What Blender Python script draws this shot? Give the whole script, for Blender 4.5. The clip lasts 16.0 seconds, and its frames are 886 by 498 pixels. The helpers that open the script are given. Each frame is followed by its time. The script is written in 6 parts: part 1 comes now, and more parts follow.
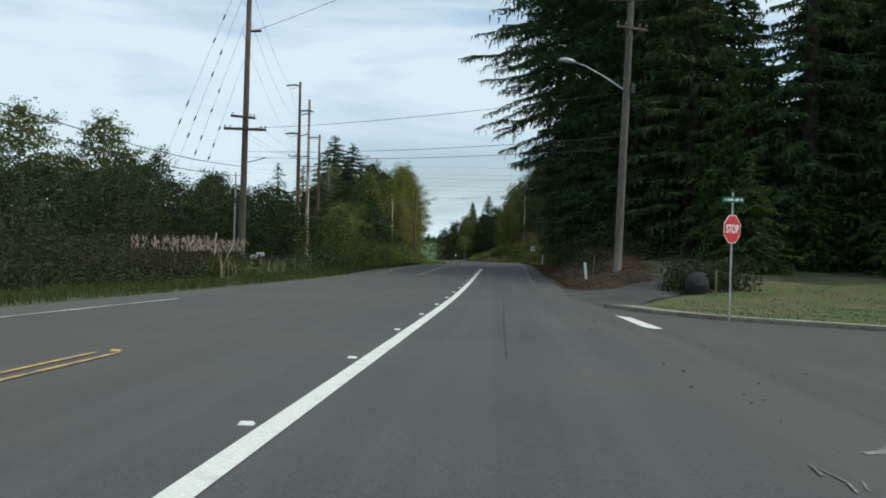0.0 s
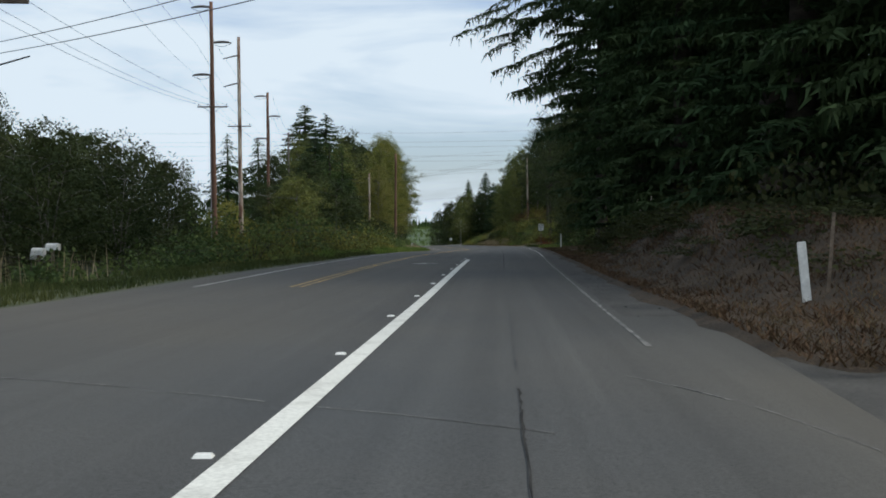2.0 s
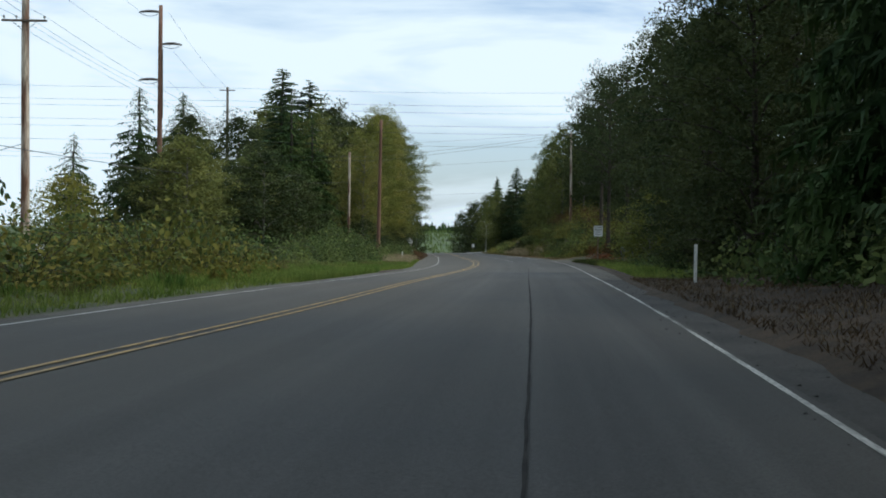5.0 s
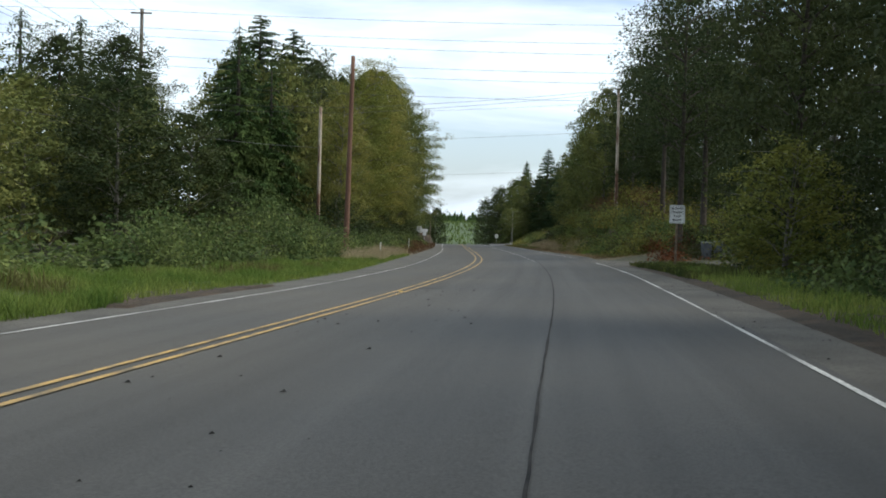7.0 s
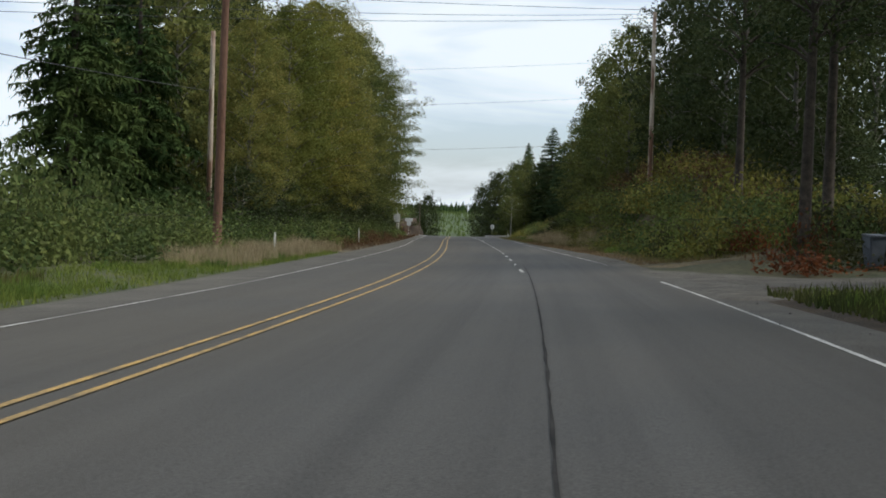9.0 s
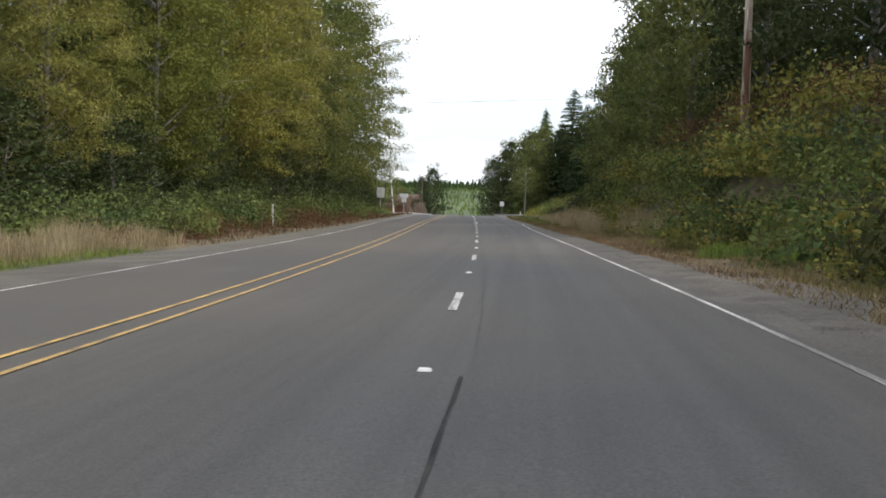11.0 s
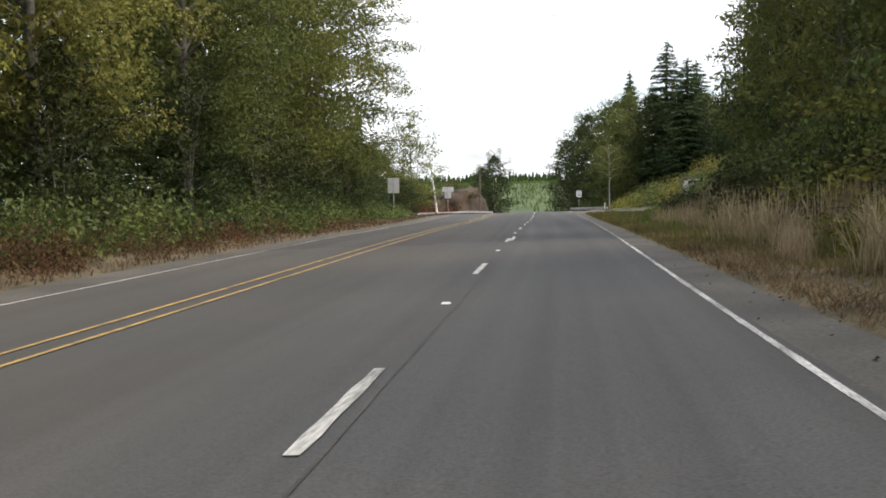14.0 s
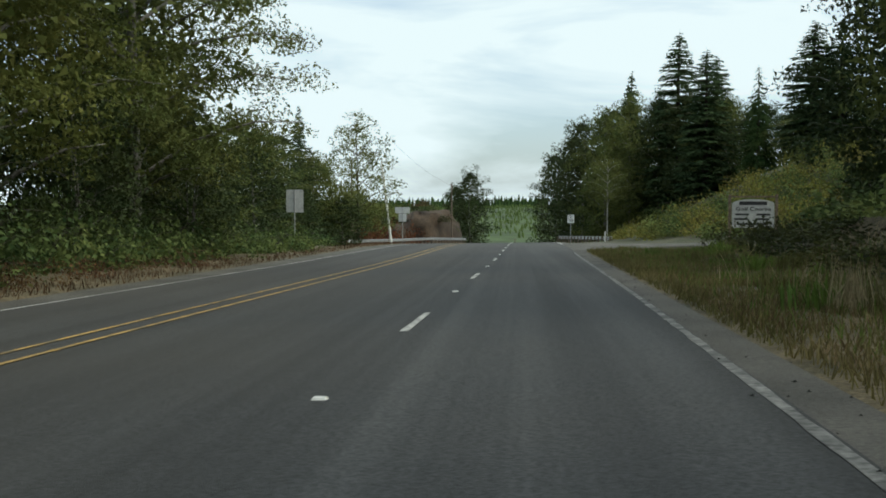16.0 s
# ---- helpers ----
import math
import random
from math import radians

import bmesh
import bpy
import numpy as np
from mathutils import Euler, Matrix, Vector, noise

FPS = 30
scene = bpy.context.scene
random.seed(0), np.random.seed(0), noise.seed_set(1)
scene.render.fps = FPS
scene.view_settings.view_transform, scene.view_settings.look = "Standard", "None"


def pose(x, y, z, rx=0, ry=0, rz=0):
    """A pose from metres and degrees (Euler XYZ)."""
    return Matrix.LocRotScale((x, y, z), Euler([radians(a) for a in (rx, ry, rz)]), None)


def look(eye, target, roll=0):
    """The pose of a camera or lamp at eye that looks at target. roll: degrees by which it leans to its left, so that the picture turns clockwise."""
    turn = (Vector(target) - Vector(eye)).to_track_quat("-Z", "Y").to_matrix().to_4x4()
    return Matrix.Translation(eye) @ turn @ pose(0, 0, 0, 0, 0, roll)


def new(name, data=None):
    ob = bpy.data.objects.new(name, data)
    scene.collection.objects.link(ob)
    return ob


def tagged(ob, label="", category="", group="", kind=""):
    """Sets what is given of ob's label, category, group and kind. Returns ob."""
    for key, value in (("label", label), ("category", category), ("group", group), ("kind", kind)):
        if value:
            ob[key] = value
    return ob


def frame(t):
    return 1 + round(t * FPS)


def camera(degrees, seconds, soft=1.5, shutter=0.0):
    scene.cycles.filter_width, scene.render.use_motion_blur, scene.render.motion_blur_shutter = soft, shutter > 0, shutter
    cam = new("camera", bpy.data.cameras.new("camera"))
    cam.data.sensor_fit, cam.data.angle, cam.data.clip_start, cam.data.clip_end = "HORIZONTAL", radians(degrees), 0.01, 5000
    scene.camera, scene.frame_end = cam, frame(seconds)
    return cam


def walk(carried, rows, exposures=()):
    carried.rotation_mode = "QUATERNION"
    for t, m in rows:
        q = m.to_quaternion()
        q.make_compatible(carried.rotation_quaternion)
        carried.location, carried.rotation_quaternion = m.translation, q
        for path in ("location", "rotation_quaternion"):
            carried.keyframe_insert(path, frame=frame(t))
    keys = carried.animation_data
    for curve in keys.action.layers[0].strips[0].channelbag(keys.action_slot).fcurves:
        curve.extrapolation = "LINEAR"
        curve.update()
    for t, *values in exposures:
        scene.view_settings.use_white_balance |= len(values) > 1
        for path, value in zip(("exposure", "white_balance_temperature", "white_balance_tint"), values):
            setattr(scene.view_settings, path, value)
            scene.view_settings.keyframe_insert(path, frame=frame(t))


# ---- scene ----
cam = camera(42.1, 16.0, soft=1.8)
# seconds, eye x y z in metres, pitch, roll and yaw in degrees
ROWS = [
    (0.0, -0.073, 0.292, 1.149, -0.829, -1.579, -0.176),
    (0.5, 0.508, 10.729, 0.899, -1.259, -1.147, 0.080),
    (1.0, 1.083, 21.153, 0.649, -1.017, -1.173, -0.425),
    (1.5, 1.623, 31.681, 0.410, -0.953, -1.663, -0.329),
    (2.0, 2.176, 42.210, 0.192, -1.584, 0.341, -0.212),
    (2.5, 2.750, 52.676, 0.014, -1.611, -0.695, -0.486),
    (3.0, 3.341, 63.043, -0.136, -1.472, -1.375, -0.673),
    (3.5, 3.923, 73.311, -0.283, -1.071, -1.622, -0.754),
    (4.0, 4.506, 83.516, -0.406, -1.055, -0.597, 0.026),
    (6.5, 7.326, 133.793, -1.246, -1.940, -2.112, 3.238),
    (7.0, 7.777, 143.290, -1.476, -1.879, -1.779, 3.080),
    (7.5, 8.207, 152.749, -1.721, -2.586, -1.739, 3.255),
    (8.0, 8.575, 162.164, -1.968, -2.737, -1.573, 3.424),
    (8.5, 8.911, 171.563, -2.188, -2.826, -2.203, 3.227),
    (9.0, 9.258, 180.925, -2.396, -2.311, -2.007, 3.303),
    (11.5, 10.386, 224.784, -3.370, -3.871, -2.065, 4.944),
    (12.0, 10.355, 233.111, -3.557, -4.194, -1.520, 6.265),
    (12.5, 10.278, 241.431, -3.748, -4.255, -0.607, 7.480),
    (13.0, 10.109, 249.774, -3.942, -3.995, 0.018, 7.777),
    (13.5, 9.841, 258.117, -4.120, -3.981, -0.450, 7.668),
    (14.0, 9.545, 266.447, -4.298, -3.665, 0.996, 8.121),
    (14.5, 9.228, 274.762, -4.472, -2.691, -0.467, 7.353),
    (15.0, 8.889, 283.081, -4.628, -2.084, -0.173, 7.231),
    (15.5, 8.547, 291.404, -4.779, -2.199, 0.167, 7.392),
    (16.0, 8.217, 299.754, -4.945, -2.516, -0.053, 7.476),
]
EXPOSURES = [(0.0, -0.45, 6250, 2), (1.5, -0.43, 6300, 5), (2.7, -0.52, 6350, 9), (3.5, -0.52, 6300, 8), (4.2, -0.45, 6250, 4), (6.5, 0.0, 6450, 5), (7.5, -0.05, 6600, 8), (9.0, -0.24, 6700, 9), (11.5, 0.56, 7000, 15), (14.5, 0.5, 7100, 15), (15.1, 0.26, 6950, 12), (15.5, 0.02, 6750, 9), (16.0, -0.27, 6650, -1)]
walk(cam, [(t, pose(x, y, z, 90 + pitch, roll, yaw)) for t, x, y, z, pitch, roll, yaw in ROWS], EXPOSURES)

# ---- sky and sun ----
SUN_AZ, SUN_EL = 96.0, 48.0
world = bpy.data.worlds.new("sky")
scene.world = world
world.use_nodes = True
wn, wl = world.node_tree.nodes, world.node_tree.links
wn.clear()
w_out = wn.new("ShaderNodeOutputWorld")
w_bg = wn.new("ShaderNodeBackground")
w_sky = wn.new("ShaderNodeTexSky")
w_sky.sky_type = 'NISHITA'
w_sky.sun_disc = False
w_sky.sun_elevation, w_sky.sun_rotation = radians(SUN_EL), radians(SUN_AZ)
w_sky.air_density, w_sky.dust_density = 1.0, 1.5
w_co = wn.new("ShaderNodeTexCoord")
w_map = wn.new("ShaderNodeMapping")
w_map.inputs["Scale"].default_value = (1.6, 1.6, 6.5)
w_noise = wn.new("ShaderNodeTexNoise")
w_noise.inputs["Scale"].default_value = 1.7
w_noise.inputs["Detail"].default_value = 7
w_noise.inputs["Roughness"].default_value = 0.55
w_noise.inputs["Distortion"].default_value = 0.4
w_ramp = wn.new("ShaderNodeValToRGB")
w_ramp.color_ramp.elements[0].position, w_ramp.color_ramp.elements[0].color = 0.38, (0.35, 0.35, 0.35, 1)
w_ramp.color_ramp.elements[1].position, w_ramp.color_ramp.elements[1].color = 0.53, (1, 1, 1, 1)
w_cloud = wn.new("ShaderNodeMixRGB")
w_cloud.inputs["Color2"].default_value = (10.3, 11.5, 12.7, 1)
wl.new(w_co.outputs["Generated"], w_map.inputs["Vector"])
wl.new(w_map.outputs["Vector"], w_noise.inputs["Vector"])
wl.new(w_noise.outputs["Fac"], w_ramp.inputs["Fac"])
wl.new(w_ramp.outputs["Color"], w_cloud.inputs["Fac"])
w_gap = wn.new("ShaderNodeVectorMath")
w_gap.operation = 'MULTIPLY'
w_gap.inputs[1].default_value = (1.3, 1.5, 1.85)
wl.new(w_sky.outputs["Color"], w_gap.inputs[0])
wl.new(w_gap.outputs["Vector"], w_cloud.inputs["Color1"])
wl.new(w_cloud.outputs["Color"], w_bg.inputs["Color"])
w_bg.inputs["Strength"].default_value = 0.1
wl.new(w_bg.outputs["Background"], w_out.inputs["Surface"])

sun_data = bpy.data.lights.new("sun", 'SUN')
sun_data.energy, sun_data.angle, sun_data.color = 3.5, radians(38), (1.0, 0.94, 0.84)
sun = new("sun", sun_data)
sun.matrix_world = look((0, 0, 60), Vector((0, 0, 60)) - Vector((math.sin(radians(SUN_AZ)) * math.cos(radians(SUN_EL)), math.cos(radians(SUN_AZ)) * math.cos(radians(SUN_EL)), math.sin(radians(SUN_EL)))))


# ---- materials ----
def material(name, col_a, col_b, scale=3.0, rough=0.8, detail=6.0, fine=None, bump=0.0, bump_scale=60.0, metal=0.0, spread=(0.35, 0.65), island=0.0, per_object=0.0, through_light=0.0, spec=0.4, grain=None):
    """Two colours mixed by noise at one scale, speckled at a finer one, with bump, per-island and per-object shifts of value."""
    m = bpy.data.materials.new(name)
    m.use_nodes = True
    n, l = m.node_tree.nodes, m.node_tree.links
    b = n["Principled BSDF"]
    b.inputs["Roughness"].default_value, b.inputs["Metallic"].default_value = rough, metal
    b.inputs["Specular IOR Level"].default_value = spec
    co = n.new("ShaderNodeTexCoord")
    where = co.outputs["Object"]
    if grain:
        stretch = n.new("ShaderNodeMapping")
        stretch.inputs["Scale"].default_value = grain
        l.new(where, stretch.inputs["Vector"])
        where = stretch.outputs["Vector"]
    a = n.new("ShaderNodeTexNoise")
    a.inputs["Scale"].default_value, a.inputs["Detail"].default_value = scale, detail
    l.new(where, a.inputs["Vector"])
    r = n.new("ShaderNodeMapRange")
    r.inputs["From Min"].default_value, r.inputs["From Max"].default_value = spread
    l.new(a.outputs["Fac"], r.inputs["Value"])
    mix = n.new("ShaderNodeMixRGB")
    mix.inputs["Color1"].default_value, mix.inputs["Color2"].default_value = (*col_a, 1), (*col_b, 1)
    l.new(r.outputs["Result"], mix.inputs["Fac"])
    out = mix.outputs["Color"]
    fine_node = None
    if fine:
        fine_node = n.new("ShaderNodeTexNoise")
        fine_node.inputs["Scale"].default_value, fine_node.inputs["Detail"].default_value = fine[0], 3
        l.new(where, fine_node.inputs["Vector"])
        fr = n.new("ShaderNodeMapRange")
        fr.inputs["From Min"].default_value, fr.inputs["From Max"].default_value = 0.3, 0.7
        fr.inputs["To Min"].default_value, fr.inputs["To Max"].default_value = 1 - fine[1], 1 + fine[1]
        l.new(fine_node.outputs["Fac"], fr.inputs["Value"])
        vm = n.new("ShaderNodeVectorMath")
        vm.operation = 'SCALE'
        l.new(out, vm.inputs[0])
        l.new(fr.outputs["Result"], vm.inputs["Scale"])
        out = vm.outputs["Vector"]
    for amount, node, socket in ((island, "ShaderNodeNewGeometry", "Random Per Island"), (per_object, "ShaderNodeObjectInfo", "Random")):
        if amount:
            g = n.new(node)
            gr = n.new("ShaderNodeMapRange")
            gr.inputs["To Min"].default_value, gr.inputs["To Max"].default_value = 1 - amount, 1 + amount
            l.new(g.outputs[socket], gr.inputs["Value"])
            hs = n.new("ShaderNodeHueSaturation")
            l.new(out, hs.inputs["Color"])
            l.new(gr.outputs["Result"], hs.inputs["Value"])
            if amount == per_object:
                hr = n.new("ShaderNodeMapRange")
                hr.inputs["To Min"].default_value, hr.inputs["To Max"].default_value = 0.515, 0.485
                l.new(g.outputs[socket], hr.inputs["Value"])
                l.new(hr.outputs["Result"], hs.inputs["Hue"])
            out = hs.outputs["Color"]
    l.new(out, b.inputs["Base Color"])
    if bump:
        bn = n.new("ShaderNodeTexNoise")
        bn.inputs["Scale"].default_value, bn.inputs["Detail"].default_value = bump_scale, 4
        l.new(where, bn.inputs["Vector"])
        bp = n.new("ShaderNodeBump")
        bp.inputs["Strength"].default_value, bp.inputs["Distance"].default_value = bump, 0.02
        l.new(bn.outputs["Fac"], bp.inputs["Height"])
        l.new(bp.outputs["Normal"], b.inputs["Normal"])
    if through_light:
        tr = n.new("ShaderNodeBsdfTranslucent")
        l.new(out, tr.inputs["Color"])
        ms = n.new("ShaderNodeMixShader")
        ms.inputs["Fac"].default_value = through_light
        l.new(b.outputs["BSDF"], ms.inputs[1])
        l.new(tr.outputs["BSDF"], ms.inputs[2])
        l.new(ms.outputs["Shader"], n["Material Output"].inputs["Surface"])
    return m


def foliage(name, a, b, island=0.26, per_object=0.16, t=0.36, rough=0.7, spec=0.12):
    return material(name, a, b, scale=0.45, rough=rough, detail=4, island=island, per_object=per_object, through_light=t, spec=spec)


def asphalt(name, dark, light, grain, streak):
    """Road surface: long wheel-track streaks that follow the lane, blotches, and aggregate grain."""
    m = material(name, dark, light, scale=0.11, rough=0.84, detail=5, fine=grain, bump=0.4, bump_scale=90, spec=0.35, spread=(0.3, 0.7))
    n, l = m.node_tree.nodes, m.node_tree.links
    b = n["Principled BSDF"]
    base = b.inputs["Base Color"].links[0].from_socket
    at = n.new("ShaderNodeAttribute")
    at.attribute_name = "lane"
    out = base
    for sc, amount, lo, hi in (((1.5, 0.012, 0), streak, 0.3, 0.7), ((5.5, 0.03, 0), streak * 0.45, 0.3, 0.7), ((0.35, 0.05, 0), streak * 0.5, 0.3, 0.7)):
        mp = n.new("ShaderNodeMapping")
        mp.inputs["Scale"].default_value = sc
        l.new(at.outputs["Vector"], mp.inputs["Vector"])
        nz = n.new("ShaderNodeTexNoise")
        nz.inputs["Scale"].default_value, nz.inputs["Detail"].default_value = 1.0, 3
        l.new(mp.outputs["Vector"], nz.inputs["Vector"])
        mr = n.new("ShaderNodeMapRange")
        mr.inputs["From Min"].default_value, mr.inputs["From Max"].default_value = lo, hi
        mr.inputs["To Min"].default_value, mr.inputs["To Max"].default_value = 1 - amount, 1 + amount
        l.new(nz.outputs["Fac"], mr.inputs["Value"])
        vm = n.new("ShaderNodeVectorMath")
        vm.operation = 'SCALE'
        l.new(out, vm.inputs[0])
        l.new(mr.outputs["Result"], vm.inputs["Scale"])
        out = vm.outputs["Vector"]
    sep = n.new("ShaderNodeSeparateXYZ")
    l.new(at.outputs["Vector"], sep.inputs["Vector"])
    ab = n.new("ShaderNodeMath")
    ab.operation = 'ABSOLUTE'
    l.new(sep.outputs["X"], ab.inputs[0])
    dust = n.new("ShaderNodeMapRange")
    dust.interpolation_type = 'SMOOTHSTEP'
    dust.inputs["From Min"].default_value, dust.inputs["From Max"].default_value = 0.7, 4.0
    dust.inputs["To Min"].default_value, dust.inputs["To Max"].default_value = 0.0, 0.75
    l.new(ab.outputs["Value"], dust.inputs["Value"])
    blotch = n.new("ShaderNodeTexNoise")
    blotch.inputs["Scale"].default_value, blotch.inputs["Detail"].default_value = 0.16, 4
    l.new(at.outputs["Vector"], blotch.inputs["Vector"])
    fac = n.new("ShaderNodeMath")
    fac.operation = 'MULTIPLY'
    l.new(dust.outputs["Result"], fac.inputs[0])
    l.new(blotch.outputs["Fac"], fac.inputs[1])
    brown = n.new("ShaderNodeMixRGB")
    brown.inputs["Color2"].default_value = (light[0] * 1.0, light[1] * 0.92, light[2] * 0.78, 1)
    l.new(fac.outputs["Value"], brown.inputs["Fac"])
    l.new(out, brown.inputs["Color1"])
    l.new(brown.outputs["Color"], b.inputs["Base Color"])
    return m


ASPHALT = asphalt("asphalt", (0.049, 0.051, 0.0525), (0.079, 0.074, 0.066), (42, 0.3), 0.17)
COARSE_ASPHALT = asphalt("coarse_asphalt", (0.035, 0.037, 0.039), (0.054, 0.052, 0.049), (26, 0.42), 0.30)
SHOULDER = material("shoulder_asphalt", (0.06, 0.056, 0.048), (0.1, 0.092, 0.079), scale=0.6, rough=0.92, fine=(24, 0.3), bump=0.5, bump_scale=70)
GRAVEL = material("gravel", (0.06, 0.054, 0.045), (0.115, 0.104, 0.088), scale=1.2, rough=0.95, fine=(20, 0.4), bump=0.8, bump_scale=40)
SEAL = material("crack_sealant", (0.02, 0.02, 0.02), (0.045, 0.043, 0.041), scale=2.5, rough=0.95, fine=(30, 0.2), spec=0.1)
WHITE_LINE = material("white_road_paint", (0.44, 0.43, 0.39), (0.62, 0.61, 0.56), scale=2.2, rough=0.8, fine=(30, 0.14), spread=(0.25, 0.5))
EDGE_LINE = material("worn_white_paint", (0.15, 0.147, 0.137), (0.5, 0.49, 0.46), scale=2.3, rough=0.75, fine=(42, 0.4), spread=(0.34, 0.55), grain=(1, 0.16, 1))
YELLOW_LINE = material("yellow_road_paint", (0.15, 0.115, 0.06), (0.46, 0.29, 0.085), scale=2.2, rough=0.7, fine=(22, 0.3), spread=(0.3, 0.6))
MARKER_WHITE = material("white_ceramic", (0.6, 0.59, 0.55), (0.78, 0.77, 0.73), scale=8, rough=0.4)
MARKER_YELLOW = material("yellow_ceramic", (0.42, 0.26, 0.05), (0.62, 0.40, 0.09), scale=8, rough=0.4)
CONCRETE = material("concrete", (0.12, 0.11, 0.092), (0.22, 0.20, 0.165), scale=1.4, rough=0.92, fine=(30, 0.2), bump=0.4)
GROUND = material("undergrowth_soil", (0.026, 0.034, 0.013), (0.062, 0.056, 0.027), scale=0.35, rough=0.95, fine=(6, 0.45), bump=0.9, bump_scale=9)
LAWN = material("lawn", (0.045, 0.075, 0.016), (0.105, 0.09, 0.036), scale=0.5, rough=0.9, fine=(18, 0.4), bump=0.7, bump_scale=40)
LITTER = material("needle_litter", (0.022, 0.016, 0.01), (0.055, 0.037, 0.022), scale=1.3, rough=0.97, fine=(30, 0.6), bump=0.7, bump_scale=70)
DRY_VERGE = material("dry_verge", (0.05, 0.043, 0.021), (0.125, 0.096, 0.053), scale=0.9, rough=0.97, fine=(16, 0.5), bump=1.0, bump_scale=30)
GREEN_VERGE = material("weedy_verge", (0.032, 0.046, 0.014), (0.068, 0.072, 0.027), scale=0.7, rough=0.97, fine=(14, 0.5), bump=1.0, bump_scale=26)
# driveway and shoulder asphalt, its colour darkened to stand for tree shade
SHOULDER_SHADED = material("shaded_asphalt", (0.036, 0.035, 0.033), (0.066, 0.062, 0.056), scale=0.7, rough=0.92, fine=(24, 0.3), bump=0.5, bump_scale=70)
FAR_GREEN = material("replanted_hillside", (0.032, 0.056, 0.016), (0.052, 0.08, 0.022), scale=0.018, rough=0.95, fine=(0.09, 0.5))
YOUNG_FIR = foliage("young_fir_needles", (0.088, 0.13, 0.04), (0.13, 0.17, 0.052), t=0.35, rough=0.85)
SPRUCE = foliage("spruce_needles", (0.029, 0.053, 0.023), (0.058, 0.086, 0.035), island=0.3, t=0.16, rough=0.85, spec=0.1)
CEDAR = foliage("cedar_sprays", (0.026, 0.052, 0.016), (0.06, 0.088, 0.026), island=0.3, t=0.12, rough=0.85, spec=0.1)
ALDER = foliage("alder_leaves", (0.10, 0.122, 0.032), (0.205, 0.20, 0.057), t=0.36, island=0.2)
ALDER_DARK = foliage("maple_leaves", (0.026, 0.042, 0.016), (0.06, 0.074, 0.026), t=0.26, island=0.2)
ALDER_MID = foliage("green_alder_leaves", (0.072, 0.098, 0.03), (0.145, 0.155, 0.046), t=0.32, island=0.2)
ALDER_YELLOW = foliage("willow_leaves", (0.10, 0.122, 0.027), (0.20, 0.195, 0.046), t=0.34, island=0.2)
BRAMBLE = foliage("bramble_leaves", (0.04, 0.07, 0.024), (0.128, 0.158, 0.05), island=0.4)
BRAMBLE_RUST = foliage("dry_bramble_leaves", (0.06, 0.036, 0.02), (0.15, 0.085, 0.04), island=0.45)
SALAL = foliage("yellowing_shrub_leaves", (0.095, 0.11, 0.026), (0.205, 0.178, 0.044), island=0.45)
SUMAC = foliage("red_shrub_leaves", (0.075, 0.028, 0.015), (0.18, 0.064, 0.027), island=0.45)
GRASS = foliage("green_grass", (0.082, 0.14, 0.026), (0.165, 0.21, 0.05), island=0.35)
DRY_GRASS = foliage("dry_grass", (0.24, 0.19, 0.112), (0.44, 0.36, 0.235), island=0.35)
BARK = material("bark", (0.022, 0.018, 0.014), (0.055, 0.044, 0.033), scale=3.5, rough=0.95, fine=(25, 0.4), bump=0.9, bump_scale=22)
ALDER_BARK = material("grey_alder_bark", (0.075, 0.07, 0.06), (0.19, 0.18, 0.16), scale=2.2, rough=0.92, fine=(14, 0.4), bump=0.5, bump_scale=20)
BIRCH = material("pale_bark", (0.24, 0.225, 0.19), (0.42, 0.40, 0.35), scale=3, rough=0.9, fine=(16, 0.4))
POLE = material("weathered_pole_wood", (0.095, 0.07, 0.052), (0.19, 0.15, 0.115), scale=1.1, rough=0.9, fine=(22, 0.35), bump=0.6, bump_scale=30, grain=(1, 1, 0.12))
POLE_RED = material("creosoted_pole_wood", (0.105, 0.052, 0.034), (0.17, 0.098, 0.068), scale=0.9, rough=0.9, fine=(22, 0.35), bump=0.6, bump_scale=30, grain=(1, 1, 0.12))
POLE_GREY = material("grey_pole_wood", (0.085, 0.073, 0.062), (0.17, 0.152, 0.132), scale=1.1, rough=0.9, fine=(24, 0.4), bump=0.6, bump_scale=30, grain=(1, 1, 0.12))
POLE_FLAKY = material("flaking_pole_wood", (0.13, 0.07, 0.045), (0.42, 0.36, 0.29), scale=2.6, rough=0.9, fine=(14, 0.4), spread=(0.42, 0.56), grain=(1, 1, 0.12))
ARM_WOOD = material("crossarm_wood", (0.06, 0.046, 0.036), (0.12, 0.095, 0.075), scale=2, rough=0.9, fine=(24, 0.3))
STEEL = material("galvanised_steel", (0.33, 0.335, 0.34), (0.46, 0.465, 0.47), scale=5, rough=0.5, metal=0.7, fine=(30, 0.15))
DARK_STEEL = material("dark_steel", (0.05, 0.05, 0.052), (0.09, 0.088, 0.085), scale=5, rough=0.6, metal=0.4)
CABLE = material("black_cable", (0.02, 0.02, 0.021), (0.04, 0.04, 0.042), scale=3, rough=0.6)
PORCELAIN = material("brown_porcelain", (0.07, 0.06, 0.055), (0.13, 0.12, 0.11), scale=5, rough=0.3)
RED_SIGN = material("red_sign_sheeting", (0.42, 0.018, 0.02), (0.52, 0.028, 0.028), scale=3, rough=0.45)
WHITE_SIGN = material("white_sign_sheeting", (0.64, 0.65, 0.63), (0.74, 0.75, 0.73), scale=3, rough=0.5)
GREEN_SIGN = material("green_sign_sheeting", (0.015, 0.13, 0.075), (0.022, 0.17, 0.10), scale=3, rough=0.45)
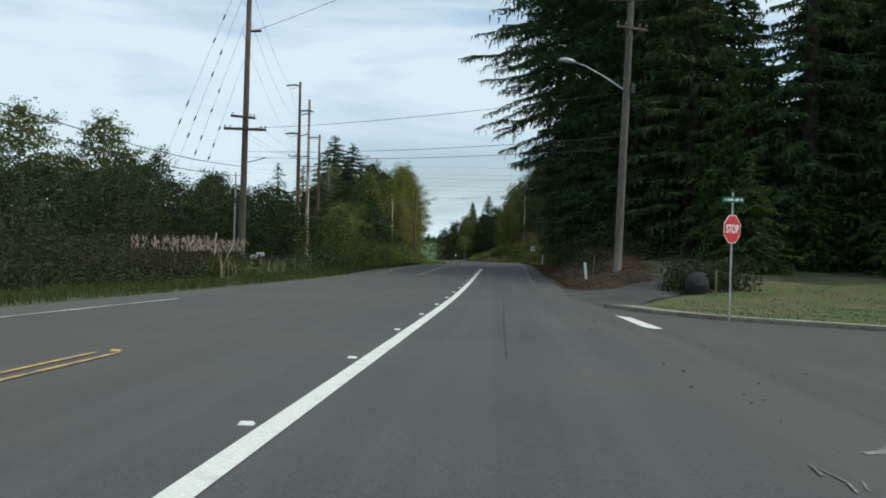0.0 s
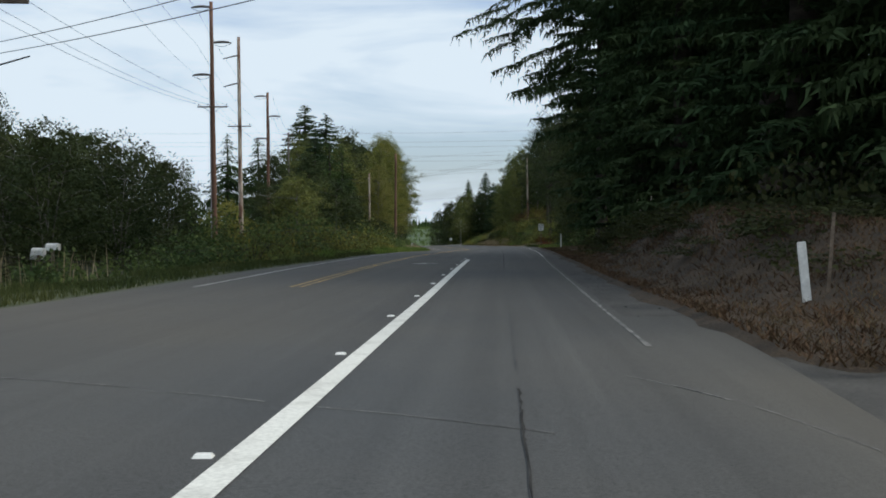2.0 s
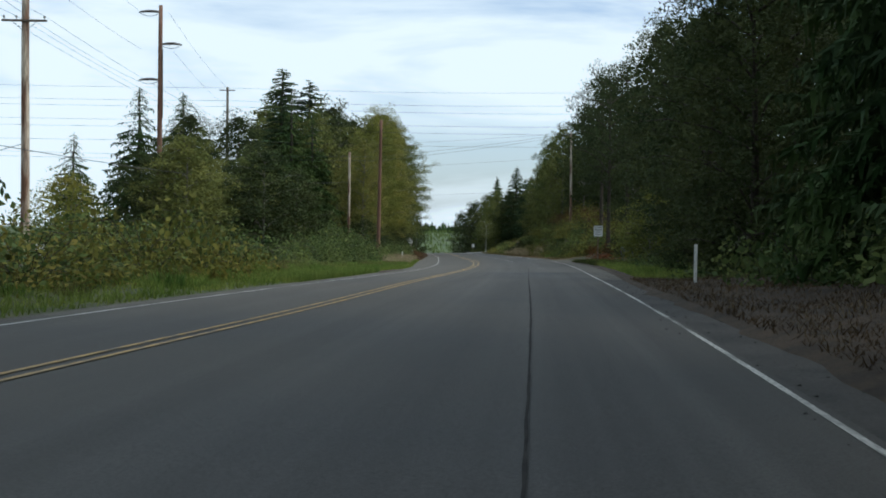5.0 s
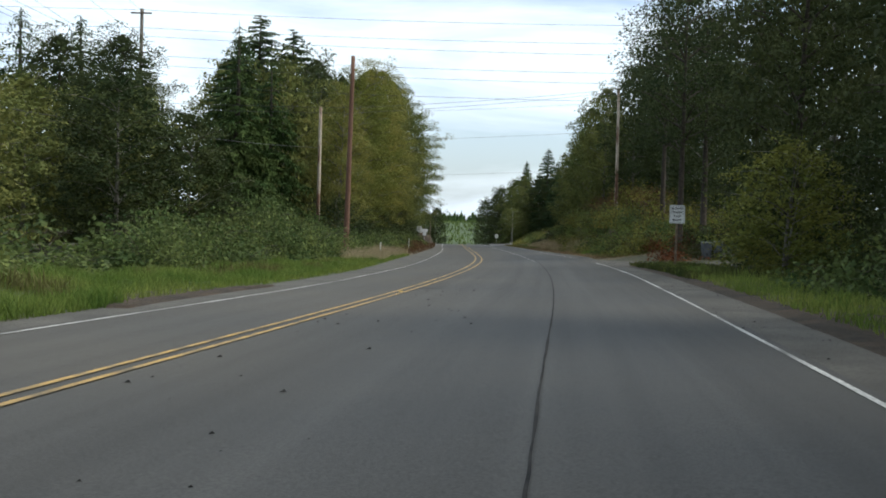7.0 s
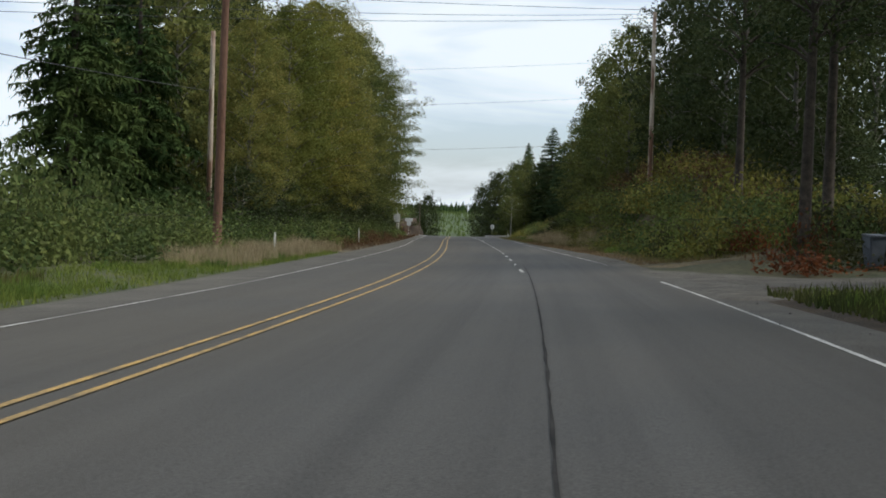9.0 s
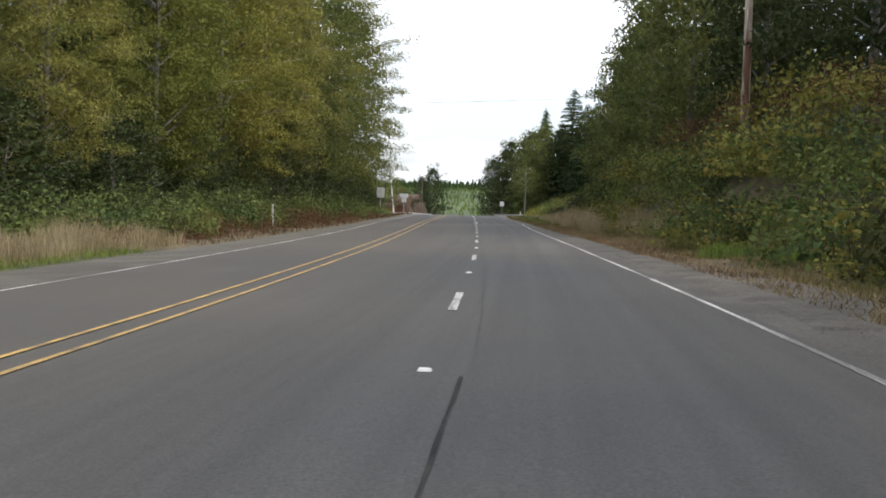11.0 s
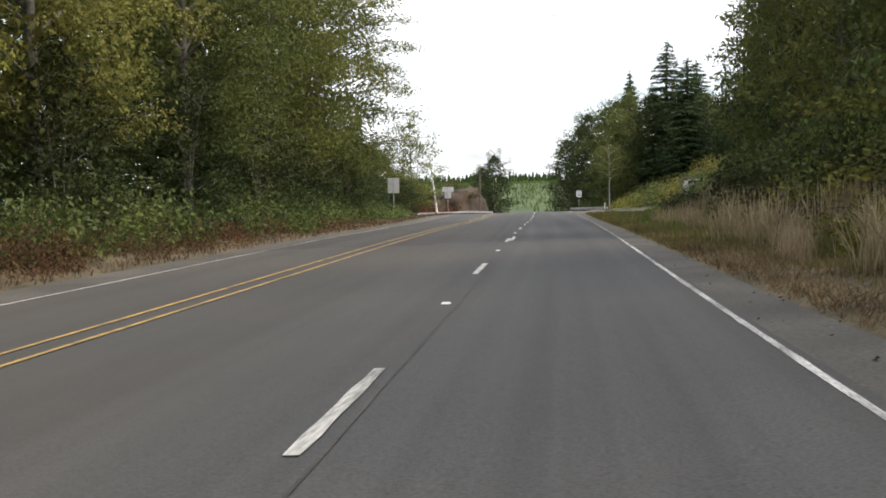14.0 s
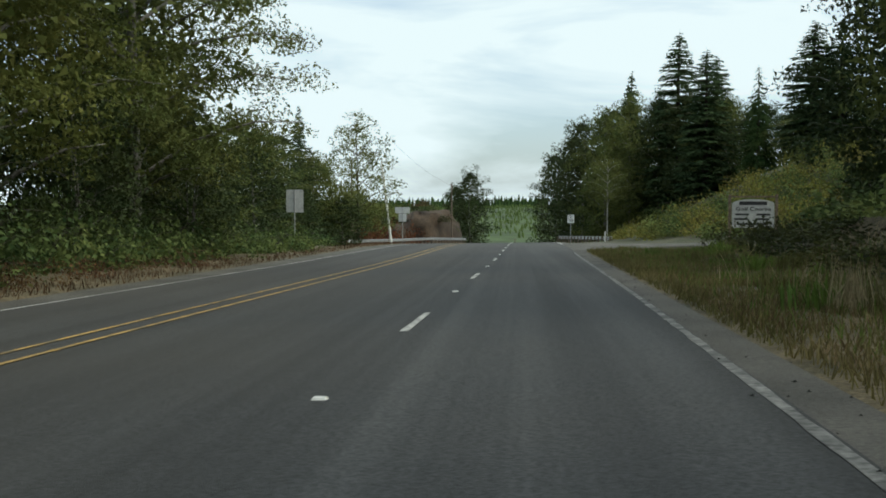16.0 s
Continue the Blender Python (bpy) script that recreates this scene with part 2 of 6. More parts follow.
BLACK_PAINT = material("black_sign_paint", (0.016, 0.016, 0.017), (0.03, 0.03, 0.03), scale=6, rough=0.6)
SIGN_BACK = material("bare_aluminium_sign_back", (0.5, 0.5, 0.49), (0.62, 0.62, 0.61), scale=3, rough=0.6, metal=0.1, fine=(12, 0.12))
WHITE_POST = material("white_plastic_post", (0.62, 0.61, 0.57), (0.74, 0.73, 0.69), scale=4, rough=0.6, fine=(16, 0.12))
WOOD_POST = material("treated_wood_post", (0.11, 0.082, 0.058), (0.2, 0.155, 0.115), scale=4, rough=0.9, fine=(25, 0.3))
STONE = material("dark_boulder", (0.012, 0.0125, 0.013), (0.028, 0.028, 0.028), scale=4, rough=0.85, fine=(20, 0.3), bump=0.6, bump_scale=15)
BIN_PLASTIC = material("blue_grey_bin_plastic", (0.07, 0.082, 0.10), (0.10, 0.115, 0.135), scale=4, rough=0.5)
DIRT = material("cut_bank_dirt", (0.032, 0.022, 0.014), (0.06, 0.04, 0.025), scale=0.3, rough=0.97, fine=(2.5, 0.4))
WEED = foliage("olive_weed_stalks", (0.045, 0.045, 0.02), (0.09, 0.075, 0.035), island=0.3)
PLUME = foliage("plumed_weed_stalks", (0.27, 0.21, 0.14), (0.44, 0.36, 0.26), island=0.35)
MEADOW = foliage("yellowing_meadow_grass", (0.085, 0.092, 0.028), (0.165, 0.145, 0.06), island=0.35)
SCRUB = foliage("dark_olive_scrub_leaves", (0.026, 0.036, 0.014), (0.058, 0.062, 0.022), island=0.3)
SEAM = material("faded_seam", (0.042, 0.042, 0.041), (0.07, 0.068, 0.064), scale=1.5, rough=0.9, fine=(20, 0.3), spec=0.4)
OLD_WHITE = material("weathered_white_board", (0.36, 0.36, 0.34), (0.5, 0.5, 0.47), scale=4, rough=0.7, fine=(18, 0.15))
SMEARED = material("smeared_white_paint", (0.07, 0.069, 0.066), (0.2, 0.195, 0.182), scale=2.4, rough=0.85, fine=(14, 0.5))
DEAD_FERN = foliage("dead_fern_litter", (0.05, 0.032, 0.018), (0.12, 0.075, 0.042), island=0.4, t=0.2)
FRESH = foliage("fresh_green_shrub_leaves", (0.075, 0.115, 0.028), (0.15, 0.175, 0.05), island=0.4)
STRAW_LITTER = foliage("mown_dry_grass", (0.12, 0.085, 0.045), (0.22, 0.165, 0.09), island=0.4, t=0.2)
WORN_DASH = material("flaking_white_paint", (0.14, 0.138, 0.13), (0.44, 0.43, 0.4), scale=9.0, rough=0.8, fine=(38, 0.35), spread=(0.3, 0.55), grain=(1, 0.12, 1))
GRASS_DULL = foliage("dull_verge_weeds", (0.03, 0.048, 0.014), (0.075, 0.085, 0.028), island=0.3)
TAN = material("bare_gravelly_strip", (0.17, 0.148, 0.11), (0.29, 0.255, 0.195), scale=1.6, rough=0.95, fine=(24, 0.3), bump=0.5)


# ---- building tools ----
rng = np.random.default_rng(11)


def mesh_of(name, verts, faces, mat, smooth=False):
    me = bpy.data.meshes.new(name)
    me.from_pydata([tuple(v) for v in verts], [], [tuple(f) for f in faces])
    me.materials.append(mat)
    if smooth:
        me.polygons.foreach_set("use_smooth", [True] * len(me.polygons))
    me.update()
    return me


def quad_mesh(name, verts, mat, sides=4):
    """A mesh of separate faces of so many corners, whose corners follow one another in verts."""
    verts = np.asarray(verts, dtype=np.float32).reshape(-1, 3)
    count = len(verts) // sides
    me = bpy.data.meshes.new(name)
    me.vertices.add(len(verts))
    me.vertices.foreach_set("co", verts.ravel())
    me.loops.add(count * sides)
    me.loops.foreach_set("vertex_index", np.arange(count * sides, dtype=np.int32))
    me.polygons.add(count)
    me.polygons.foreach_set("loop_start", np.arange(0, count * sides, sides, dtype=np.int32))
    me.materials.append(mat)
    me.update(calc_edges=True)
    return me


def thing(name, x, y, z, rz=0.0, label="", category="", group="", kind="", lean=(0.0, 0.0)):
    ob = new(name)
    ob.empty_display_size = 0.3
    ob.matrix_world = pose(x, y, z, lean[0], lean[1], rz)
    return tagged(ob, label, category, group, kind)


def part_mesh(name, me, parent, label="", m=None):
    ob = new(name, me)
    ob.parent = parent
    if m is not None:
        ob.matrix_basis = m
    return tagged(ob, label)


def part(name, bm, mat, parent, label="", m=None, smooth=False):
    me = bpy.data.meshes.new(name)
    bm.to_mesh(me)
    bm.free()
    me.materials.append(mat)
    if smooth:
        me.polygons.foreach_set("use_smooth", [True] * len(me.polygons))
    return part_mesh(name, me, parent, label, m)


def box(sx, sy, sz, m=None, bevel=0.0, bm=None):
    own = bmesh.new()
    bmesh.ops.create_cube(own, size=1.0, matrix=Matrix.Diagonal((sx, sy, sz, 1)))
    if bevel:
        bmesh.ops.bevel(own, geom=list(own.edges), offset=bevel, segments=2, affect='EDGES')
    if m is not None:
        own.transform(m)
    if bm is None:
        return own
    me = bpy.data.meshes.new("tmp")
    own.to_mesh(me)
    own.free()
    bm.from_mesh(me)
    bpy.data.meshes.remove(me)
    return bm


def rod(p, q, r0, r1=None, sides=8, bm=None):
    """A tapered rod from p to q."""
    bm = bm or bmesh.new()
    p, q = Vector(p), Vector(q)
    r1 = r0 if r1 is None else r1
    m = Matrix.Translation((p + q) / 2) @ (q - p).to_track_quat("Z", "Y").to_matrix().to_4x4()
    bmesh.ops.create_cone(bm, cap_ends=True, segments=sides, radius1=r0, radius2=r1, depth=(q - p).length, matrix=m)
    return bm


def tube_rings(points, radii, sides=6):
    """Verts and faces of a tube along points."""
    points = [Vector(p) for p in points]
    verts, faces = [], []
    for i, p in enumerate(points):
        d = (points[min(i + 1, len(points) - 1)] - points[max(i - 1, 0)]).normalized()
        a = d.orthogonal().normalized()
        if abs(d.z) < 0.95:
            a = d.cross(Vector((0, 0, 1))).normalized()
        b = d.cross(a)
        for k in range(sides):
            w = 2 * math.pi * k / sides
            verts.append(p + (a * math.cos(w) + b * math.sin(w)) * radii[i])
        if i:
            o = i * sides
            for k in range(sides):
                faces.append((o - sides + k, o - sides + (k + 1) % sides, o + (k + 1) % sides, o + k))
    faces.append(tuple(range(sides)))
    faces.append(tuple(len(verts) - sides + k for k in range(sides)))
    return verts, faces


def spline(points):
    """A smooth function through (y, value) points, straight beyond both ends."""
    ys = np.array([p[0] for p in points], float)
    vs = np.array([p[1] for p in points], float)
    slope = np.gradient(vs, ys)

    def f(y):
        y = np.asarray(y, float)
        i = np.clip(np.searchsorted(ys, y) - 1, 0, len(ys) - 2)
        h = ys[i + 1] - ys[i]
        t = np.clip((y - ys[i]) / h, 0, 1)
        v = ((1 + 2 * t) * (1 - t) ** 2 * vs[i] + t * (1 - t) ** 2 * h * slope[i] + t * t * (3 - 2 * t) * vs[i + 1] + t * t * (t - 1) * h * slope[i + 1])
        v = v + np.where(y > ys[-1], (y - ys[-1]) * slope[-1], 0) + np.where(y < ys[0], (y - ys[0]) * slope[0], 0)
        return v
    return f


# ---- the lie of the land: all along y, the way that the road runs ----
road_z = spline([(-80, 1.9), (-20, 0.35), (0, -0.11), (20, -0.56), (42, -1.05), (63, -1.4), (83, -1.66), (110, -2.08), (134, -2.53), (162, -3.19), (190, -3.88), (225, -4.66), (250, -5.2), (275, -5.72), (300, -6.22), (340, -7.15), (375, -7.95), (395, -8.6), (420, -9.8), (470, -13), (600, -25)])
bank = lambda y: np.interp(y, [0, 60, 110, 160, 210, 260, 310, 380], [-0.0067, -0.0029, -0.0036, 0.0153, 0.0449, 0.0414, 0.0242, 0.0145])
lane_x = spline([(-80, -4.5), (-40, -2.27), (0, -0.04), (25, 1.31), (50, 2.59), (75, 3.90), (100, 5.28), (125, 6.66), (150, 7.96), (175, 9.07), (200, 9.87), (225, 10.24), (250, 10.11), (275, 9.45), (300, 8.31), (350, 5.01), (400, 1.71), (500, -4.89), (600, -11.49)])
left_x = spline([(-80, -14.5), (0, -10.2), (23, -8.7), (44, -7.2), (60, -5.7), (80, -4.5), (97, -3.1), (118, -1.8), (150, 0.3), (166, 0.9), (195, 1.0), (212, 0.3), (240, -0.6), (269, -1.2), (291, -1.5), (314, -2.5), (344, -4.2), (400, -7.6), (500, -14.2), (600, -21)])
right_x = spline([(-80, 0.5), (0, 3.4), (40, 5.0), (60, 6.0), (77, 6.9), (90, 7.8), (97, 8.2), (111, 9.2), (146, 11.3), (159, 12.4), (175, 13.4), (195, 14.1), (207, 13.9), (225, 14.0), (245, 13.4), (261, 12.7), (279, 11.5), (307, 10.1), (321, 9.4), (340, 8.5), (365, 7.2), (400, 5.4), (500, -1.2), (600, -8)])
edge_right = spline([(-80, -3.0), (0, 1.3), (40, 3.64), (56, 4.6), (72, 5.62), (90, 6.77), (115, 8.58), (150, 10.71), (173, 12.06), (190, 12.86), (222, 13.01), (250, 12.06), (275, 10.89), (306, 9.57), (320, 8.95), (345, 7.67), (400, 4.77), (500, -1.8)])
yellow_x = spline([(-80, -8.9), (8, -4.38), (16, -3.87), (70, -1.29), (95, 0.06), (110, 1.12), (125, 2.47), (145, 3.68), (170, 5.15), (190, 5.83), (225, 6.02), (250, 5.21), (275, 4.03), (310, 2.26), (340, 0.95), (390, -2.1), (500, -9.3)])
edge_left = spline([(-80, -13.4), (20, -7.5), (32, -6.58), (70, -3.77), (85, -3.11), (102, -2.18), (125, -0.7), (150, 1.18), (175, 2.42), (195, 2.5), (225, 2.17), (255, 1.35), (275, 0.7), (315, -1.42), (345, -2.96), (390, -5.6), (500, -12.8)])
left_rise = spline([(-80, 0.0), (60, -0.3), (100, -0.5), (140, 0.3), (180, 0.2), (240, 0.4), (300, 0.6), (360, 0.3), (410, -1.0), (460, 0.5), (600, 0)])
right_rise = spline([(-80, 0.0), (30, 0.0), (50, 0.3), (57, 0.9), (66, 1.5), (80, 1.8), (100, 1.6), (125, 0.9), (150, 0.1), (165, -0.2), (195, 0.0), (215, 0.2), (228, 1.6), (240, 2.6), (265, 3.6), (300, 3.2), (335, 2.2), (350, 1.0), (364, 0.6), (375, 0.9), (385, 3.6), (395, 8.0), (430, 8.5), (480, 3.0), (600, 0)])
right_run = spline([(-80, 9), (50, 6), (60, 3.6), (100, 4.5), (140, 7), (230, 8), (300, 8), (340, 8), (362, 12), (380, 24), (440, 24), (600, 9)])


def ease(t):
    t = np.clip(t, 0, 1)
    return t * t * (3 - 2 * t)


def surf(x, y):
    """The height of the paved surface, with its crossfall."""
    x = np.asarray(x, float)
    return road_z(y) + bank(y) * (x - lane_x(y)) - 0.42 * ease((x - right_x(y) + 1.7) / 2.9) * (1 - ease((y - 46) / 11))



far_z = spline([(560, -21.3), (700, -21.5), (1000, -15.0), (1250, -12.5), (1420, -15.5), (1800, -19), (4500, -70)])


def ground_z(x, y):
    """The height of the ground under a place."""
    x, y = np.asarray(x, float), np.asarray(y, float)
    yc = np.minimum(y, 560)
    base = surf(np.clip(x, left_x(yc), right_x(yc)), yc)
    out_l = left_x(yc) - x
    out_r = x - right_x(yc)
    z = base - 0.03
    z = z + np.where(out_l > 0, -0.05 * ease(out_l / 1.2) + left_rise(yc) * ease((out_l - 0.8) / 7), 0)
    flat = ease((yc - 42) / 6)
    z = z + np.where(out_r > 0, right_rise(yc) * ease((out_r - 0.5 - 2.0 * ease((yc - 222) / 12)) / right_run(yc)), 0)
    z = z + 2.3 * ease((out_r - 4.0) / 6.5) * ease((18 - out_r) / 5) * ease((yc - 240) / 20) * ease((314 - yc) / 16)
    z = z - np.where((out_r > 0) & (yc < 60), (0.2 * ease(out_r / 1.2) + 0.006 * np.minimum(out_r, 25)) * (1 - ease((yc - 46) / 11)), 0)
    z = np.where(y > 560, far_z(y) + 2.5 * ease((y - 700) / 400) * np.sin(x * 0.009 + 0.6) * np.sin(y * 0.006), z)
    bumps = 0.05 * np.sin(x * 1.3 + y * 0.7) + 0.06 * np.sin(x * 0.5 - y * 0.31)
    return z + np.where((out_l > 1.5) | (out_r > 1.5), bumps * flat, 0)


def gz(x, y):
    return float(ground_z(x, y))


def grid(name, xs_of, ys, mat, height, smooth=True):
    """A sheet over rows of x at each y, with a height function."""
    verts, faces = [], []
    n = len(xs_of(ys[0]))
    for j, y in enumerate(ys):
        xs = np.asarray(xs_of(y), float)
        zs = height(xs, np.full(n, float(y)))
        verts += [(x, float(y), z) for x, z in zip(xs, zs)]
        if j:
            o = j * n
            faces += [(o - n + i, o - n + i + 1, o + i + 1, o + i) for i in range(n - 1)]
    return mesh_of(name, verts, faces, mat, smooth)


def strip(name, x_of, y0, y1, width, mat, lift=0.008, step=1.0, ragged=0.0):
    """A painted or sealed band on the road along x_of(y)."""
    ys = np.arange(y0, y1 + 1e-6, step) if y1 - y0 > step else np.array([y0, y1])
    verts, faces = [], []
    for j, y in enumerate(ys):
        w = width / 2 * (1 + (rng.random() - 0.5) * ragged)
        c = float(x_of(y)) + (rng.random() - 0.5) * ragged * 0.012
        verts += [(c - w, y, float(surf(c - w, y)) + lift), (c + w, y, float(surf(c + w, y)) + lift)]
        if j:
            o = 2 * j
            faces.append((o - 2, o - 1, o + 1, o))
    return mesh_of(name, verts, faces, mat)


# ---- ground and road ----
side = np.concatenate([-np.geomspace(3000, 60, 16), np.arange(-50, 51, 1.0) * 1.0, np.geomspace(60, 3000, 16)])
ys_near = np.concatenate([np.arange(-60, 470, 2.0), np.arange(470, 820, 10.0), np.geomspace(820, 4500, 30)])
ground = tagged(new("ground", grid("ground", lambda y: side + float(lane_x(min(y, 560))), ys_near, GROUND, lambda xs, ys: ground_z(xs, ys) - 0.1 * (ys < 45) * (xs > right_x(ys) - 4))), "dark soil and undergrowth floor beside the road", "ground", kind="structure")
ground.data.materials.append(FAR_GREEN)
ground.data.polygons.foreach_set("material_index", [1 if p.center.y > 640 else 0 for p in ground.data.polygons])
def paved(name, y0, y1, mat, label):
    ob = tagged(new(name, grid(name, lambda y: np.linspace(float(left_x(y)), float(right_x(y)), 25), np.arange(y0, y1 + 1e-6, 1.0), mat, surf)), label, "road", kind="structure")
    return ob


def lane_coords(ob):
    """Stores where each vertex lies across and along the lane, for the wheel tracks."""
    co = np.empty(len(ob.data.vertices) * 3)
    ob.data.vertices.foreach_get("co", co)
    co = co.reshape(-1, 3)
    at = ob.data.attributes.new("lane", 'FLOAT_VECTOR', 'POINT')
    at.data.foreach_set("vector", np.stack([co[:, 0] - lane_x(co[:, 1]), co[:, 1], 0 * co[:, 0]], 1).astype(np.float32).ravel())
    return ob


def ragged_joint(ob, y):
    """Shifts the row of vertices at y, so that the two pavings meet along an uneven line."""
    for v in ob.data.vertices:
        if abs(v.co.y - y) < 0.01:
            v.co.y += 0.55 * math.sin(v.co.x * 1.3 + 0.5) * math.sin(v.co.x * 0.47) + 0.28 * math.sin(v.co.x * 4.1)
    return ob


lane_coords(ragged_joint(paved("road", -60, 300, ASPHALT, "grey worn asphalt two-way road with wheel tracks"), 300))
lane_coords(ragged_joint(paved("road", 300, 599, COARSE_ASPHALT, "dark coarse asphalt road over the crest"), 300))


def sheet(name, x0_of, x1_of, y0, y1, mat, lift, label, category, n=7, step=1.0, tuck=""):
    """A sheet of its own between two lines along the road, laid on whatever is under it."""
    rise = np.full(n, lift)
    if "a" in tuck:
        rise[0] = -0.03
    if "c" in tuck:
        rise[0] = -0.006
    if "b" in tuck:
        rise[-1] = -0.03
    me = grid(name, lambda y: np.linspace(float(x0_of(y)), float(x1_of(y)), n), np.arange(y0, y1 + 1e-6, step), mat, lambda xs, ys: np.where((xs > left_x(ys)) & (xs < right_x(ys)), surf(xs, ys), ground_z(xs, ys) + 0.03) + rise - (0.2 * ((ys < y0 + step * 0.5) | (ys > y1 - step * 0.6)) if "e" in tuck else 0.0))
    return tagged(new(name, me), label, category, kind="structure")


wob = lambda y, k: 0.12 * np.sin(y * 0.9 + k) + 0.10 * np.sin(y * 0.37 + 2 * k) + 0.06 * np.sin(y * 2.3 + k)
sheet("shoulder_right", lambda y: edge_right(y) - 0.02 + 0.05 * wob(y, 1), lambda y: right_x(y), 148, 392, SHOULDER, 0.003, "pale gritty asphalt shoulder", "shoulder", 5, tuck="c")
# the conifers' shade on this stretch is put into its darker colour
sheet("shoulder_right", lambda y: edge_right(y) - 0.02 + 0.05 * wob(y, 1), lambda y: right_x(y), 60, 148, SHOULDER_SHADED, 0.003, "dirty asphalt shoulder with the trees' shade in its colour", "shoulder", 5, tuck="c")
sheet("shoulder_left", lambda y: left_x(y), lambda y: edge_left(y) - 0.2, 92, 392, SHOULDER, 0.004, "pale gritty asphalt shoulder", "shoulder", 4)
sheet("verge_right", lambda y: right_x(y) - 0.15 + wob(y, 3), lambda y: right_x(y) + 4.2, 53, 148, LITTER, 0.13, "bank of brown needle litter and dry twigs", "verge", 9, tuck="ae")
sheet("verge_right", lambda y: right_x(y) - 0.1 + wob(y, 4), lambda y: right_x(y) + 3.5, 148, 209, LITTER, 0.03, "leaf litter verge below dark trees", "verge", 8, tuck="ae")
sheet("verge_right", lambda y: right_x(y) - 0.1 + wob(y, 5), lambda y: right_x(y) + 7.0, 222, 356, DRY_VERGE, 0.03, "dry straw-coloured mown verge", "verge", 9, tuck="ae")
sheet("verge_left", lambda y: left_x(y) - 5.0, lambda y: left_x(y) + 0.12 + wob(y, 6), -30, 118, GREEN_VERGE, 0.03, "green weedy grass verge", "verge", 9, tuck="be")
sheet("verge_left", lambda y: left_x(y) - 4.5, lambda y: left_x(y) + 0.1 + wob(y, 7), 118, 252, GREEN_VERGE, 0.03, "green weedy grass verge", "verge", 9, tuck="be")
sheet("verge_left", lambda y: left_x(y) - 2.6, lambda y: left_x(y) + 0.1 + wob(y, 8), 252, 392, DRY_VERGE, 0.03, "dry brown verge under brambles", "verge", 7, tuck="be")
kerb_x = lambda y: np.interp(y, [20, 32.5, 35.4, 36.6, 37.7, 39.5, 42, 44.6, 56], [27, 14, 11, 9.7, 8.9, 7.95, 7.1, 6.4, 14.6])
sheet("lawn", lambda y: kerb_x(y) + 0.1 + 0.9 * ease((45 - y) / 3) + 1.1 * ease((38.5 - y) / 2), lambda y: right_x(y) + 40, 20, 54, LAWN, 0.07, "patchy green lawn behind the kerb", "lawn", 30, 0.8, tuck="a")
lane_coords(sheet("side_street", lambda y: right_x(y) - 0.3, lambda y: right_x(y) + 40, -40, 45, ASPHALT, 0.006, "worn asphalt side street mouth", "road", 170, 2.5, tuck="c"))
sheet("driveway_apron", lambda y: right_x(y) - 0.02, lambda y: max(kerb_x(max(y, 44.6)), right_x(y) + 0.6), 44.8, 54.4, SHOULDER_SHADED, 0.012, "gritty asphalt driveway apron", "driveway", 10, 0.4, tuck="c")
sheet("gravel_turnout", lambda y: right_x(y) - 0.6 + 0.5 * wob(y, 2), lambda y: right_x(y) + 1.2 + 14 * ease((y - 203) / 5) * ease((216.5 - y) / 5), 202, 217.5, GRAVEL, 0.035, "gravel driveway mouth", "driveway", 16, 0.5, tuck="abe")
sheet("gravel_turnout", lambda y: right_x(y) - 0.7 + 0.5 * wob(y, 2), lambda y: right_x(y) + 1.3 * ease((y - 229) / 4) * ease((246 - y) / 6) + 0.3, 228, 247, GRAVEL, 0.03, "gravel pull-out beside the shoulder", "driveway", 9, 0.5, tuck="abe")
sheet("dirt_turnout", lambda y: left_x(y) - 1.7 * ease((y - 163) / 2) * ease((174 - y) / 4), lambda y: left_x(y) + 0.5, 162.5, 175, LITTER, 0.05, "bare dirt pull-out beside the verge", "driveway", 8, 0.5, tuck="abe")
sheet("side_road", lambda y: right_x(y) - 0.5, lambda y: right_x(y) + 1.0 + 18 * ease((y - 355) / 7) * ease((376 - y) / 7), 353, 377, SHOULDER, 0.03, "pale asphalt side road mouth", "road", 20, 0.8, tuck="abe")


def ribbon(name, points, mat, lift, label, category):
    """A paved ribbon through (x, y, width) points on the ground."""
    verts, faces = [], []
    for i, (x, y, w) in enumerate(points):
        a, b = Vector(points[max(i - 1, 0)][:2]), Vector(points[min(i + 1, len(points) - 1)][:2])
        d = (b - a).normalized()
        for k in range(5):
            s = (k / 4 - 0.5) * w
            px, py = x + d.y * s, y - d.x * s
            verts.append((px, py, gz(px, py) + (lift if 0 < k < 4 and i else -0.02)))
        if i:
            o = i * 5
            faces += [(o - 5 + k, o - 4 + k, o + k + 1, o + k) for k in range(4)]
    return tagged(new(name, mesh_of(name, verts, faces, mat, True)), label, category, kind="structure")


# tree shade over the drive is part of its dark colour
ribbon("driveway", [(6.6 + 0.9 * k, 48.2 + 1.2 * k + 0.012 * k * k, 4.6 - 0.2 * min(k, 9)) for k in range(0, 20)], SHOULDER_SHADED, 0.066, "asphalt driveway between lawn and bank, darkened for tree shade", "driveway")


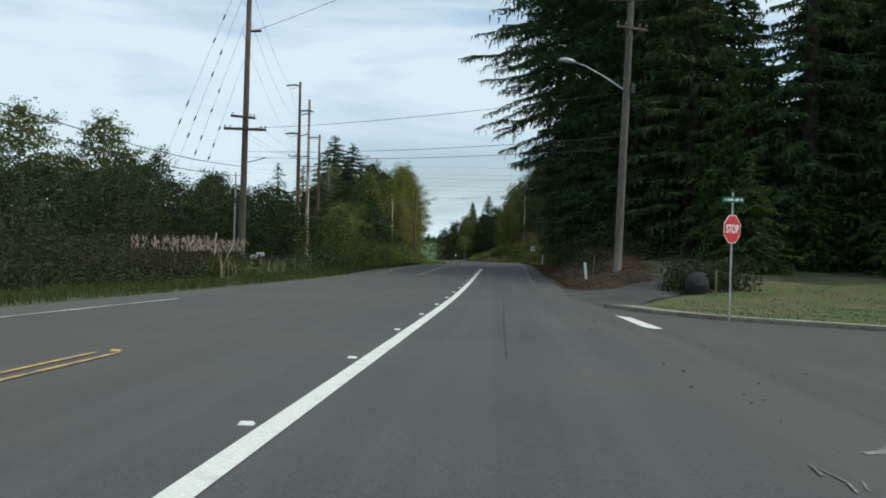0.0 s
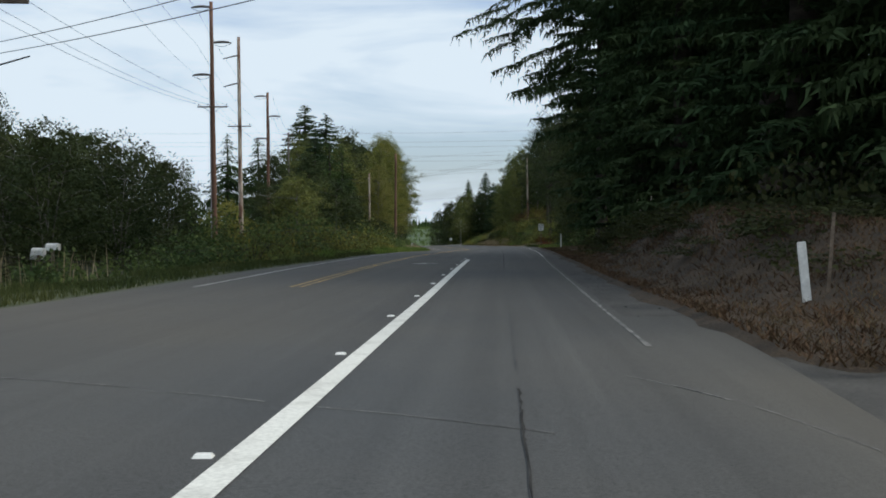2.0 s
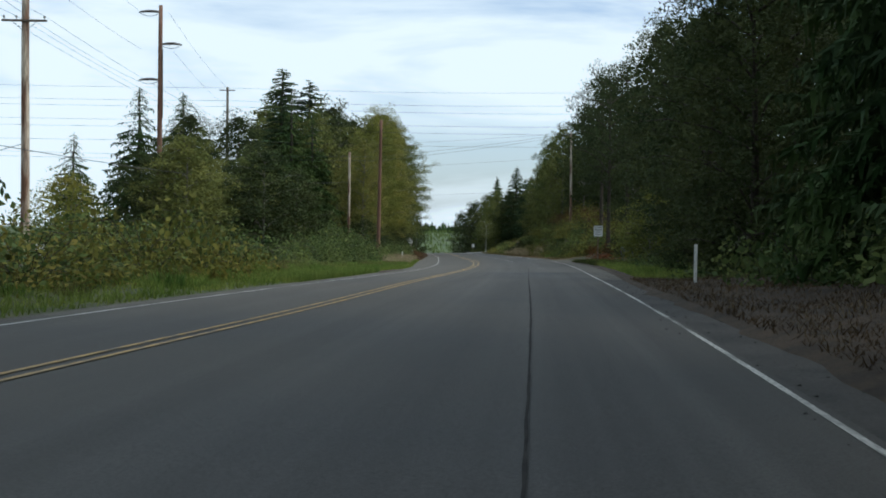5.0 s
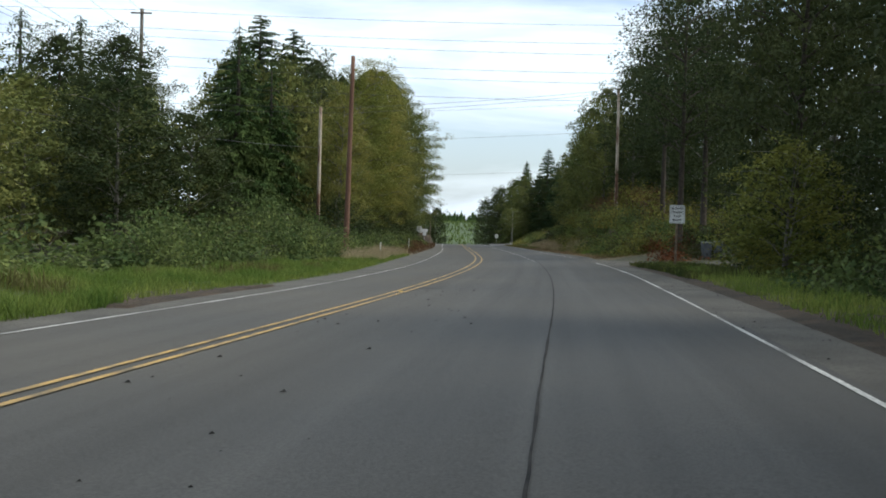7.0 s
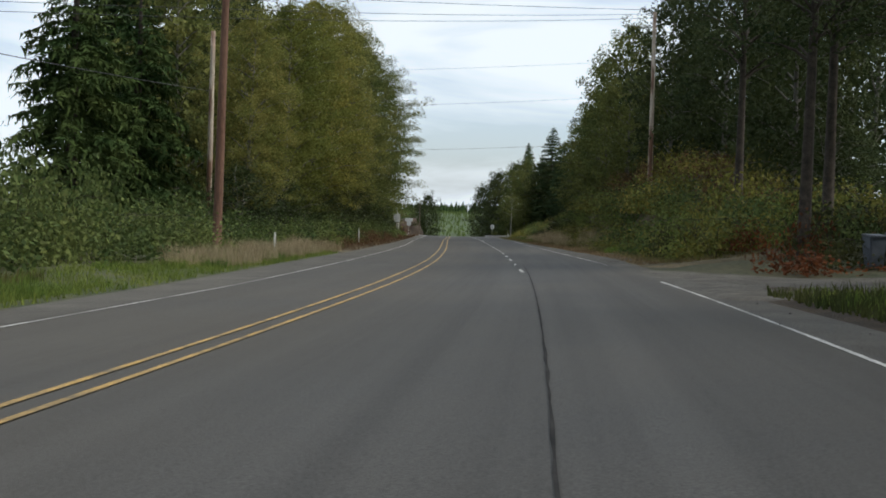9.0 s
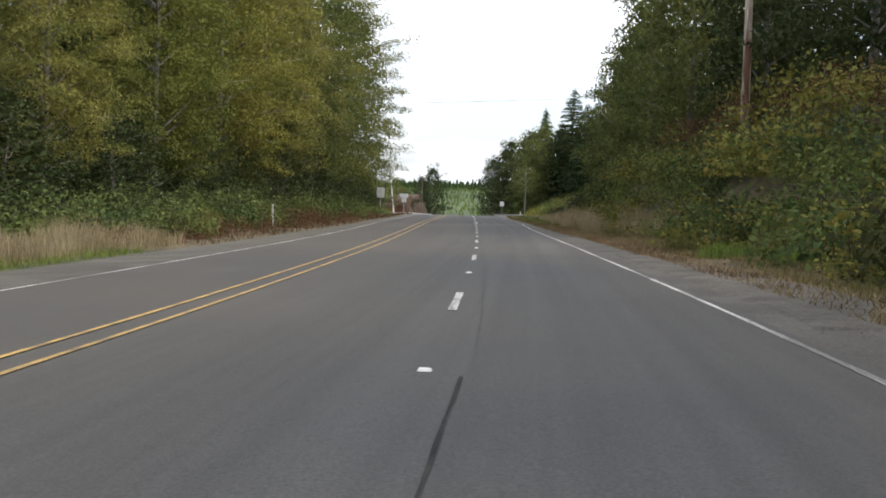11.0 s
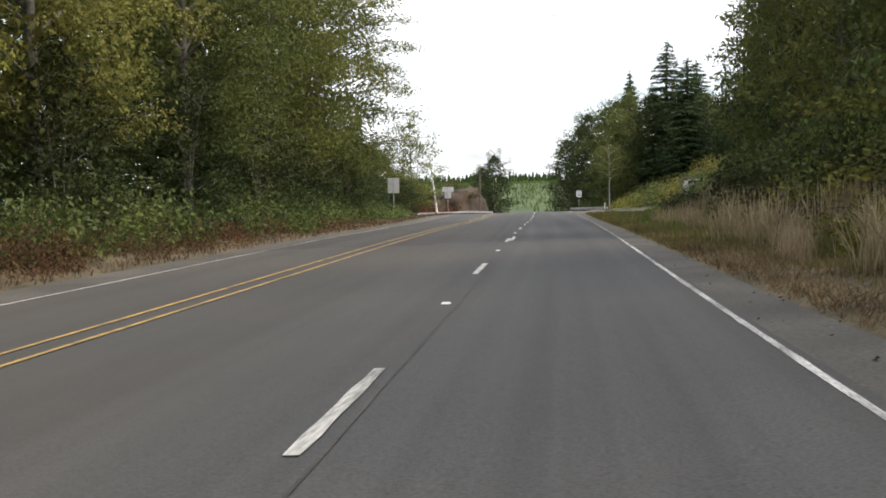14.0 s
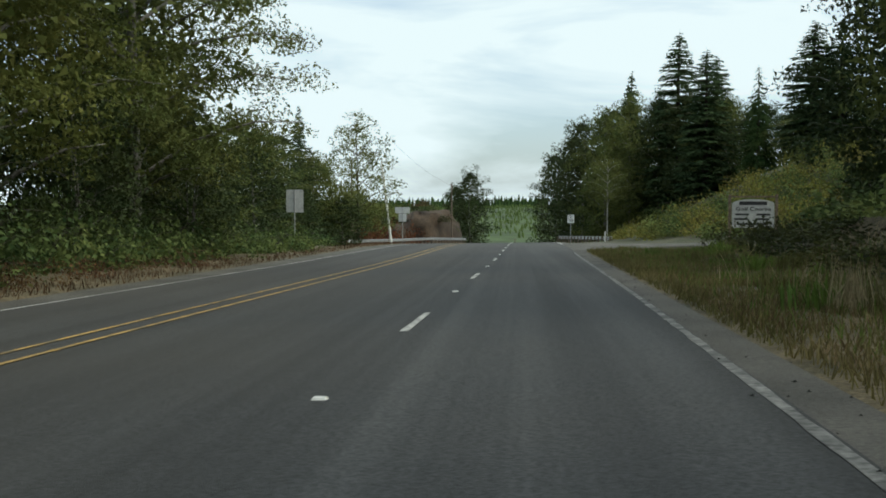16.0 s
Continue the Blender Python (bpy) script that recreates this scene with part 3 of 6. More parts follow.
def kerb(points, h=0.11, w=0.16):
    t = tagged(new("kerb"), "weathered concrete kerb beside the lawn", "kerb", kind="structure")
    for (x0, y0), (x1, y1) in zip(points, points[1:]):
        L = math.hypot(x1 - x0, y1 - y0)
        n = max(1, round(L / 1.5))
        for k in range(n):
            a, b = Vector((x0 + (x1 - x0) * k / n, y0 + (y1 - y0) * k / n, 0)), Vector((x0 + (x1 - x0) * (k + 1) / n, y0 + (y1 - y0) * (k + 1) / n, 0))
            a.z, b.z = gz(a.x, a.y) + 0.07, gz(b.x, b.y) + 0.07
            d = b - a
            m = Matrix.Translation((a + b) / 2 + Vector((0, 0, h / 2 - 0.05))) @ d.to_track_quat("Y", "Z").to_matrix().to_4x4()
            part("kerb_stone", box(w, d.length - 0.012, h + 0.1, m, 0.02), CONCRETE, t)


kerb([(float(kerb_x(y)), y) for y in (44.6, 43.2, 42, 40.7, 39.5, 38.6, 37.7, 37.1, 36.6, 36.0, 35.4, 34, 32.5, 28, 24, 20)])
sheet("kerb_walk", lambda y: kerb_x(y) + 0.16, lambda y: kerb_x(y) + 1.15 + 1.1 * ease((38.5 - y) / 2), 20, 44.4, TAN, 0.12, "strip of bare tan gravelly ground behind the kerb", "pavement", 4, 0.3)

# ---- road markings and surface details ----
def marking(name, me, label, category="road marking", group=""):
    return tagged(new(name, me), label, category, group, "structure")


thick_x = spline([(-20, -2.95), (5, -1.45), (30, 0.04), (60, 1.63), (99, 3.65)])
marking("turn_lane_line", strip("turn_lane_line", thick_x, -10, 98.9, 0.2, WHITE_LINE, 0.008), "wide solid white turn lane line")
marking("edge_line_right", strip("edge_line_right", edge_right, 55.2, 106, 0.06, SMEARED, 0.008, 0.5, 0.6), "worn white edge line beside the shoulder")
marking("edge_line_right", strip("edge_line_right", edge_right, 106, 210, 0.07, EDGE_LINE, 0.008, 1.0, 0.25), "worn white edge line beside the shoulder")
marking("edge_line_right", strip("edge_line_right", edge_right, 224, 300, 0.07, EDGE_LINE, 0.006, 0.5, 0.4), "worn white edge line beside the shoulder")
marking("edge_line_right", strip("edge_line_right", edge_right, 300, 352, 0.1, SMEARED, 0.006, 0.4, 0.5), "worn white edge line beside the shoulder")
marking("edge_line_right", strip("edge_line_right", edge_right, 372, 520, 0.1, EDGE_LINE, 0.011, 1.0, 0.25), "worn white edge line beside the shoulder")
marking("edge_line_left", strip("edge_line_left", edge_left, -40, 30, 0.1, EDGE_LINE, 0.011, 1.0, 0.2), "worn white edge line on the far side")
marking("edge_line_left", strip("edge_line_left", edge_left, 70, 520, 0.075, EDGE_LINE, 0.011, 1.0, 0.3), "worn white edge line on the far side")
for side_shift in (-0.13, 0.13):
    marking("centre_line", strip("centre_line", lambda y: yellow_x(y) + side_shift, -40, 14.6, 0.08, YELLOW_LINE, 0.011, 1.0, 0.15), "worn yellow double centre line")
    marking("centre_line", strip("centre_line", lambda y: yellow_x(y) + side_shift * float(np.interp(y, [170, 215], [0.95, 1.75])), 70, 520, 0.08, YELLOW_LINE, 0.011, 1.0, 0.15), "worn yellow double centre line")
dash_x = spline([(200, 10.1), (228, 9.5), (245, 9.04), (262, 8.37), (285, 7.34), (310, 6.11), (340, 4.7), (370, 3.0), (420, 0.0)])
DASH_AT = [218.6 + 13.78 * k for k in range(14)]
for y in DASH_AT:
    marking("lane_dash", strip("lane_dash", dash_x, y - 1.65, y + 1.7, 0.105, WORN_DASH, 0.011, 0.5, 0.3), "worn white lane dash", group="lane dashes")
seam_x = spline([(-20, -0.9), (25, 1.36), (48, 2.63), (90, 4.87), (125, 6.79), (152, 8.07), (170, 8.97), (185, 9.5), (210, 9.9), (230, 9.85)])
marking("sealed_seam", strip("sealed_seam", seam_x, 84, 225, 0.027, SEAL, 0.011, 0.5, 0.9), "dark sealed paving seam", "seam")
marking("surface_crack", strip("surface_crack", seam_x, 15, 50, 0.009, SEAL, 0.011, 0.35, 1.7), "thin ragged crack along the paving joint", "crack")
marking("surface_crack", strip("surface_crack", seam_x, 49.2, 51.6, 0.017, SEAL, 0.009, 0.15, 1.6), "wider crumbled stretch of the paving joint", "crack")
marking("surface_crack", strip("surface_crack", seam_x, 53, 84, 0.011, SEAM, 0.011, 0.5, 1.6), "faint paving joint", "crack")
marking("sealed_seam", strip("sealed_seam", lambda y: dash_x(y) + float(np.interp(y, [230, 252, 276], [0.38, 0.2, 0.15])), 226, 300, 0.022, SEAM, 0.008, 0.6, 1.4), "dark sealed paving seam", "seam")


def raised_marker(x, y, mat, label):
    t = thing("raised_marker", x, y, float(surf(x, y)), 0, label, "road marker", "raised markers")
    bm = bmesh.new()
    bmesh.ops.create_cube(bm, size=1.0, matrix=Matrix.Diagonal((0.12, 0.1, 0.02, 1)) @ Matrix.Translation((0, 0, 0.5)))
    for v in bm.verts:
        if v.co.z > 0.01:
            v.co.x *= 0.75
            v.co.y *= 0.7
    part("body", bm, mat, t)


for k in range(-1, 17):
    y = 8.7 + 5.72 * k
    raised_marker(float(thick_x(y)) - 0.22, y, MARKER_WHITE, "small white ceramic marker beside the lane line")
for y in DASH_AT[1:]:
    raised_marker(float(dash_x(y - 7.0)), y - 7.0, MARKER_WHITE, "small white ceramic marker between lane dashes")
for y in (300.9, 302.1, 303.4):
    raised_marker(float(dash_x(y)) + 0.12, y, MARKER_WHITE, "small white ceramic marker on a worn lane dash")
for k in range(9, 17):
    y = 8.7 + 5.72 * k
    marking("surface_crack", strip("surface_crack", lambda v: thick_x(v) - 0.36, y - 1.2, y + 1.0, 0.026, SEAM, 0.011, 0.4, 1.4), "dark streak in the joint beside a marker", "crack")
for y in (9, 14.3, 88, 101, 113, 172):
    raised_marker(float(yellow_x(y)) + 0.0, y, MARKER_YELLOW, "small yellow ceramic marker on the centre line")


# turn arrow, stop bar, patches and cracks
def decal(name, outline, mat, lift, label, category="road marking"):
    """A flat painted or patched shape on the road, from its outline in x and y."""
    bm = bmesh.new()
    bm.faces.new([bm.verts.new((x, y, float(surf(x, y) if x < right_x(y) else ground_z(x, y) + 0.036) + lift)) for x, y in outline])
    me = bpy.data.meshes.new(name)
    bm.to_mesh(me)
    bm.free()
    me.materials.append(mat)
    return tagged(new(name, me), label, category, kind="structure")


decal("turn_arrow", [(2.2, 90.9), (2.1, 91.15), (1.62, 90.85), (1.5, 91.2), (0.95, 90.2), (1.3, 90.15), (1.72, 89.9), (1.62, 90.5), (2.0, 90.75)], WORN_DASH, 0.011, "worn white left-turn arrow")
BAR_Y = np.linspace(31.1, 37.2, 13)
bar_edge = lambda y: np.interp(y, [31.1, 37.2], [5.44, 5.58])
marking("stop_bar", grid("stop_bar", lambda y: np.linspace(bar_edge(y), bar_edge(y) + 0.56, 4), BAR_Y, WHITE_LINE, lambda xs, ys: np.where(xs < right_x(ys), surf(xs, ys), ground_z(xs, ys) + 0.03) + 0.022), "worn white stop bar at the side street")
decal("asphalt_patch", [(5.3, 174.3), (6.2, 174.4), (6.3, 174.8), (5.9, 175.0), (5.35, 174.8)], SEAM, 0.011, "dark patched hole in the asphalt", "patch")
decal("asphalt_patch", [(5.3, 251.0), (5.5, 251.02), (5.95, 251.22), (5.75, 251.25), (5.35, 251.12)], SEAM, 0.016, "dark scraped scar across the centre line", "patch")
def chalk(points, w):
    """A faint chalky scrape through points on the road."""
    decal("paint_streak", [(x, y + w) for x, y in points] + [(x, y - w) for x, y in reversed(points)], SMEARED, 0.005, "faint chalky white scrape on the asphalt", "scrape")


chalk([(-1.78, 52.5), (-1.1, 52.2), (-0.42, 51.8)], 0.016)
chalk([(0.0, 51.5), (0.5, 51.2), (0.85, 50.93)], 0.014)
chalk([(1.2, 50.7), (1.86, 50.3), (2.4, 49.9), (2.9, 49.5)], 0.012)
chalk([(3.85, 52.5), (4.23, 51.6), (4.45, 51.1)], 0.024)
chalk([(4.55, 50.85), (4.65, 50.6), (4.99, 49.5)], 0.028)
for x0, y0, x1, y1 in ((2.40, 7.0, 2.47, 7.35), (2.47, 7.3, 2.44, 7.75), (2.52, 7.15, 2.62, 7.5), (2.36, 7.5, 2.42, 7.9)):
    decal("paint_streak", [(x0, y0), (x0 + 0.025, y0), (x1 + 0.02, y1), (x1, y1)], SMEARED, 0.005, "chalky white scribble on the asphalt", "scrape")
decal("paint_streak", [(3.3, 9.35), (3.7, 10.0), (4.16, 11.0), (4.2, 10.95), (3.75, 9.93), (3.34, 9.3)], SMEARED, 0.007, "chalky white arc on the asphalt", "scrape")
for k, (y0, y1, x0, x1) in enumerate([(84, 100, -2.2, -1.2)]):
    cx = spline([(y0, x0), ((y0 + y1) / 2, (x0 + x1) / 2 + 0.15), (y1, x1)])
    marking("surface_crack", strip("surface_crack", cx, y0, y1, 0.016, SEAL, 0.011, 0.5, 1.4), "thin dark crack in the asphalt", "crack")


# grit along the shoulder

def grit(name, n, x_of, y0, y1, size, mat, label, seed):
    """Loose clods, leaves and stones on the paving: uneven little pyramids."""
    g = np.random.default_rng(seed)
    y = g.uniform(y0, y1, n)
    x = x_of(y, g.random(n))
    z = np.where(x < right_x(y), surf(x, y), ground_z(x, y) + 0.05) + 0.008
    s = size * (0.4 + 1.2 * g.random(n) ** 2)
    a = g.uniform(0, 6.283, n)
    c = np.stack([x, y, z], 1)
    ring = [c + np.stack([np.cos(a + k * 2.094) * s, np.sin(a + k * 2.094) * s * 0.8, 0 * s], 1) for k in range(3)]
    tip = c + np.stack([0.3 * s, 0.2 * s, 0.6 * s], 1)
    tri = np.concatenate([np.stack([ring[k], ring[(k + 1) % 3], tip], 1) for k in range(3)])
    return tagged(new(name, quad_mesh(name, tri, mat, 3)), label, "debris", kind="stuff")


grit("road_grit", 90, lambda y, r: 2.6 + 3.4 * r, 8, 32, 0.022, SEAL, "dark clods and bark scraps on the asphalt", 71)
grit("road_grit", 420, lambda y, r: right_x(y) - 1.3 * r ** 2, 56, 210, 0.02, SEAL, "dark clods and bark scraps on the shoulder", 72)
grit("road_grit", 380, lambda y, r: right_x(y) - 0.7 * r ** 2, 224, 352, 0.02, SEAL, "dark clods of soil along the shoulder", 73)
grit("road_grit", 60, lambda y, r: yellow_x(y) + 0.3 + 2.5 * r, 146, 175, 0.025, SEAL, "dark clods on the asphalt", 74)


# ---- plants ----
def unit(v):
    return v / np.maximum(np.linalg.norm(v, axis=-1, keepdims=True), 1e-9)


def rhombs(c, u, v):
    """Leaf-shaped faces round the centres c, with half axes u and v."""
    return np.stack([c - u, c + v * 0.9 - u * 0.1, c + u, c - v * 0.9 - u * 0.1], axis=1)


def wedges(c, u, v):
    """Three-cornered leaves, for trees that stay far off."""
    return np.stack([c - u * 0.8 + v * 0.85, c - u * 0.8 - v * 0.85, c + u], axis=1)


def leaves(g, c, face, n_size, aspect, shape):
    """Leaves at the centres c whose faces lean towards face, with tips that hang a little."""
    nrm = unit(unit(g.normal(size=c.shape)) + face)
    u = unit(np.cross(nrm, g.normal(size=c.shape)) + np.array([0, 0, -0.25]))
    v = unit(np.cross(nrm, u))
    size = n_size * (0.6 + 0.8 * g.random((len(c), 1)))
    return shape(c, u * size, v * size * aspect)


def conifer_meshes(seed, H, r, mat, whorl=0.85, limbs=(6, 9), droop=0.45, twig=0.2, width=0.3, hang=0.4, low=0.04, ragged=0.35, ramp=(0.62, 2.2), cone=0.75, stout=1.0, coarse=99.0, broad=0.105, widest=1.25, fork=0.0):
    """A conifer: whorls of boughs that sag and lift at the tip, each a frond of twigs to both sides with others hanging below."""
    g = np.random.default_rng(seed)
    tv, tf = tube_rings([(0, 0, -0.4), (0.004 * H, 0, H * 0.35), (0, 0.004 * H, H * 0.7), (0, 0, H)], [0.016 * H * stout, 0.012 * H * stout, 0.006 * H * stout, 0.01], 8)
    cs, us, vs = [], [], []
    up = np.array([0, 0, 1.0])
    z = low * H
    while z < H * 0.99:
        f = z / H
        reach = r * (1 - f) ** cone * min(1.0, ramp[0] + ramp[1] * f)
        big = 1.0 if z < coarse else 1.8
        turn = g.random() * 6.283
        count = int(g.integers(limbs[0], limbs[1]))
        for k in range(count):
            az = turn + 6.283 * (k + 0.7 * g.random()) / count
            L = max(0.3, reach * (1 - ragged * g.random()) * (1.14 if g.random() < 0.15 else 1.0))
            n = max(4, int(L / twig / big))
            t = np.linspace(0.1, 1, n)
            bend = 0.4 * (g.random() - 0.5)
            out = np.array([math.cos(az), math.sin(az), 0])
            acr = np.array([-math.sin(az), math.cos(az), 0])
            z0 = z + (g.random() - 0.5) * whorl
            sag = droop * (0.45 + 1.0 * g.random())
            zz = z0 + L * (0.16 * t - sag * t ** 2 + 0.9 * sag * np.maximum(t - 0.72, 0))
            p = out * (t * L)[:, None] + acr * (bend * L * t ** 2)[:, None] + up * zz[:, None]
            fronds = [(p, out, acr, np.minimum(width * L, widest) * np.minimum(1, (1 - t) * 4.0 + 0.3) * np.minimum(1, 0.45 + 1.6 * t), L)]
            for s0 in np.arange(0.25, 0.92, max(0.09, fork / L)) if fork and L > 1.5 else ():
                sgn = 1 if g.random() < 0.5 else -1
                Ls = min(2.2, L * 0.34 * (1.15 - s0) + 0.3) * (0.7 + 0.6 * g.random())
                d2 = unit(out * 0.62 + sgn * acr * (0.55 + 0.5 * g.random()))
                n2 = max(3, int(Ls / twig / big / 1.25))
                t2 = np.linspace(0.1, 1, n2)
                o2 = np.array([np.interp(s0, t, p[:, j]) for j in range(3)])
                p2 = o2 + d2 * (t2 * Ls)[:, None] + up * (Ls * (0.05 * t2 - sag * (0.8 + 0.5 * g.random()) * t2 ** 2))[:, None]
                fronds.append((p2, d2, np.array([-d2[1], d2[0], 0]), np.minimum(0.34 * Ls, widest) * np.minimum(1, (1 - t2) * 3.0 + 0.35), Ls))
            for q, fo, ac, w, size in fronds:
                n = len(q)
                thick = broad * big ** 0.7 * min(1.0, 0.4 + L / 3)
                for sgn in (-1, 1):
                    ln = w * (0.6 + 0.7 * g.random(n))
                    d = unit(fo * (0.5 + 0.4 * g.random((n, 1))) + sgn * ac * (0.7 + 0.3 * g.random((n, 1))) - up * (0.1 + (0.3 + hang) * g.random((n, 1))))
                    cs.append(q + d * ln[:, None] * 0.5)
                    us.append(d * ln[:, None] * 0.58)
                    vs.append(unit(np.cross(d, up + 0.8 * g.normal(size=(n, 3)))) * (thick * (0.6 + 0.7 * g.random((n, 1)))))
                ln = (0.1 + hang * (0.35 + 0.8 * g.random(n))) * min(1.0, 0.3 + L / 3.5) * big ** 0.5
                d = unit(-up + 0.3 * g.normal(size=(n, 3)) + 0.2 * fo)
                cs.append(q + d * ln[:, None] * 0.5 + ac * ((g.random(n) - 0.5) * w * 0.8)[:, None])
                us.append(d * ln[:, None] * 0.6)
                vs.append(unit(np.cross(d, g.normal(size=(n, 3)))) * (thick * (0.6 + 0.7 * g.random((n, 1)))))
        z += whorl * (0.75 + 0.5 * g.random()) * (1.0 if z < coarse else 1.5) * (1.0 if f < 0.8 else 0.62)
    return mesh_of("trunk", tv, tf, BARK, True), quad_mesh("crown", wedges(np.concatenate(cs), np.concatenate(us), np.concatenate(vs)), mat, 3)


def leafy_meshes(seed, H, r, boughs, pads, per_pad, leaf, mat, bark=None, low=0.06, stems=1, top=0.98, shape=wedges, core=600, core_leaf=0.2, pad_r=0.95, spread=0.34, aspect=0.66):
    """A broadleaved tree: stems that fork into rising boughs, each carrying flat domed sprays of leaves, in an uneven envelope."""
    g = np.random.default_rng(seed)
    tv, tf = [], []

    def add(points, radii, sides):
        v, f = tube_rings(points, radii, sides)
        o = len(tv)
        tv.extend(v)
        tf.extend([tuple(i + o for i in q) for q in f])

    tops = []
    for k in range(stems):
        dx, dy = (g.random(2) - 0.5) * r * (0.25 if stems == 1 else 0.8)
        pts = [(dx * (0.15 + 0.85 * t * t), dy * (0.15 + 0.85 * t * t), -0.3 + H * 0.86 * t) for t in np.linspace(0, 1, 6)]
        add(pts, [0.0115 * H * (1 - 0.17 * j) / stems ** 0.4 for j in range(6)], 7)
        tops.append(pts)
    ph = g.random(6) * 6.283
    lobe = lambda az, f: 1 + 0.16 * math.sin(2 * az + ph[0] + 5 * f) + 0.12 * math.sin(3 * az + ph[1] - 8 * f) + 0.09 * math.sin(5 * az + ph[2] + 13 * f)
    prof = lambda q: min(1.0, ((q + 0.2) / 0.5)) ** 0.55 * max(0.0, 1 - q ** 3.0) ** 0.6
    up = np.array([0, 0, 1.0])
    out_faces = []
    for k in range(boughs):
        q = (k + g.random()) / boughs
        f = low + (top - low) * q
        az = 2.39996 * k + 0.7 * g.random()
        reach = max(0.18 * r, r * prof(q) * lobe(az, f) * (0.74 + 0.3 * g.random()))
        stem = tops[k % stems]
        hz = max(0.05 * H, f * H - reach * (0.25 + 0.35 * g.random()))
        j = min(5.0, max(0.0, (hz + 0.3) / (0.86 * H) * 5))
        i = min(4, int(j))
        root = np.array(stem[i]) + (np.array(stem[i + 1]) - np.array(stem[i])) * (j - i)
        tip = np.array([math.cos(az) * reach, math.sin(az) * reach, f * H])
        acr = np.array([-math.sin(az), math.cos(az), 0])
        path = lambda t: root + (tip - root) * t + up * (0.14 * reach * math.sin(math.pi * t))
        if k % 2 == 0:
            add([path(0), path(0.35), path(0.7), path(1.0)], [0.0036 * H, 0.0026 * H, 0.0016 * H, 0.0005 * H], 4)
        m = max(2, round(pads * reach / r))
        for t in np.linspace(0.42, 1.0, m):
            rp = pad_r * (0.65 + 0.7 * g.random())
            c = path(t) + acr * (g.random() - 0.5) * 2 * spread * reach * t + up * (g.random() - 0.5) * 1.0
            n = int(per_pad * (rp / pad_r) ** 2 * (0.7 + 0.6 * g.random()))
            d = unit(g.normal(size=(n, 3))) * g.random((n, 1)) ** 0.42
            pos = d * np.array([rp, rp, rp * 0.56])
            pos[:, 2] -= 0.4 * rp * (d[:, 0] ** 2 + d[:, 1] ** 2)
            pos = pos + c
            pos[:, 2] = np.maximum(pos[:, 2], 0.15)
            out_faces.append(leaves(g, pos, 0.55 * up + 0.35 * unit(tip * np.array([1, 1, 0.2])), leaf, aspect, shape))
    if core:
        fq = g.random(core)
        rr = np.array([r * prof(x) for x in fq]) * 0.7 * g.random(core) ** 0.4
        az = g.random(core) * 6.283
        out_faces.append(leaves(g, np.stack([np.cos(az) * rr, np.sin(az) * rr, (low + (top - 0.06 - low) * fq) * H], 1), 0.0 * up, core_leaf, 0.75, shape))
    return mesh_of("trunk", tv, tf, bark or ALDER_BARK, True), quad_mesh("crown", np.concatenate(out_faces), mat, 3 if shape is wedges else 4)


def shrub_mesh(seed, h, r, n, leaf, mat, mounds=9):
    """A mound of leafy domes of different height, uneven on top, with leaves inside."""
    g = np.random.default_rng(seed)
    cs, face = [], []
    for k in range(mounds):
        x, y = (g.random(2) - 0.5) * 1.45 * r
        m = n // mounds
        rr = r * (0.34 + 0.3 * g.random())
        hh = h * (0.55 + 0.55 * g.random()) * (1 - 0.3 * (x * x + y * y) / (r * r))
        d = unit(g.normal(size=(m, 3)))
        d[:, 2] = np.abs(d[:, 2])
        depth = 0.35 + 0.7 * g.random((m, 1)) ** 0.6
        p = d * depth * np.array([rr, rr, hh])
        p[:, :2] += (x, y)
        cs.append(p)
        face.append(d * 0.6)
    c = np.concatenate(cs)
    c[:, 2] = np.maximum(c[:, 2], 0.05)
    return quad_mesh("leaves", leaves(g, c, np.concatenate(face) + np.array([0, 0, 0.35]), leaf, 0.68, rhombs), mat)


def cane_mesh(seed, h, r):
    g = np.random.default_rng(seed)
    tv, tf = [], []
    for _ in range(7):
        az, L = g.random() * 6.28, r * (0.6 + 0.5 * g.random())
        pts = [(math.cos(az) * L * t, math.sin(az) * L * t, -0.1 + h * (1.9 * t - 1.2 * t * t)) for t in (0, 0.3, 0.65, 1)]
        v, f = tube_rings(pts, [0.014, 0.011, 0.008, 0.004], 3)
        o = len(tv)
        tv.extend(v)
        tf.extend([tuple(i + o for i in q) for q in f])
    return mesh_of("canes", tv, tf, BARK)


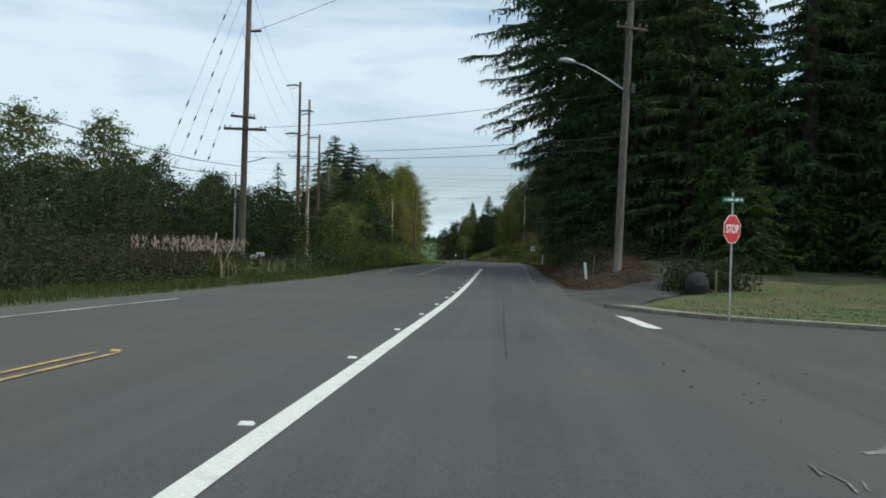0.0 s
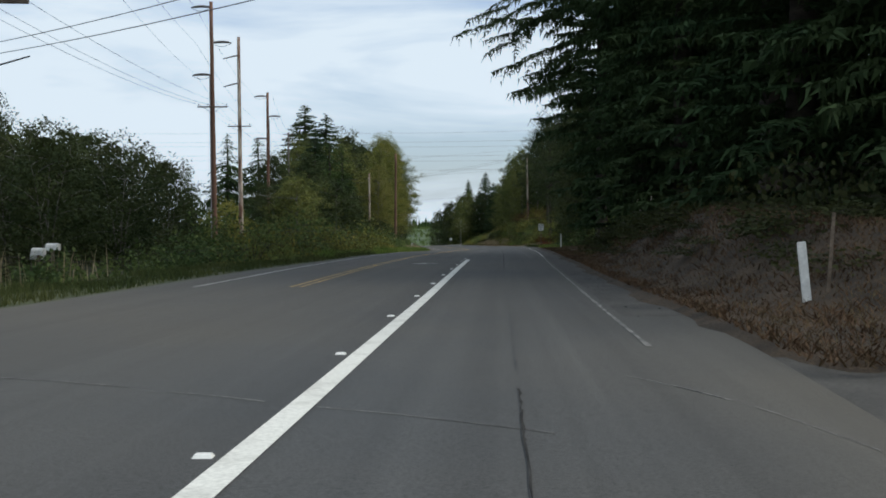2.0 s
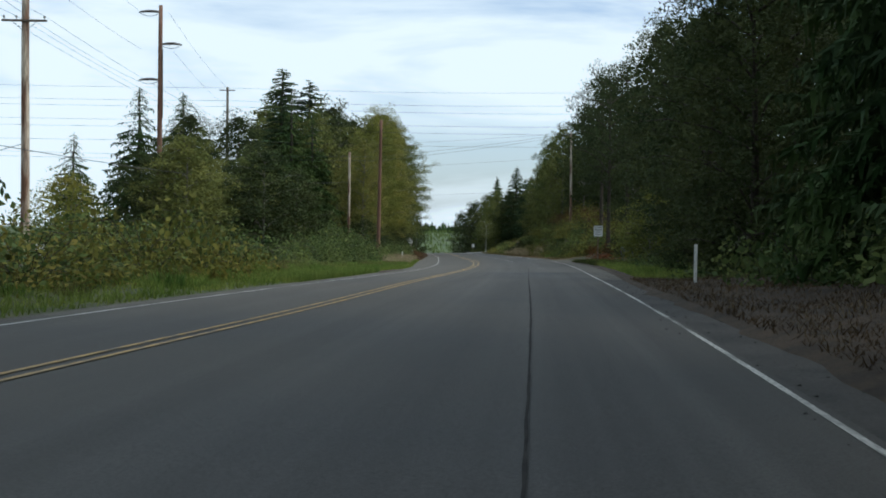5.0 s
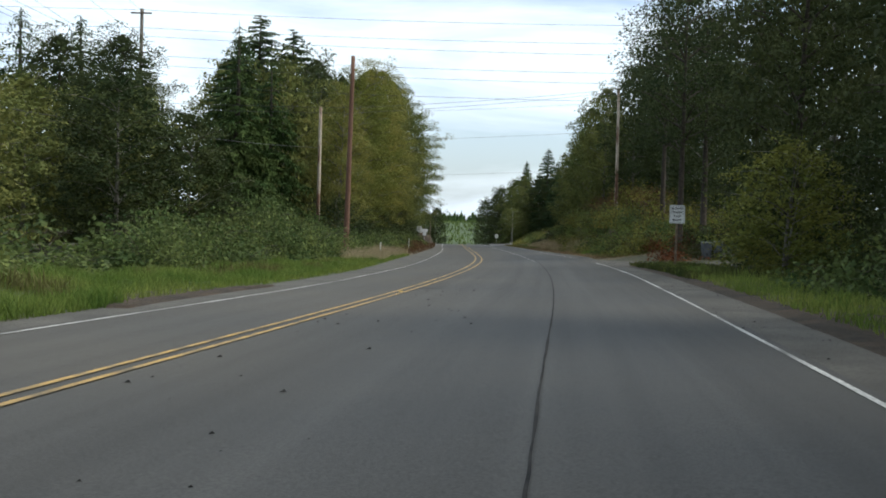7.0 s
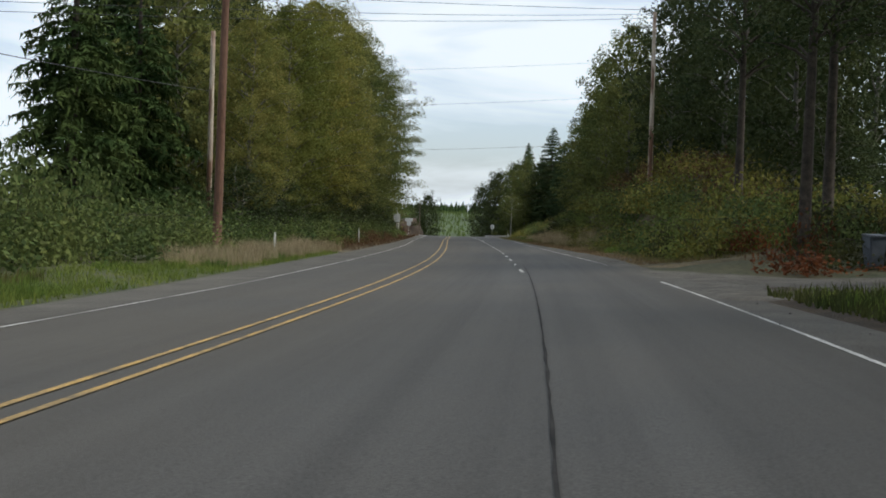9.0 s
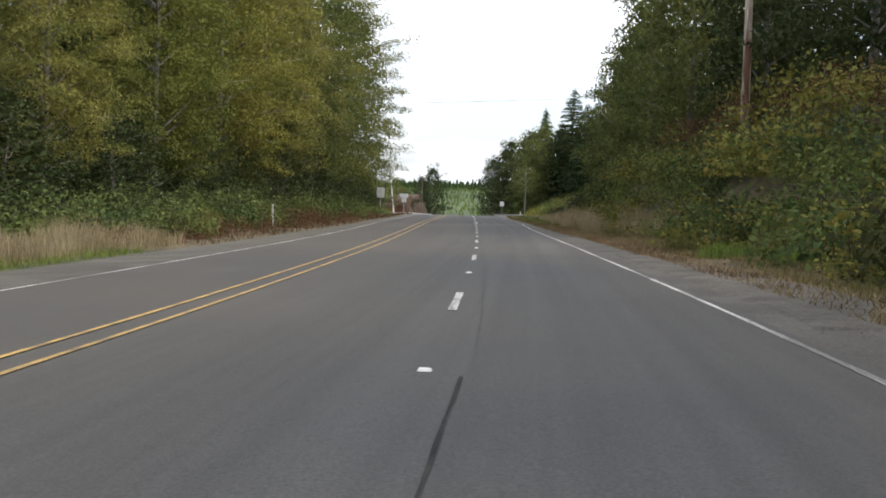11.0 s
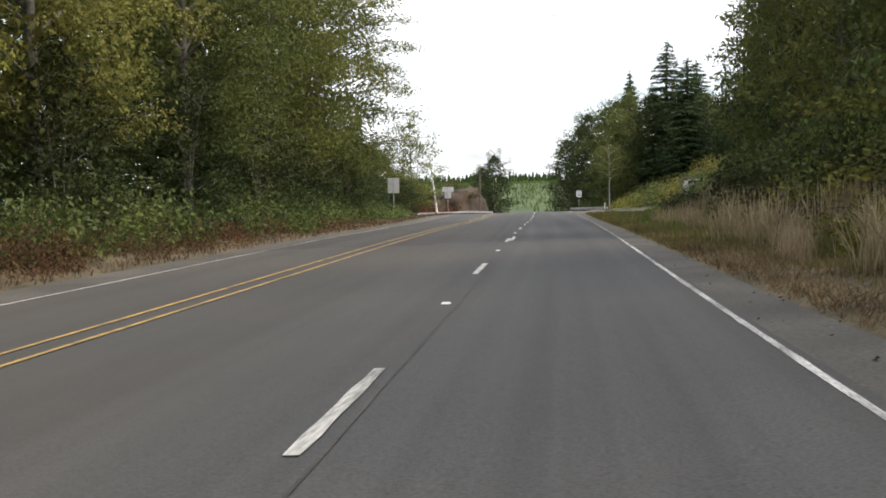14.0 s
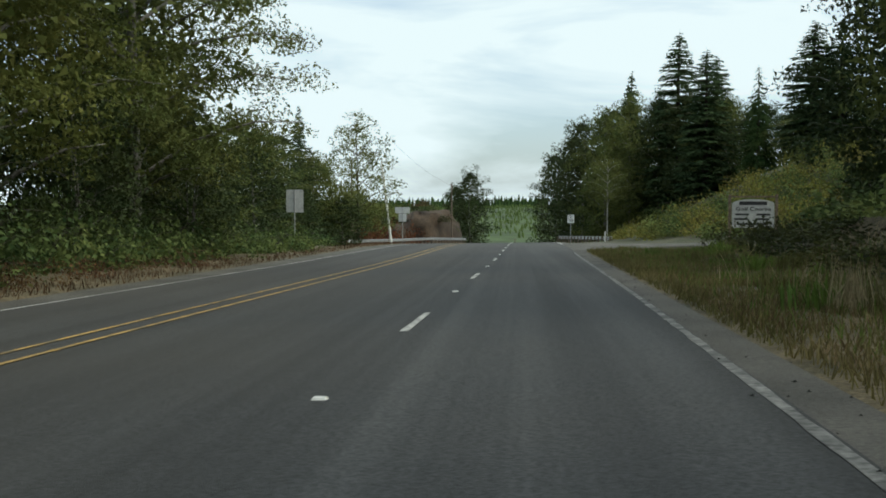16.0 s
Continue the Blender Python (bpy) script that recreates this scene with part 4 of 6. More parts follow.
KINDS = {
    "spruce": [conifer_meshes(s, 30, 5.2, SPRUCE, whorl=0.95, limbs=(6, 9), droop=0.45, twig=0.15, widest=0.6, broad=0.085, hang=0.45, coarse=16, fork=0.5) for s in (1, 2)],
    "far_spruce": [conifer_meshes(s, 24, 4.2, SPRUCE, whorl=0.72, limbs=(7, 10), droop=0.34, twig=0.2, low=0.03, cone=0.6, broad=0.16, hang=0.4, width=0.5, widest=1.1) for s in (1, 2, 3)],
    "cedar": [conifer_meshes(s, 20, 4.6, CEDAR, whorl=0.75, limbs=(6, 9), droop=0.8, twig=0.16, width=0.22, widest=0.5, hang=0.6, low=0.02, ragged=0.35, cone=0.72, broad=0.1, fork=0.42) for s in (4, 5)],
    "giant": [conifer_meshes(6, 46, 14.5, SPRUCE, whorl=1.15, limbs=(9, 12), droop=0.45, twig=0.16, hang=0.5, low=0.12, ragged=0.5, ramp=(0.0, 2.1), cone=0.4, stout=0.55, coarse=22, widest=0.6, broad=0.075, fork=0.55)],
    "alder": [leafy_meshes(s, 24, 6.6, 84, 10, 108, 0.078, m, low=0.13, core=5000, core_leaf=0.16, pad_r=0.86, spread=0.24) for s, m in ((10, ALDER), (11, ALDER_MID), (12, ALDER_YELLOW), (13, ALDER))],
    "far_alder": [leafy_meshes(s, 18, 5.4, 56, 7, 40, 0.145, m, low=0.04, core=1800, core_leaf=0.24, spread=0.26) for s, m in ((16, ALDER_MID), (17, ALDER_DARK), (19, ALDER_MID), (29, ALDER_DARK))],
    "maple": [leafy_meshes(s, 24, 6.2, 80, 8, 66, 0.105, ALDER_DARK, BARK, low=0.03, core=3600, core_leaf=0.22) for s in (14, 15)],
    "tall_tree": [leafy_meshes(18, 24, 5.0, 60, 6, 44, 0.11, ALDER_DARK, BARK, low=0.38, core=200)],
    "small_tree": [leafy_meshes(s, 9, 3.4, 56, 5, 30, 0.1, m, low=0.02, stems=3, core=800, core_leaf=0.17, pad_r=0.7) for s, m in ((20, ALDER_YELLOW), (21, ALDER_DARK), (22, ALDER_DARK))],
    "open_tree": [leafy_meshes(23, 14, 4.6, 62, 5, 30, 0.13, ALDER_MID, BARK, low=0.2, core=0, pad_r=0.8)],
    "birch": [leafy_meshes(24, 14, 3.2, 34, 4, 40, 0.12, ALDER_MID, BIRCH, low=0.5, stems=3, core=60)],
    "bramble": [(cane_mesh(s, 1.5, 1.8), shrub_mesh(s, 1.5, 1.8, 720, 0.088, BRAMBLE)) for s in (30, 31, 32)],
    "scrub": [(cane_mesh(s, 1.5, 1.8), shrub_mesh(s, 1.5, 1.8, 660, 0.088, SCRUB)) for s in (37, 38)],
    "tall_bramble": [(cane_mesh(s, 3.2, 2.8), shrub_mesh(s, 3.2, 2.8, 1700, 0.1, BRAMBLE, 14)) for s in (39, 40)],
    "tall_scrub": [(cane_mesh(s, 3.2, 2.8), shrub_mesh(s, 3.2, 2.8, 1500, 0.105, SCRUB, 14)) for s in (41, 42)],
    "rusty_bramble": [(cane_mesh(s, 1.2, 1.6), shrub_mesh(s, 1.2, 1.6, 1100, 0.045, BRAMBLE_RUST)) for s in (33,)],
    "yellow_shrub": [(cane_mesh(s, 1.6, 1.7), shrub_mesh(s, 1.6, 1.7, 700, 0.08, SALAL)) for s in (34, 35)],
    "fresh_shrub": [(cane_mesh(s, 2.6, 2.0), shrub_mesh(s, 2.6, 2.0, 1100, 0.075, FRESH)) for s in (43, 44)],
    "red_shrub": [(cane_mesh(s, 1.3, 1.7), shrub_mesh(s, 1.3, 1.7, 620, 0.075, SUMAC)) for s in (36,)],
}
SIZE = {"spruce": (30, 5.2), "far_spruce": (24, 4.2), "far_alder": (18, 5.4), "tall_tree": (24, 5.0), "cedar": (20, 4.6), "giant": (46, 14.5), "alder": (24, 6.6), "maple": (24, 6.2), "small_tree": (9, 3.4), "open_tree": (14, 4.6), "birch": (14, 3.2), "bramble": (1.5, 1.8), "scrub": (1.5, 1.8), "tall_bramble": (3.2, 2.8), "tall_scrub": (3.2, 2.8), "rusty_bramble": (1.2, 1.6), "yellow_shrub": (1.6, 1.7), "red_shrub": (1.3, 1.7), "fresh_shrub": (2.6, 2.0)}
NAMES = {
    "far_spruce": ("spruce_tree", "pointed dark green spruce at the wood's edge", "tree", "distant conifers"),
    "far_alder": ("alder_tree", "rounded green alder beyond the crest", "tree", "distant broadleaved trees"),
    "tall_tree": ("maple_tree", "tall tree with bare dark trunk and high crown", "tree", "roadside broadleaved trees"),
    "spruce": ("spruce_tree", "tall dark green spruce with drooping branches", "tree", "roadside conifers"),
    "cedar": ("cedar_tree", "green cedar with hanging feathery sprays", "tree", "roadside conifers"),
    "giant": ("spruce_tree", "huge dark spruce whose boughs overhang the lane", "tree", ""),
    "alder": ("alder_tree", "tall alder in full olive green leaf", "tree", "roadside broadleaved trees"),
    "maple": ("maple_tree", "tall dark green broadleaved forest edge tree", "tree", "roadside broadleaved trees"),
    "small_tree": ("willow_tree", "bushy many-stemmed willow with green leaves", "tree", "roadside willows"),
    "open_tree": ("alder_tree", "thin open-crowned tree standing against the sky", "tree", ""),
    "birch": ("birch_tree", "pale-barked young tree with yellow-green leaves", "tree", ""),
    "bramble": ("bramble_bush", "dense green bramble thicket beside the road", "bush", "roadside brambles"),
    "tall_bramble": ("blackberry_thicket", "head-high green blackberry thicket beside the road", "bush", "blackberry thickets"),
    "tall_scrub": ("scrub_bush", "head-high dark olive scrub thicket", "bush", "dark scrub"),
    "scrub": ("scrub_bush", "dark olive scrub thicket beside the road", "bush", "dark scrub"),
    "rusty_bramble": ("bramble_bush", "dry rust-brown bramble thicket at the verge", "bush", "dry brambles"),
    "yellow_shrub": ("shrub", "yellowing leafy shrub on the bank", "bush", "yellowing shrubs"),
    "fresh_shrub": ("shrub", "fresh green willowy shrub on the bank", "bush", "green bank shrubs"),
    "red_shrub": ("shrub", "red-leaved autumn shrub beside the road", "bush", "red shrubs"),
}
pick = np.random.default_rng(5)


def plant(kind, x, y, H=None, r=None, variant=None, sink=0.1):
    if kind in ("bramble", "scrub") and (H or 0) > 2.2:
        kind = "tall_" + kind
    v = KINDS[kind][int(pick.integers(len(KINDS[kind]))) if variant is None else variant]
    h0, r0 = SIZE[kind]
    name, label, category, group = NAMES[kind]
    ob = new(name)
    ob.empty_display_size = 0.5
    k, kr = (H or h0) / h0, (r or r0) / r0
    ob.matrix_world = pose(x, y, gz(x, y) - sink, 0, 0, float(pick.random() * 360)) @ Matrix.Diagonal((kr, kr, k, 1))
    tagged(ob, label, category, group)
    a, b = ("trunk", "crown") if category == "tree" else ("cane_clump", "foliage")
    stem = part_mesh(a, v[0], ob)
    if a == "cane_clump":
        tagged(stem, kind="stuff")
    part_mesh(b, v[1], ob)
    return ob


# the dark conifers on the bank, with some added only to block light
plant("giant", 12.6, 116)
# two more giants, added so their canopy shades the lane
plant("giant", 13.6, 82, 44, 14.0)
plant("giant", 14.0, 99, 46, 14.5)
# the four at y 58-59, x 26-49 are unseen, added to shade drive and bank
for x, y, H, r in [(12.8, 76, 20, 6.0), (12.9, 92, 21, 6.4), (13.4, 106, 20, 6.4), (15.5, 72, 30, 6.0), (16.5, 97, 33, 6.6), (20, 63, 28, 6), (26, 59, 26, 6), (33, 58, 28, 6.5), (41, 58, 26, 6.5), (49, 58, 26, 6.5), (27, 68, 36, 6.5), (17.5, 126, 32, 6.4), (18.5, 139, 26, 5.4), (36, 70, 30, 6)]:
    plant("spruce", x, y, H, r)
for x, y, H, r in [(22, 78, 13, 4.5), (23, 92, 24, 6), (31, 88, 36, 7), (22, 108, 34, 7), (45, 76, 32, 7), (33, 65, 26, 6.5), (39, 67, 26, 6.5), (46, 65, 24, 6.5), (27, 75, 28, 6.5), (53, 66, 24, 6.5), (30, 106, 17, 5), (24, 134, 30, 7), (33, 130, 20, 7), (42, 128, 20, 7), (50, 124, 34, 8), (38, 112, 34, 8), (46, 106, 34, 8), (28, 140, 28, 6.5), (26, 124, 32, 7)]:
    plant("far_spruce", x, y, H, r)
for x, y, H, r in [(17.5, 66, 15, 4.4), (23.5, 61, 9, 4.2), (29, 60, 11, 4.0), (34, 59, 8, 3.6), (16, 130, 17, 4.4), (40, 62, 9, 4)]:
    plant("cedar", x, y, H, r)
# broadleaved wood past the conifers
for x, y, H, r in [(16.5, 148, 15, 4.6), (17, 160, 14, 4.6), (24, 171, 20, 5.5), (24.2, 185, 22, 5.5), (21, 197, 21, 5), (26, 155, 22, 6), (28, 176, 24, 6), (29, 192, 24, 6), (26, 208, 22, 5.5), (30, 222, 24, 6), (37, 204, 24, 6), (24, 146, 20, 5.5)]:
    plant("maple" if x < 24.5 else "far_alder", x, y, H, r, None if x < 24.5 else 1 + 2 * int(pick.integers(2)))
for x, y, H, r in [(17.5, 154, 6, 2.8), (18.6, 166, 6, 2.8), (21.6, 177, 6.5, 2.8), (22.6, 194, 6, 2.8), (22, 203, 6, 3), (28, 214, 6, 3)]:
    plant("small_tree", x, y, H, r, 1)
plant("small_tree", 18.7, 189.2, 5.8, 3.2, 0)
for k in range(26):
    plant(("yellow_shrub", "bramble", "fresh_shrub", "yellow_shrub", "scrub")[k % 5], 17.0 + 1.5 * (k % 7) + 0.8 * pick.random(), 226 + 4.4 * (k // 7) + 2.4 * pick.random(), 1.5 + 1.2 * pick.random(), 2.0)
plant("tall_tree", 21, 241, 22, 4.6)
plant("tall_tree", 27, 233, 24, 5)
plant("tall_tree", 22.6, 230, 21, 5)
plant("tall_tree", 19.6, 222, 20, 4.6)
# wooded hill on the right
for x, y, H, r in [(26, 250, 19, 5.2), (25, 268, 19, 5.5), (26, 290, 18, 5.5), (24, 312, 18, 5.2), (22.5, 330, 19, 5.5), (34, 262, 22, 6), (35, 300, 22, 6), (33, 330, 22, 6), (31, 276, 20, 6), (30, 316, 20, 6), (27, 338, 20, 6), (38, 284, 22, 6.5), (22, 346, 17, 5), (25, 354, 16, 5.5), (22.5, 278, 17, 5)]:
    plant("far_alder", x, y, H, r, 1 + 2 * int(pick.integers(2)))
for x, y, H, r, v in [(20.0, 288, 16.5, 4.4, 0), (19.2, 302, 16.5, 4.4, 2), (19.4, 318, 16, 4.4, 0), (19.8, 336, 16, 4.4, 2), (21, 350, 15, 4.4, 1)]:
    plant("far_alder", x, y, H, r, v)
# rounded wood behind the side road, with pointed tops above it
for x, y, top, r, v in [(6.6, 456, 6.6, 5.2, 1), (9.6, 449, 7.2, 4.8, 0), (5.4, 470, 5.5, 5.0, 3), (13.0, 458, 9.6, 5.4, 2), (16.6, 452, 9.4, 5.2, 3), (20.4, 446, 9.2, 5.2, 1), (23.6, 438, 7.4, 5.0, 2), (26.6, 430, 6.0, 4.8, 3), (29.5, 422, 4.5, 4.6, 0), (11, 470, 9.6, 5.6, 1), (18, 466, 10.2, 5.6, 0), (25, 455, 9.0, 5.6, 1), (33, 436, 6.5, 5.4, 3), (2.0, 486, 3.4, 5.0, 1), (36, 418, 4.5, 5.2, 1)]:
    plant("far_alder", x, y, top - gz(x, y), r, v)
for x, y, top, r in [(18.8, 449, 16.4, 6.0), (20.9, 435, 12.4, 4.6), (22.6, 441, 12.2, 5.0), (14.3, 512, 15.6, 5.6), (13.4, 466, 13.2, 3.6), (27.4, 405, 10.8, 4.4), (29.4, 404, 9.6, 4.4)]:
    plant("far_spruce", x, y, top - gz(x, y), r)
plant("cedar", 25.2, 424, 9.2 - gz(25.2, 424), 3.0)
plant("birch", 9.8, 440, 10.5, 2.6)

# left: thicket beside the first pole, open brambles, then the tall wood
for x, y, H, r in [(-41, 112, 16, 6), (-34, 116, 15.5, 5), (-48, 100, 14, 6)]:
    plant("far_alder", x, y, H, r, 0)
for x, y, H, r in [(-24, 122, 8.5, 5), (-33, 108, 9, 5.5), (-41, 100, 9, 5.5), (-50, 92, 9.5, 5.5), (-58, 86, 12, 6), (-27, 138, 10.5, 5), (-35, 136, 11.5, 5.5), (-43, 134, 12, 6), (-52, 130, 13, 6), (-61, 126, 14, 6.5), (-21.5, 112, 7.5, 4.2), (-27, 116, 8.5, 4.6)]:
    plant("far_alder", x, y, H, r, 1)
for x, y, H, r in [(-19, 90, 6, 3.4), (-24, 84, 7, 3.6), (-30, 80, 7.5, 4), (-36, 76, 7.5, 4), (-42, 74, 7.5, 4), (-48, 70, 8, 4), (-28, 100, 9, 4), (-36, 100, 9.5, 4.4), (-44, 98, 10, 4.5), (-15.5, 106, 6.5, 3), (-15.5, 117, 7, 3), (-19, 130, 7, 3.2), (-32, 130, 12.5, 4), (-25, 126, 10, 3.4), (-21, 104, 8, 3.6), (-26, 98, 9, 4.2), (-32, 92, 9, 4.4), (-38, 88, 9, 4.4), (-45, 84, 9, 4.4), (-17.5, 112, 8, 3.4), (-17.5, 100, 7.5, 3.2), (-18.5, 122, 8, 3.4), (-30, 110, 11, 4.5), (-23, 114, 9, 4)]:
    plant("small_tree", x, y, H, r, int(pick.integers(1, 3)))
for x, y, H, r in [(-16.3, 192, 10.5, 4.6), (-12.0, 201, 10, 4.2), (-10.6, 209, 9, 3.6), (-14, 208, 10.5, 4.4), (-20, 196, 9.5, 4.4), (-19, 206, 10.5, 4.6), (-25, 190, 7, 4), (-36, 184, 7, 4.4), (-44, 190, 7.5, 4.4)]:
    plant("far_alder" if x > -22 else "small_tree", x, y, H, r, int(pick.integers(2)))
for x, y, H, r in [(-34, 240, 20, 8.0), (-28.8, 240, 19.5, 8.0), (-17.5, 250, 21, 6.4), (-15.8, 257, 19, 6.0), (-22, 270, 23, 8), (-29, 312, 33, 11), (-24, 312, 31, 10), (-39, 232, 14, 5)]:
    plant("cedar" if H < 22 else "far_spruce", x, y, H, r)
for x, y, H, r, v in [(-9.5, 262, 17, 4.6, 0), (-9.5, 276, 21, 5.6, 2), (-10, 290, 24, 6.5, 2), (-10, 304, 26, 6.8, 3), (-10, 318, 26, 7.0, 1), (-10, 331, 26, 7.2, 3), (-10, 344, 24, 7.2, 1), (-17, 270, 22, 6, 0), (-18, 296, 26, 7, 3), (-19, 325, 27, 7, 0), (-20, 345, 24, 6.5, 1), (-27, 285, 24, 7, 0), (-28, 335, 26, 7, 3), (-15, 300, 24, 6.5, 1), (-15, 330, 25, 6.5, 1), (-14.5, 350, 19, 5.5, 1), (-15.5, 282, 22, 6, 1)]:
    plant("alder" if x > -12 else "far_alder", x, y, H, r, v if x > -12 else v)
for k in range(17):
    plant("small_tree", -8.4 - 2.0 * (k % 2) - 0.035 * max(0, k * 5.8 - 60), 256 + 5.8 * k, 5.0 + 2.5 * pick.random(), 2.8, int(pick.integers(1, 3)))
for k in range(14):
    plant("small_tree", float(right_x(246 + 6.5 * k)) + 13.5 + 3 * (k % 2), 246 + 6.5 * k, 4.5 + 2.5 * pick.random(), 3.0, int(pick.integers(1, 3)))
for x, y, H, r in [(-19.4, 392, 11, 4.4), (-16.2, 381, 8, 3.6), (-22, 408, 12.5, 5), (-19.6, 412, 10, 4.2), (-22.6, 396, 12.5, 4.8), (-26, 385, 14, 5), (-19, 402, 7, 4), (-16.5, 412, 6, 3.4), (-24, 430, 12, 5), (-30, 410, 13, 5), (-16.5, 366, 10, 4), (-16.0, 356, 13, 4.5)]:
    plant("far_alder", x, y, H, r, int(pick.integers(4)))
plant("open_tree", -16.6, 420, 15.2, 4.8)
plant("far_spruce", -28.3, 440, 18, 2.4)
plant("far_alder", -13.2, 500, 16.5, 4.6, 3)
plant("far_alder", -16.6, 508, 14.5, 4, 1)
for x, y, H, r in [(-27, 490, 9, 4.5), (-31, 487, 11, 5), (-25, 495, 7.5, 3.6)]:
    plant("far_alder", x, y, H, r, 0)

# brambles and shrubs along the verges
def row(kind, y0, y1, step, x_of, H, r, jitter=0.7):
    y = y0
    while y < y1:
        yy = y + (pick.random() - 0.5) * step * 0.7
        plant(kind, float(x_of(yy)) + (pick.random() - 0.5) * 2 * jitter, yy, H * (0.6 + 0.85 * pick.random() ** 1.4), r * (0.8 + 0.4 * pick.random()))
        y += step


row("scrub", 24, 62, 3.8, lambda y: left_x(y) - 5.6, 1.2, 2.0, 0.8)
row("scrub", 24, 84, 4.2, lambda y: left_x(y) - 9.0, 2.0, 2.4, 1.0)
row("scrub", 30, 86, 5.0, lambda y: left_x(y) - 13.5, 3.0, 3.2, 1.2)
row("scrub", 30, 86, 5.0, lambda y: left_x(y) - 19, 4.0, 4.0, 1.5)
row("bramble", 62, 96, 3.2, lambda y: left_x(y) - 6.4, 1.2, 1.8, 1.0)
for k in range(9):
    plant("cedar", 15.5 + 3.9 * k, 58 + 2.5 * (k % 2), 4.2 + 2.2 * pick.random(), 2.9)
row("yellow_shrub", 100, 152, 2.5, lambda y: left_x(y) - 4.3, 1.5, 1.7, 0.7)
row("bramble", 98, 150, 3.4, lambda y: left_x(y) - 5.0, 2.1, 2.2, 0.7)
row("bramble", 150, 184, 3.2, lambda y: left_x(y) - 7.0, 1.5, 2.0, 0.8)
row("bramble", 98, 150, 4.0, lambda y: left_x(y) - 8.6, 3.0, 2.8, 1.2)
row("bramble", 150, 186, 4.0, lambda y: left_x(y) - 10.0, 2.4, 2.6, 1.0)
row("yellow_shrub", 102, 152, 3.6, lambda y: left_x(y) - 5.6, 2.3, 2.0, 1.2)
row("bramble", 184, 206, 3.6, lambda y: left_x(y) - 5.8, 2.1, 2.2, 0.8)
row("bramble", 206, 234, 3.2, lambda y: left_x(y) - 6.0, 3.0, 2.6, 0.7)
row("bramble", 234, 252, 3.4, lambda y: left_x(y) - 5.8, 1.9, 2.0, 0.7)
row("bramble", 190, 255, 4.2, lambda y: left_x(y) - 9.0, 3.5, 2.7, 1.0)
row("bramble", 252, 350, 2.6, lambda y: left_x(y) - 3.7, 1.6, 1.8, 0.4)
row("bramble", 252, 356, 3.6, lambda y: left_x(y) - 5.6, 2.2, 2.3, 0.6)
row("rusty_bramble", 254, 345, 3.0, lambda y: left_x(y) - 2.3, 0.85, 1.2, 0.25)
row("rusty_bramble", 262, 316, 2.4, lambda y: left_x(y) - 2.9, 1.15, 1.4, 0.3)
row("bramble", 346, 372, 2.2, lambda y: left_x(y) - 3.6, 1.3, 1.6, 0.4)
row("bramble", 352, 386, 4.0, lambda y: left_x(y) - 6.5, 1.4, 2.2, 1.2)
for x, y in ((-18.6, 434), (-17.4, 439), (-16.4, 445), (-15.8, 450), (-17.6, 446), (-18.2, 441)):
    plant("red_shrub", x, y, 4.0, 2.4)
for x, y in ((-21, 418), (-19.5, 424), (-23, 414)):
    plant("bramble", x, y, 1.8, 2.4)
row("scrub", 64, 112, 1.9, lambda y: right_x(y) + 3.4, 0.75, 1.7, 0.9)
row("scrub", 60, 110, 2.4, lambda y: right_x(y) + 2.3, 0.4, 1.2, 0.5)
row("scrub", 66, 112, 3.0, lambda y: right_x(y) + 5.8, 1.5, 2.0, 1.0)
row("bramble", 112, 180, 4.0, lambda y: right_x(y) + 4.6, 1.7, 2.0, 0.9)
row("bramble", 112, 205, 4.5, lambda y: right_x(y) + 7.2, 2.6, 2.4, 1.0)
row("red_shrub", 218.5, 226, 3.6, lambda y: right_x(y) + 5.2, 1.6, 1.7, 0.8)
row("scrub", 217.5, 226, 3.0, lambda y: right_x(y) + 6.4, 1.7, 1.8, 0.8)
row("yellow_shrub", 226, 300, 3.0, lambda y: right_x(y) + 4.6, 1.3, 1.8, 0.9)
row("fresh_shrub", 240, 300, 4.6, lambda y: right_x(y) + 6.0, 2.2, 1.9, 0.8)
row("yellow_shrub", 238, 304, 3.0, lambda y: right_x(y) + 7.4, 2.2, 2.2, 0.8)
row("rusty_bramble", 240, 304, 2.8, lambda y: right_x(y) + 9.4, 2.0, 2.1, 1.0)
row("bramble", 234, 268, 3.2, lambda y: right_x(y) + 5.2, 1.6, 1.8, 0.7)
row("bramble", 224, 322, 4.2, lambda y: right_x(y) + 7.4, 2.0, 2.2, 1.0)
row("yellow_shrub", 228, 340, 4.5, lambda y: right_x(y) + 10.5, 2.0, 2.3, 1.2)
row("scrub", 298, 324, 3.4, lambda y: right_x(y) + 6.0, 1.8, 1.9, 0.6)
row("scrub", 286, 320, 4.4, lambda y: right_x(y) + 4.4, 0.9, 1.4, 0.7)
row("scrub", 322, 338, 2.6, lambda y: right_x(y) + 5.2, 0.9, 1.6, 0.7)
row("bramble", 318, 336, 3.2, lambda y: right_x(y) + 7.2, 1.4, 1.9, 0.7)
row("scrub", 340, 356, 4.0, lambda y: right_x(y) + 6.3, 0.9, 1.8, 0.6)
for k in range(18):
    plant("yellow_shrub" if k % 4 else "bramble", 17.5 + 0.95 * k, 379 + 4.5 * pick.random(), 1.2 + 0.9 * pick.random(), 2.2)
row("yellow_shrub", 384, 420, 3.0, lambda y: right_x(y) + 8.0, 1.2, 2.2, 1.4)
for k in range(60):
    plant("yellow_shrub" if k % 3 else "bramble", 14.5 + 1.4 * (k % 12) + 0.8 * pick.random(), 385.5 + 3.4 * (k // 12) + 2 * pick.random(), 1.2 + 1.8 * pick.random() ** 2, 1.7 + 0.8 * pick.random())


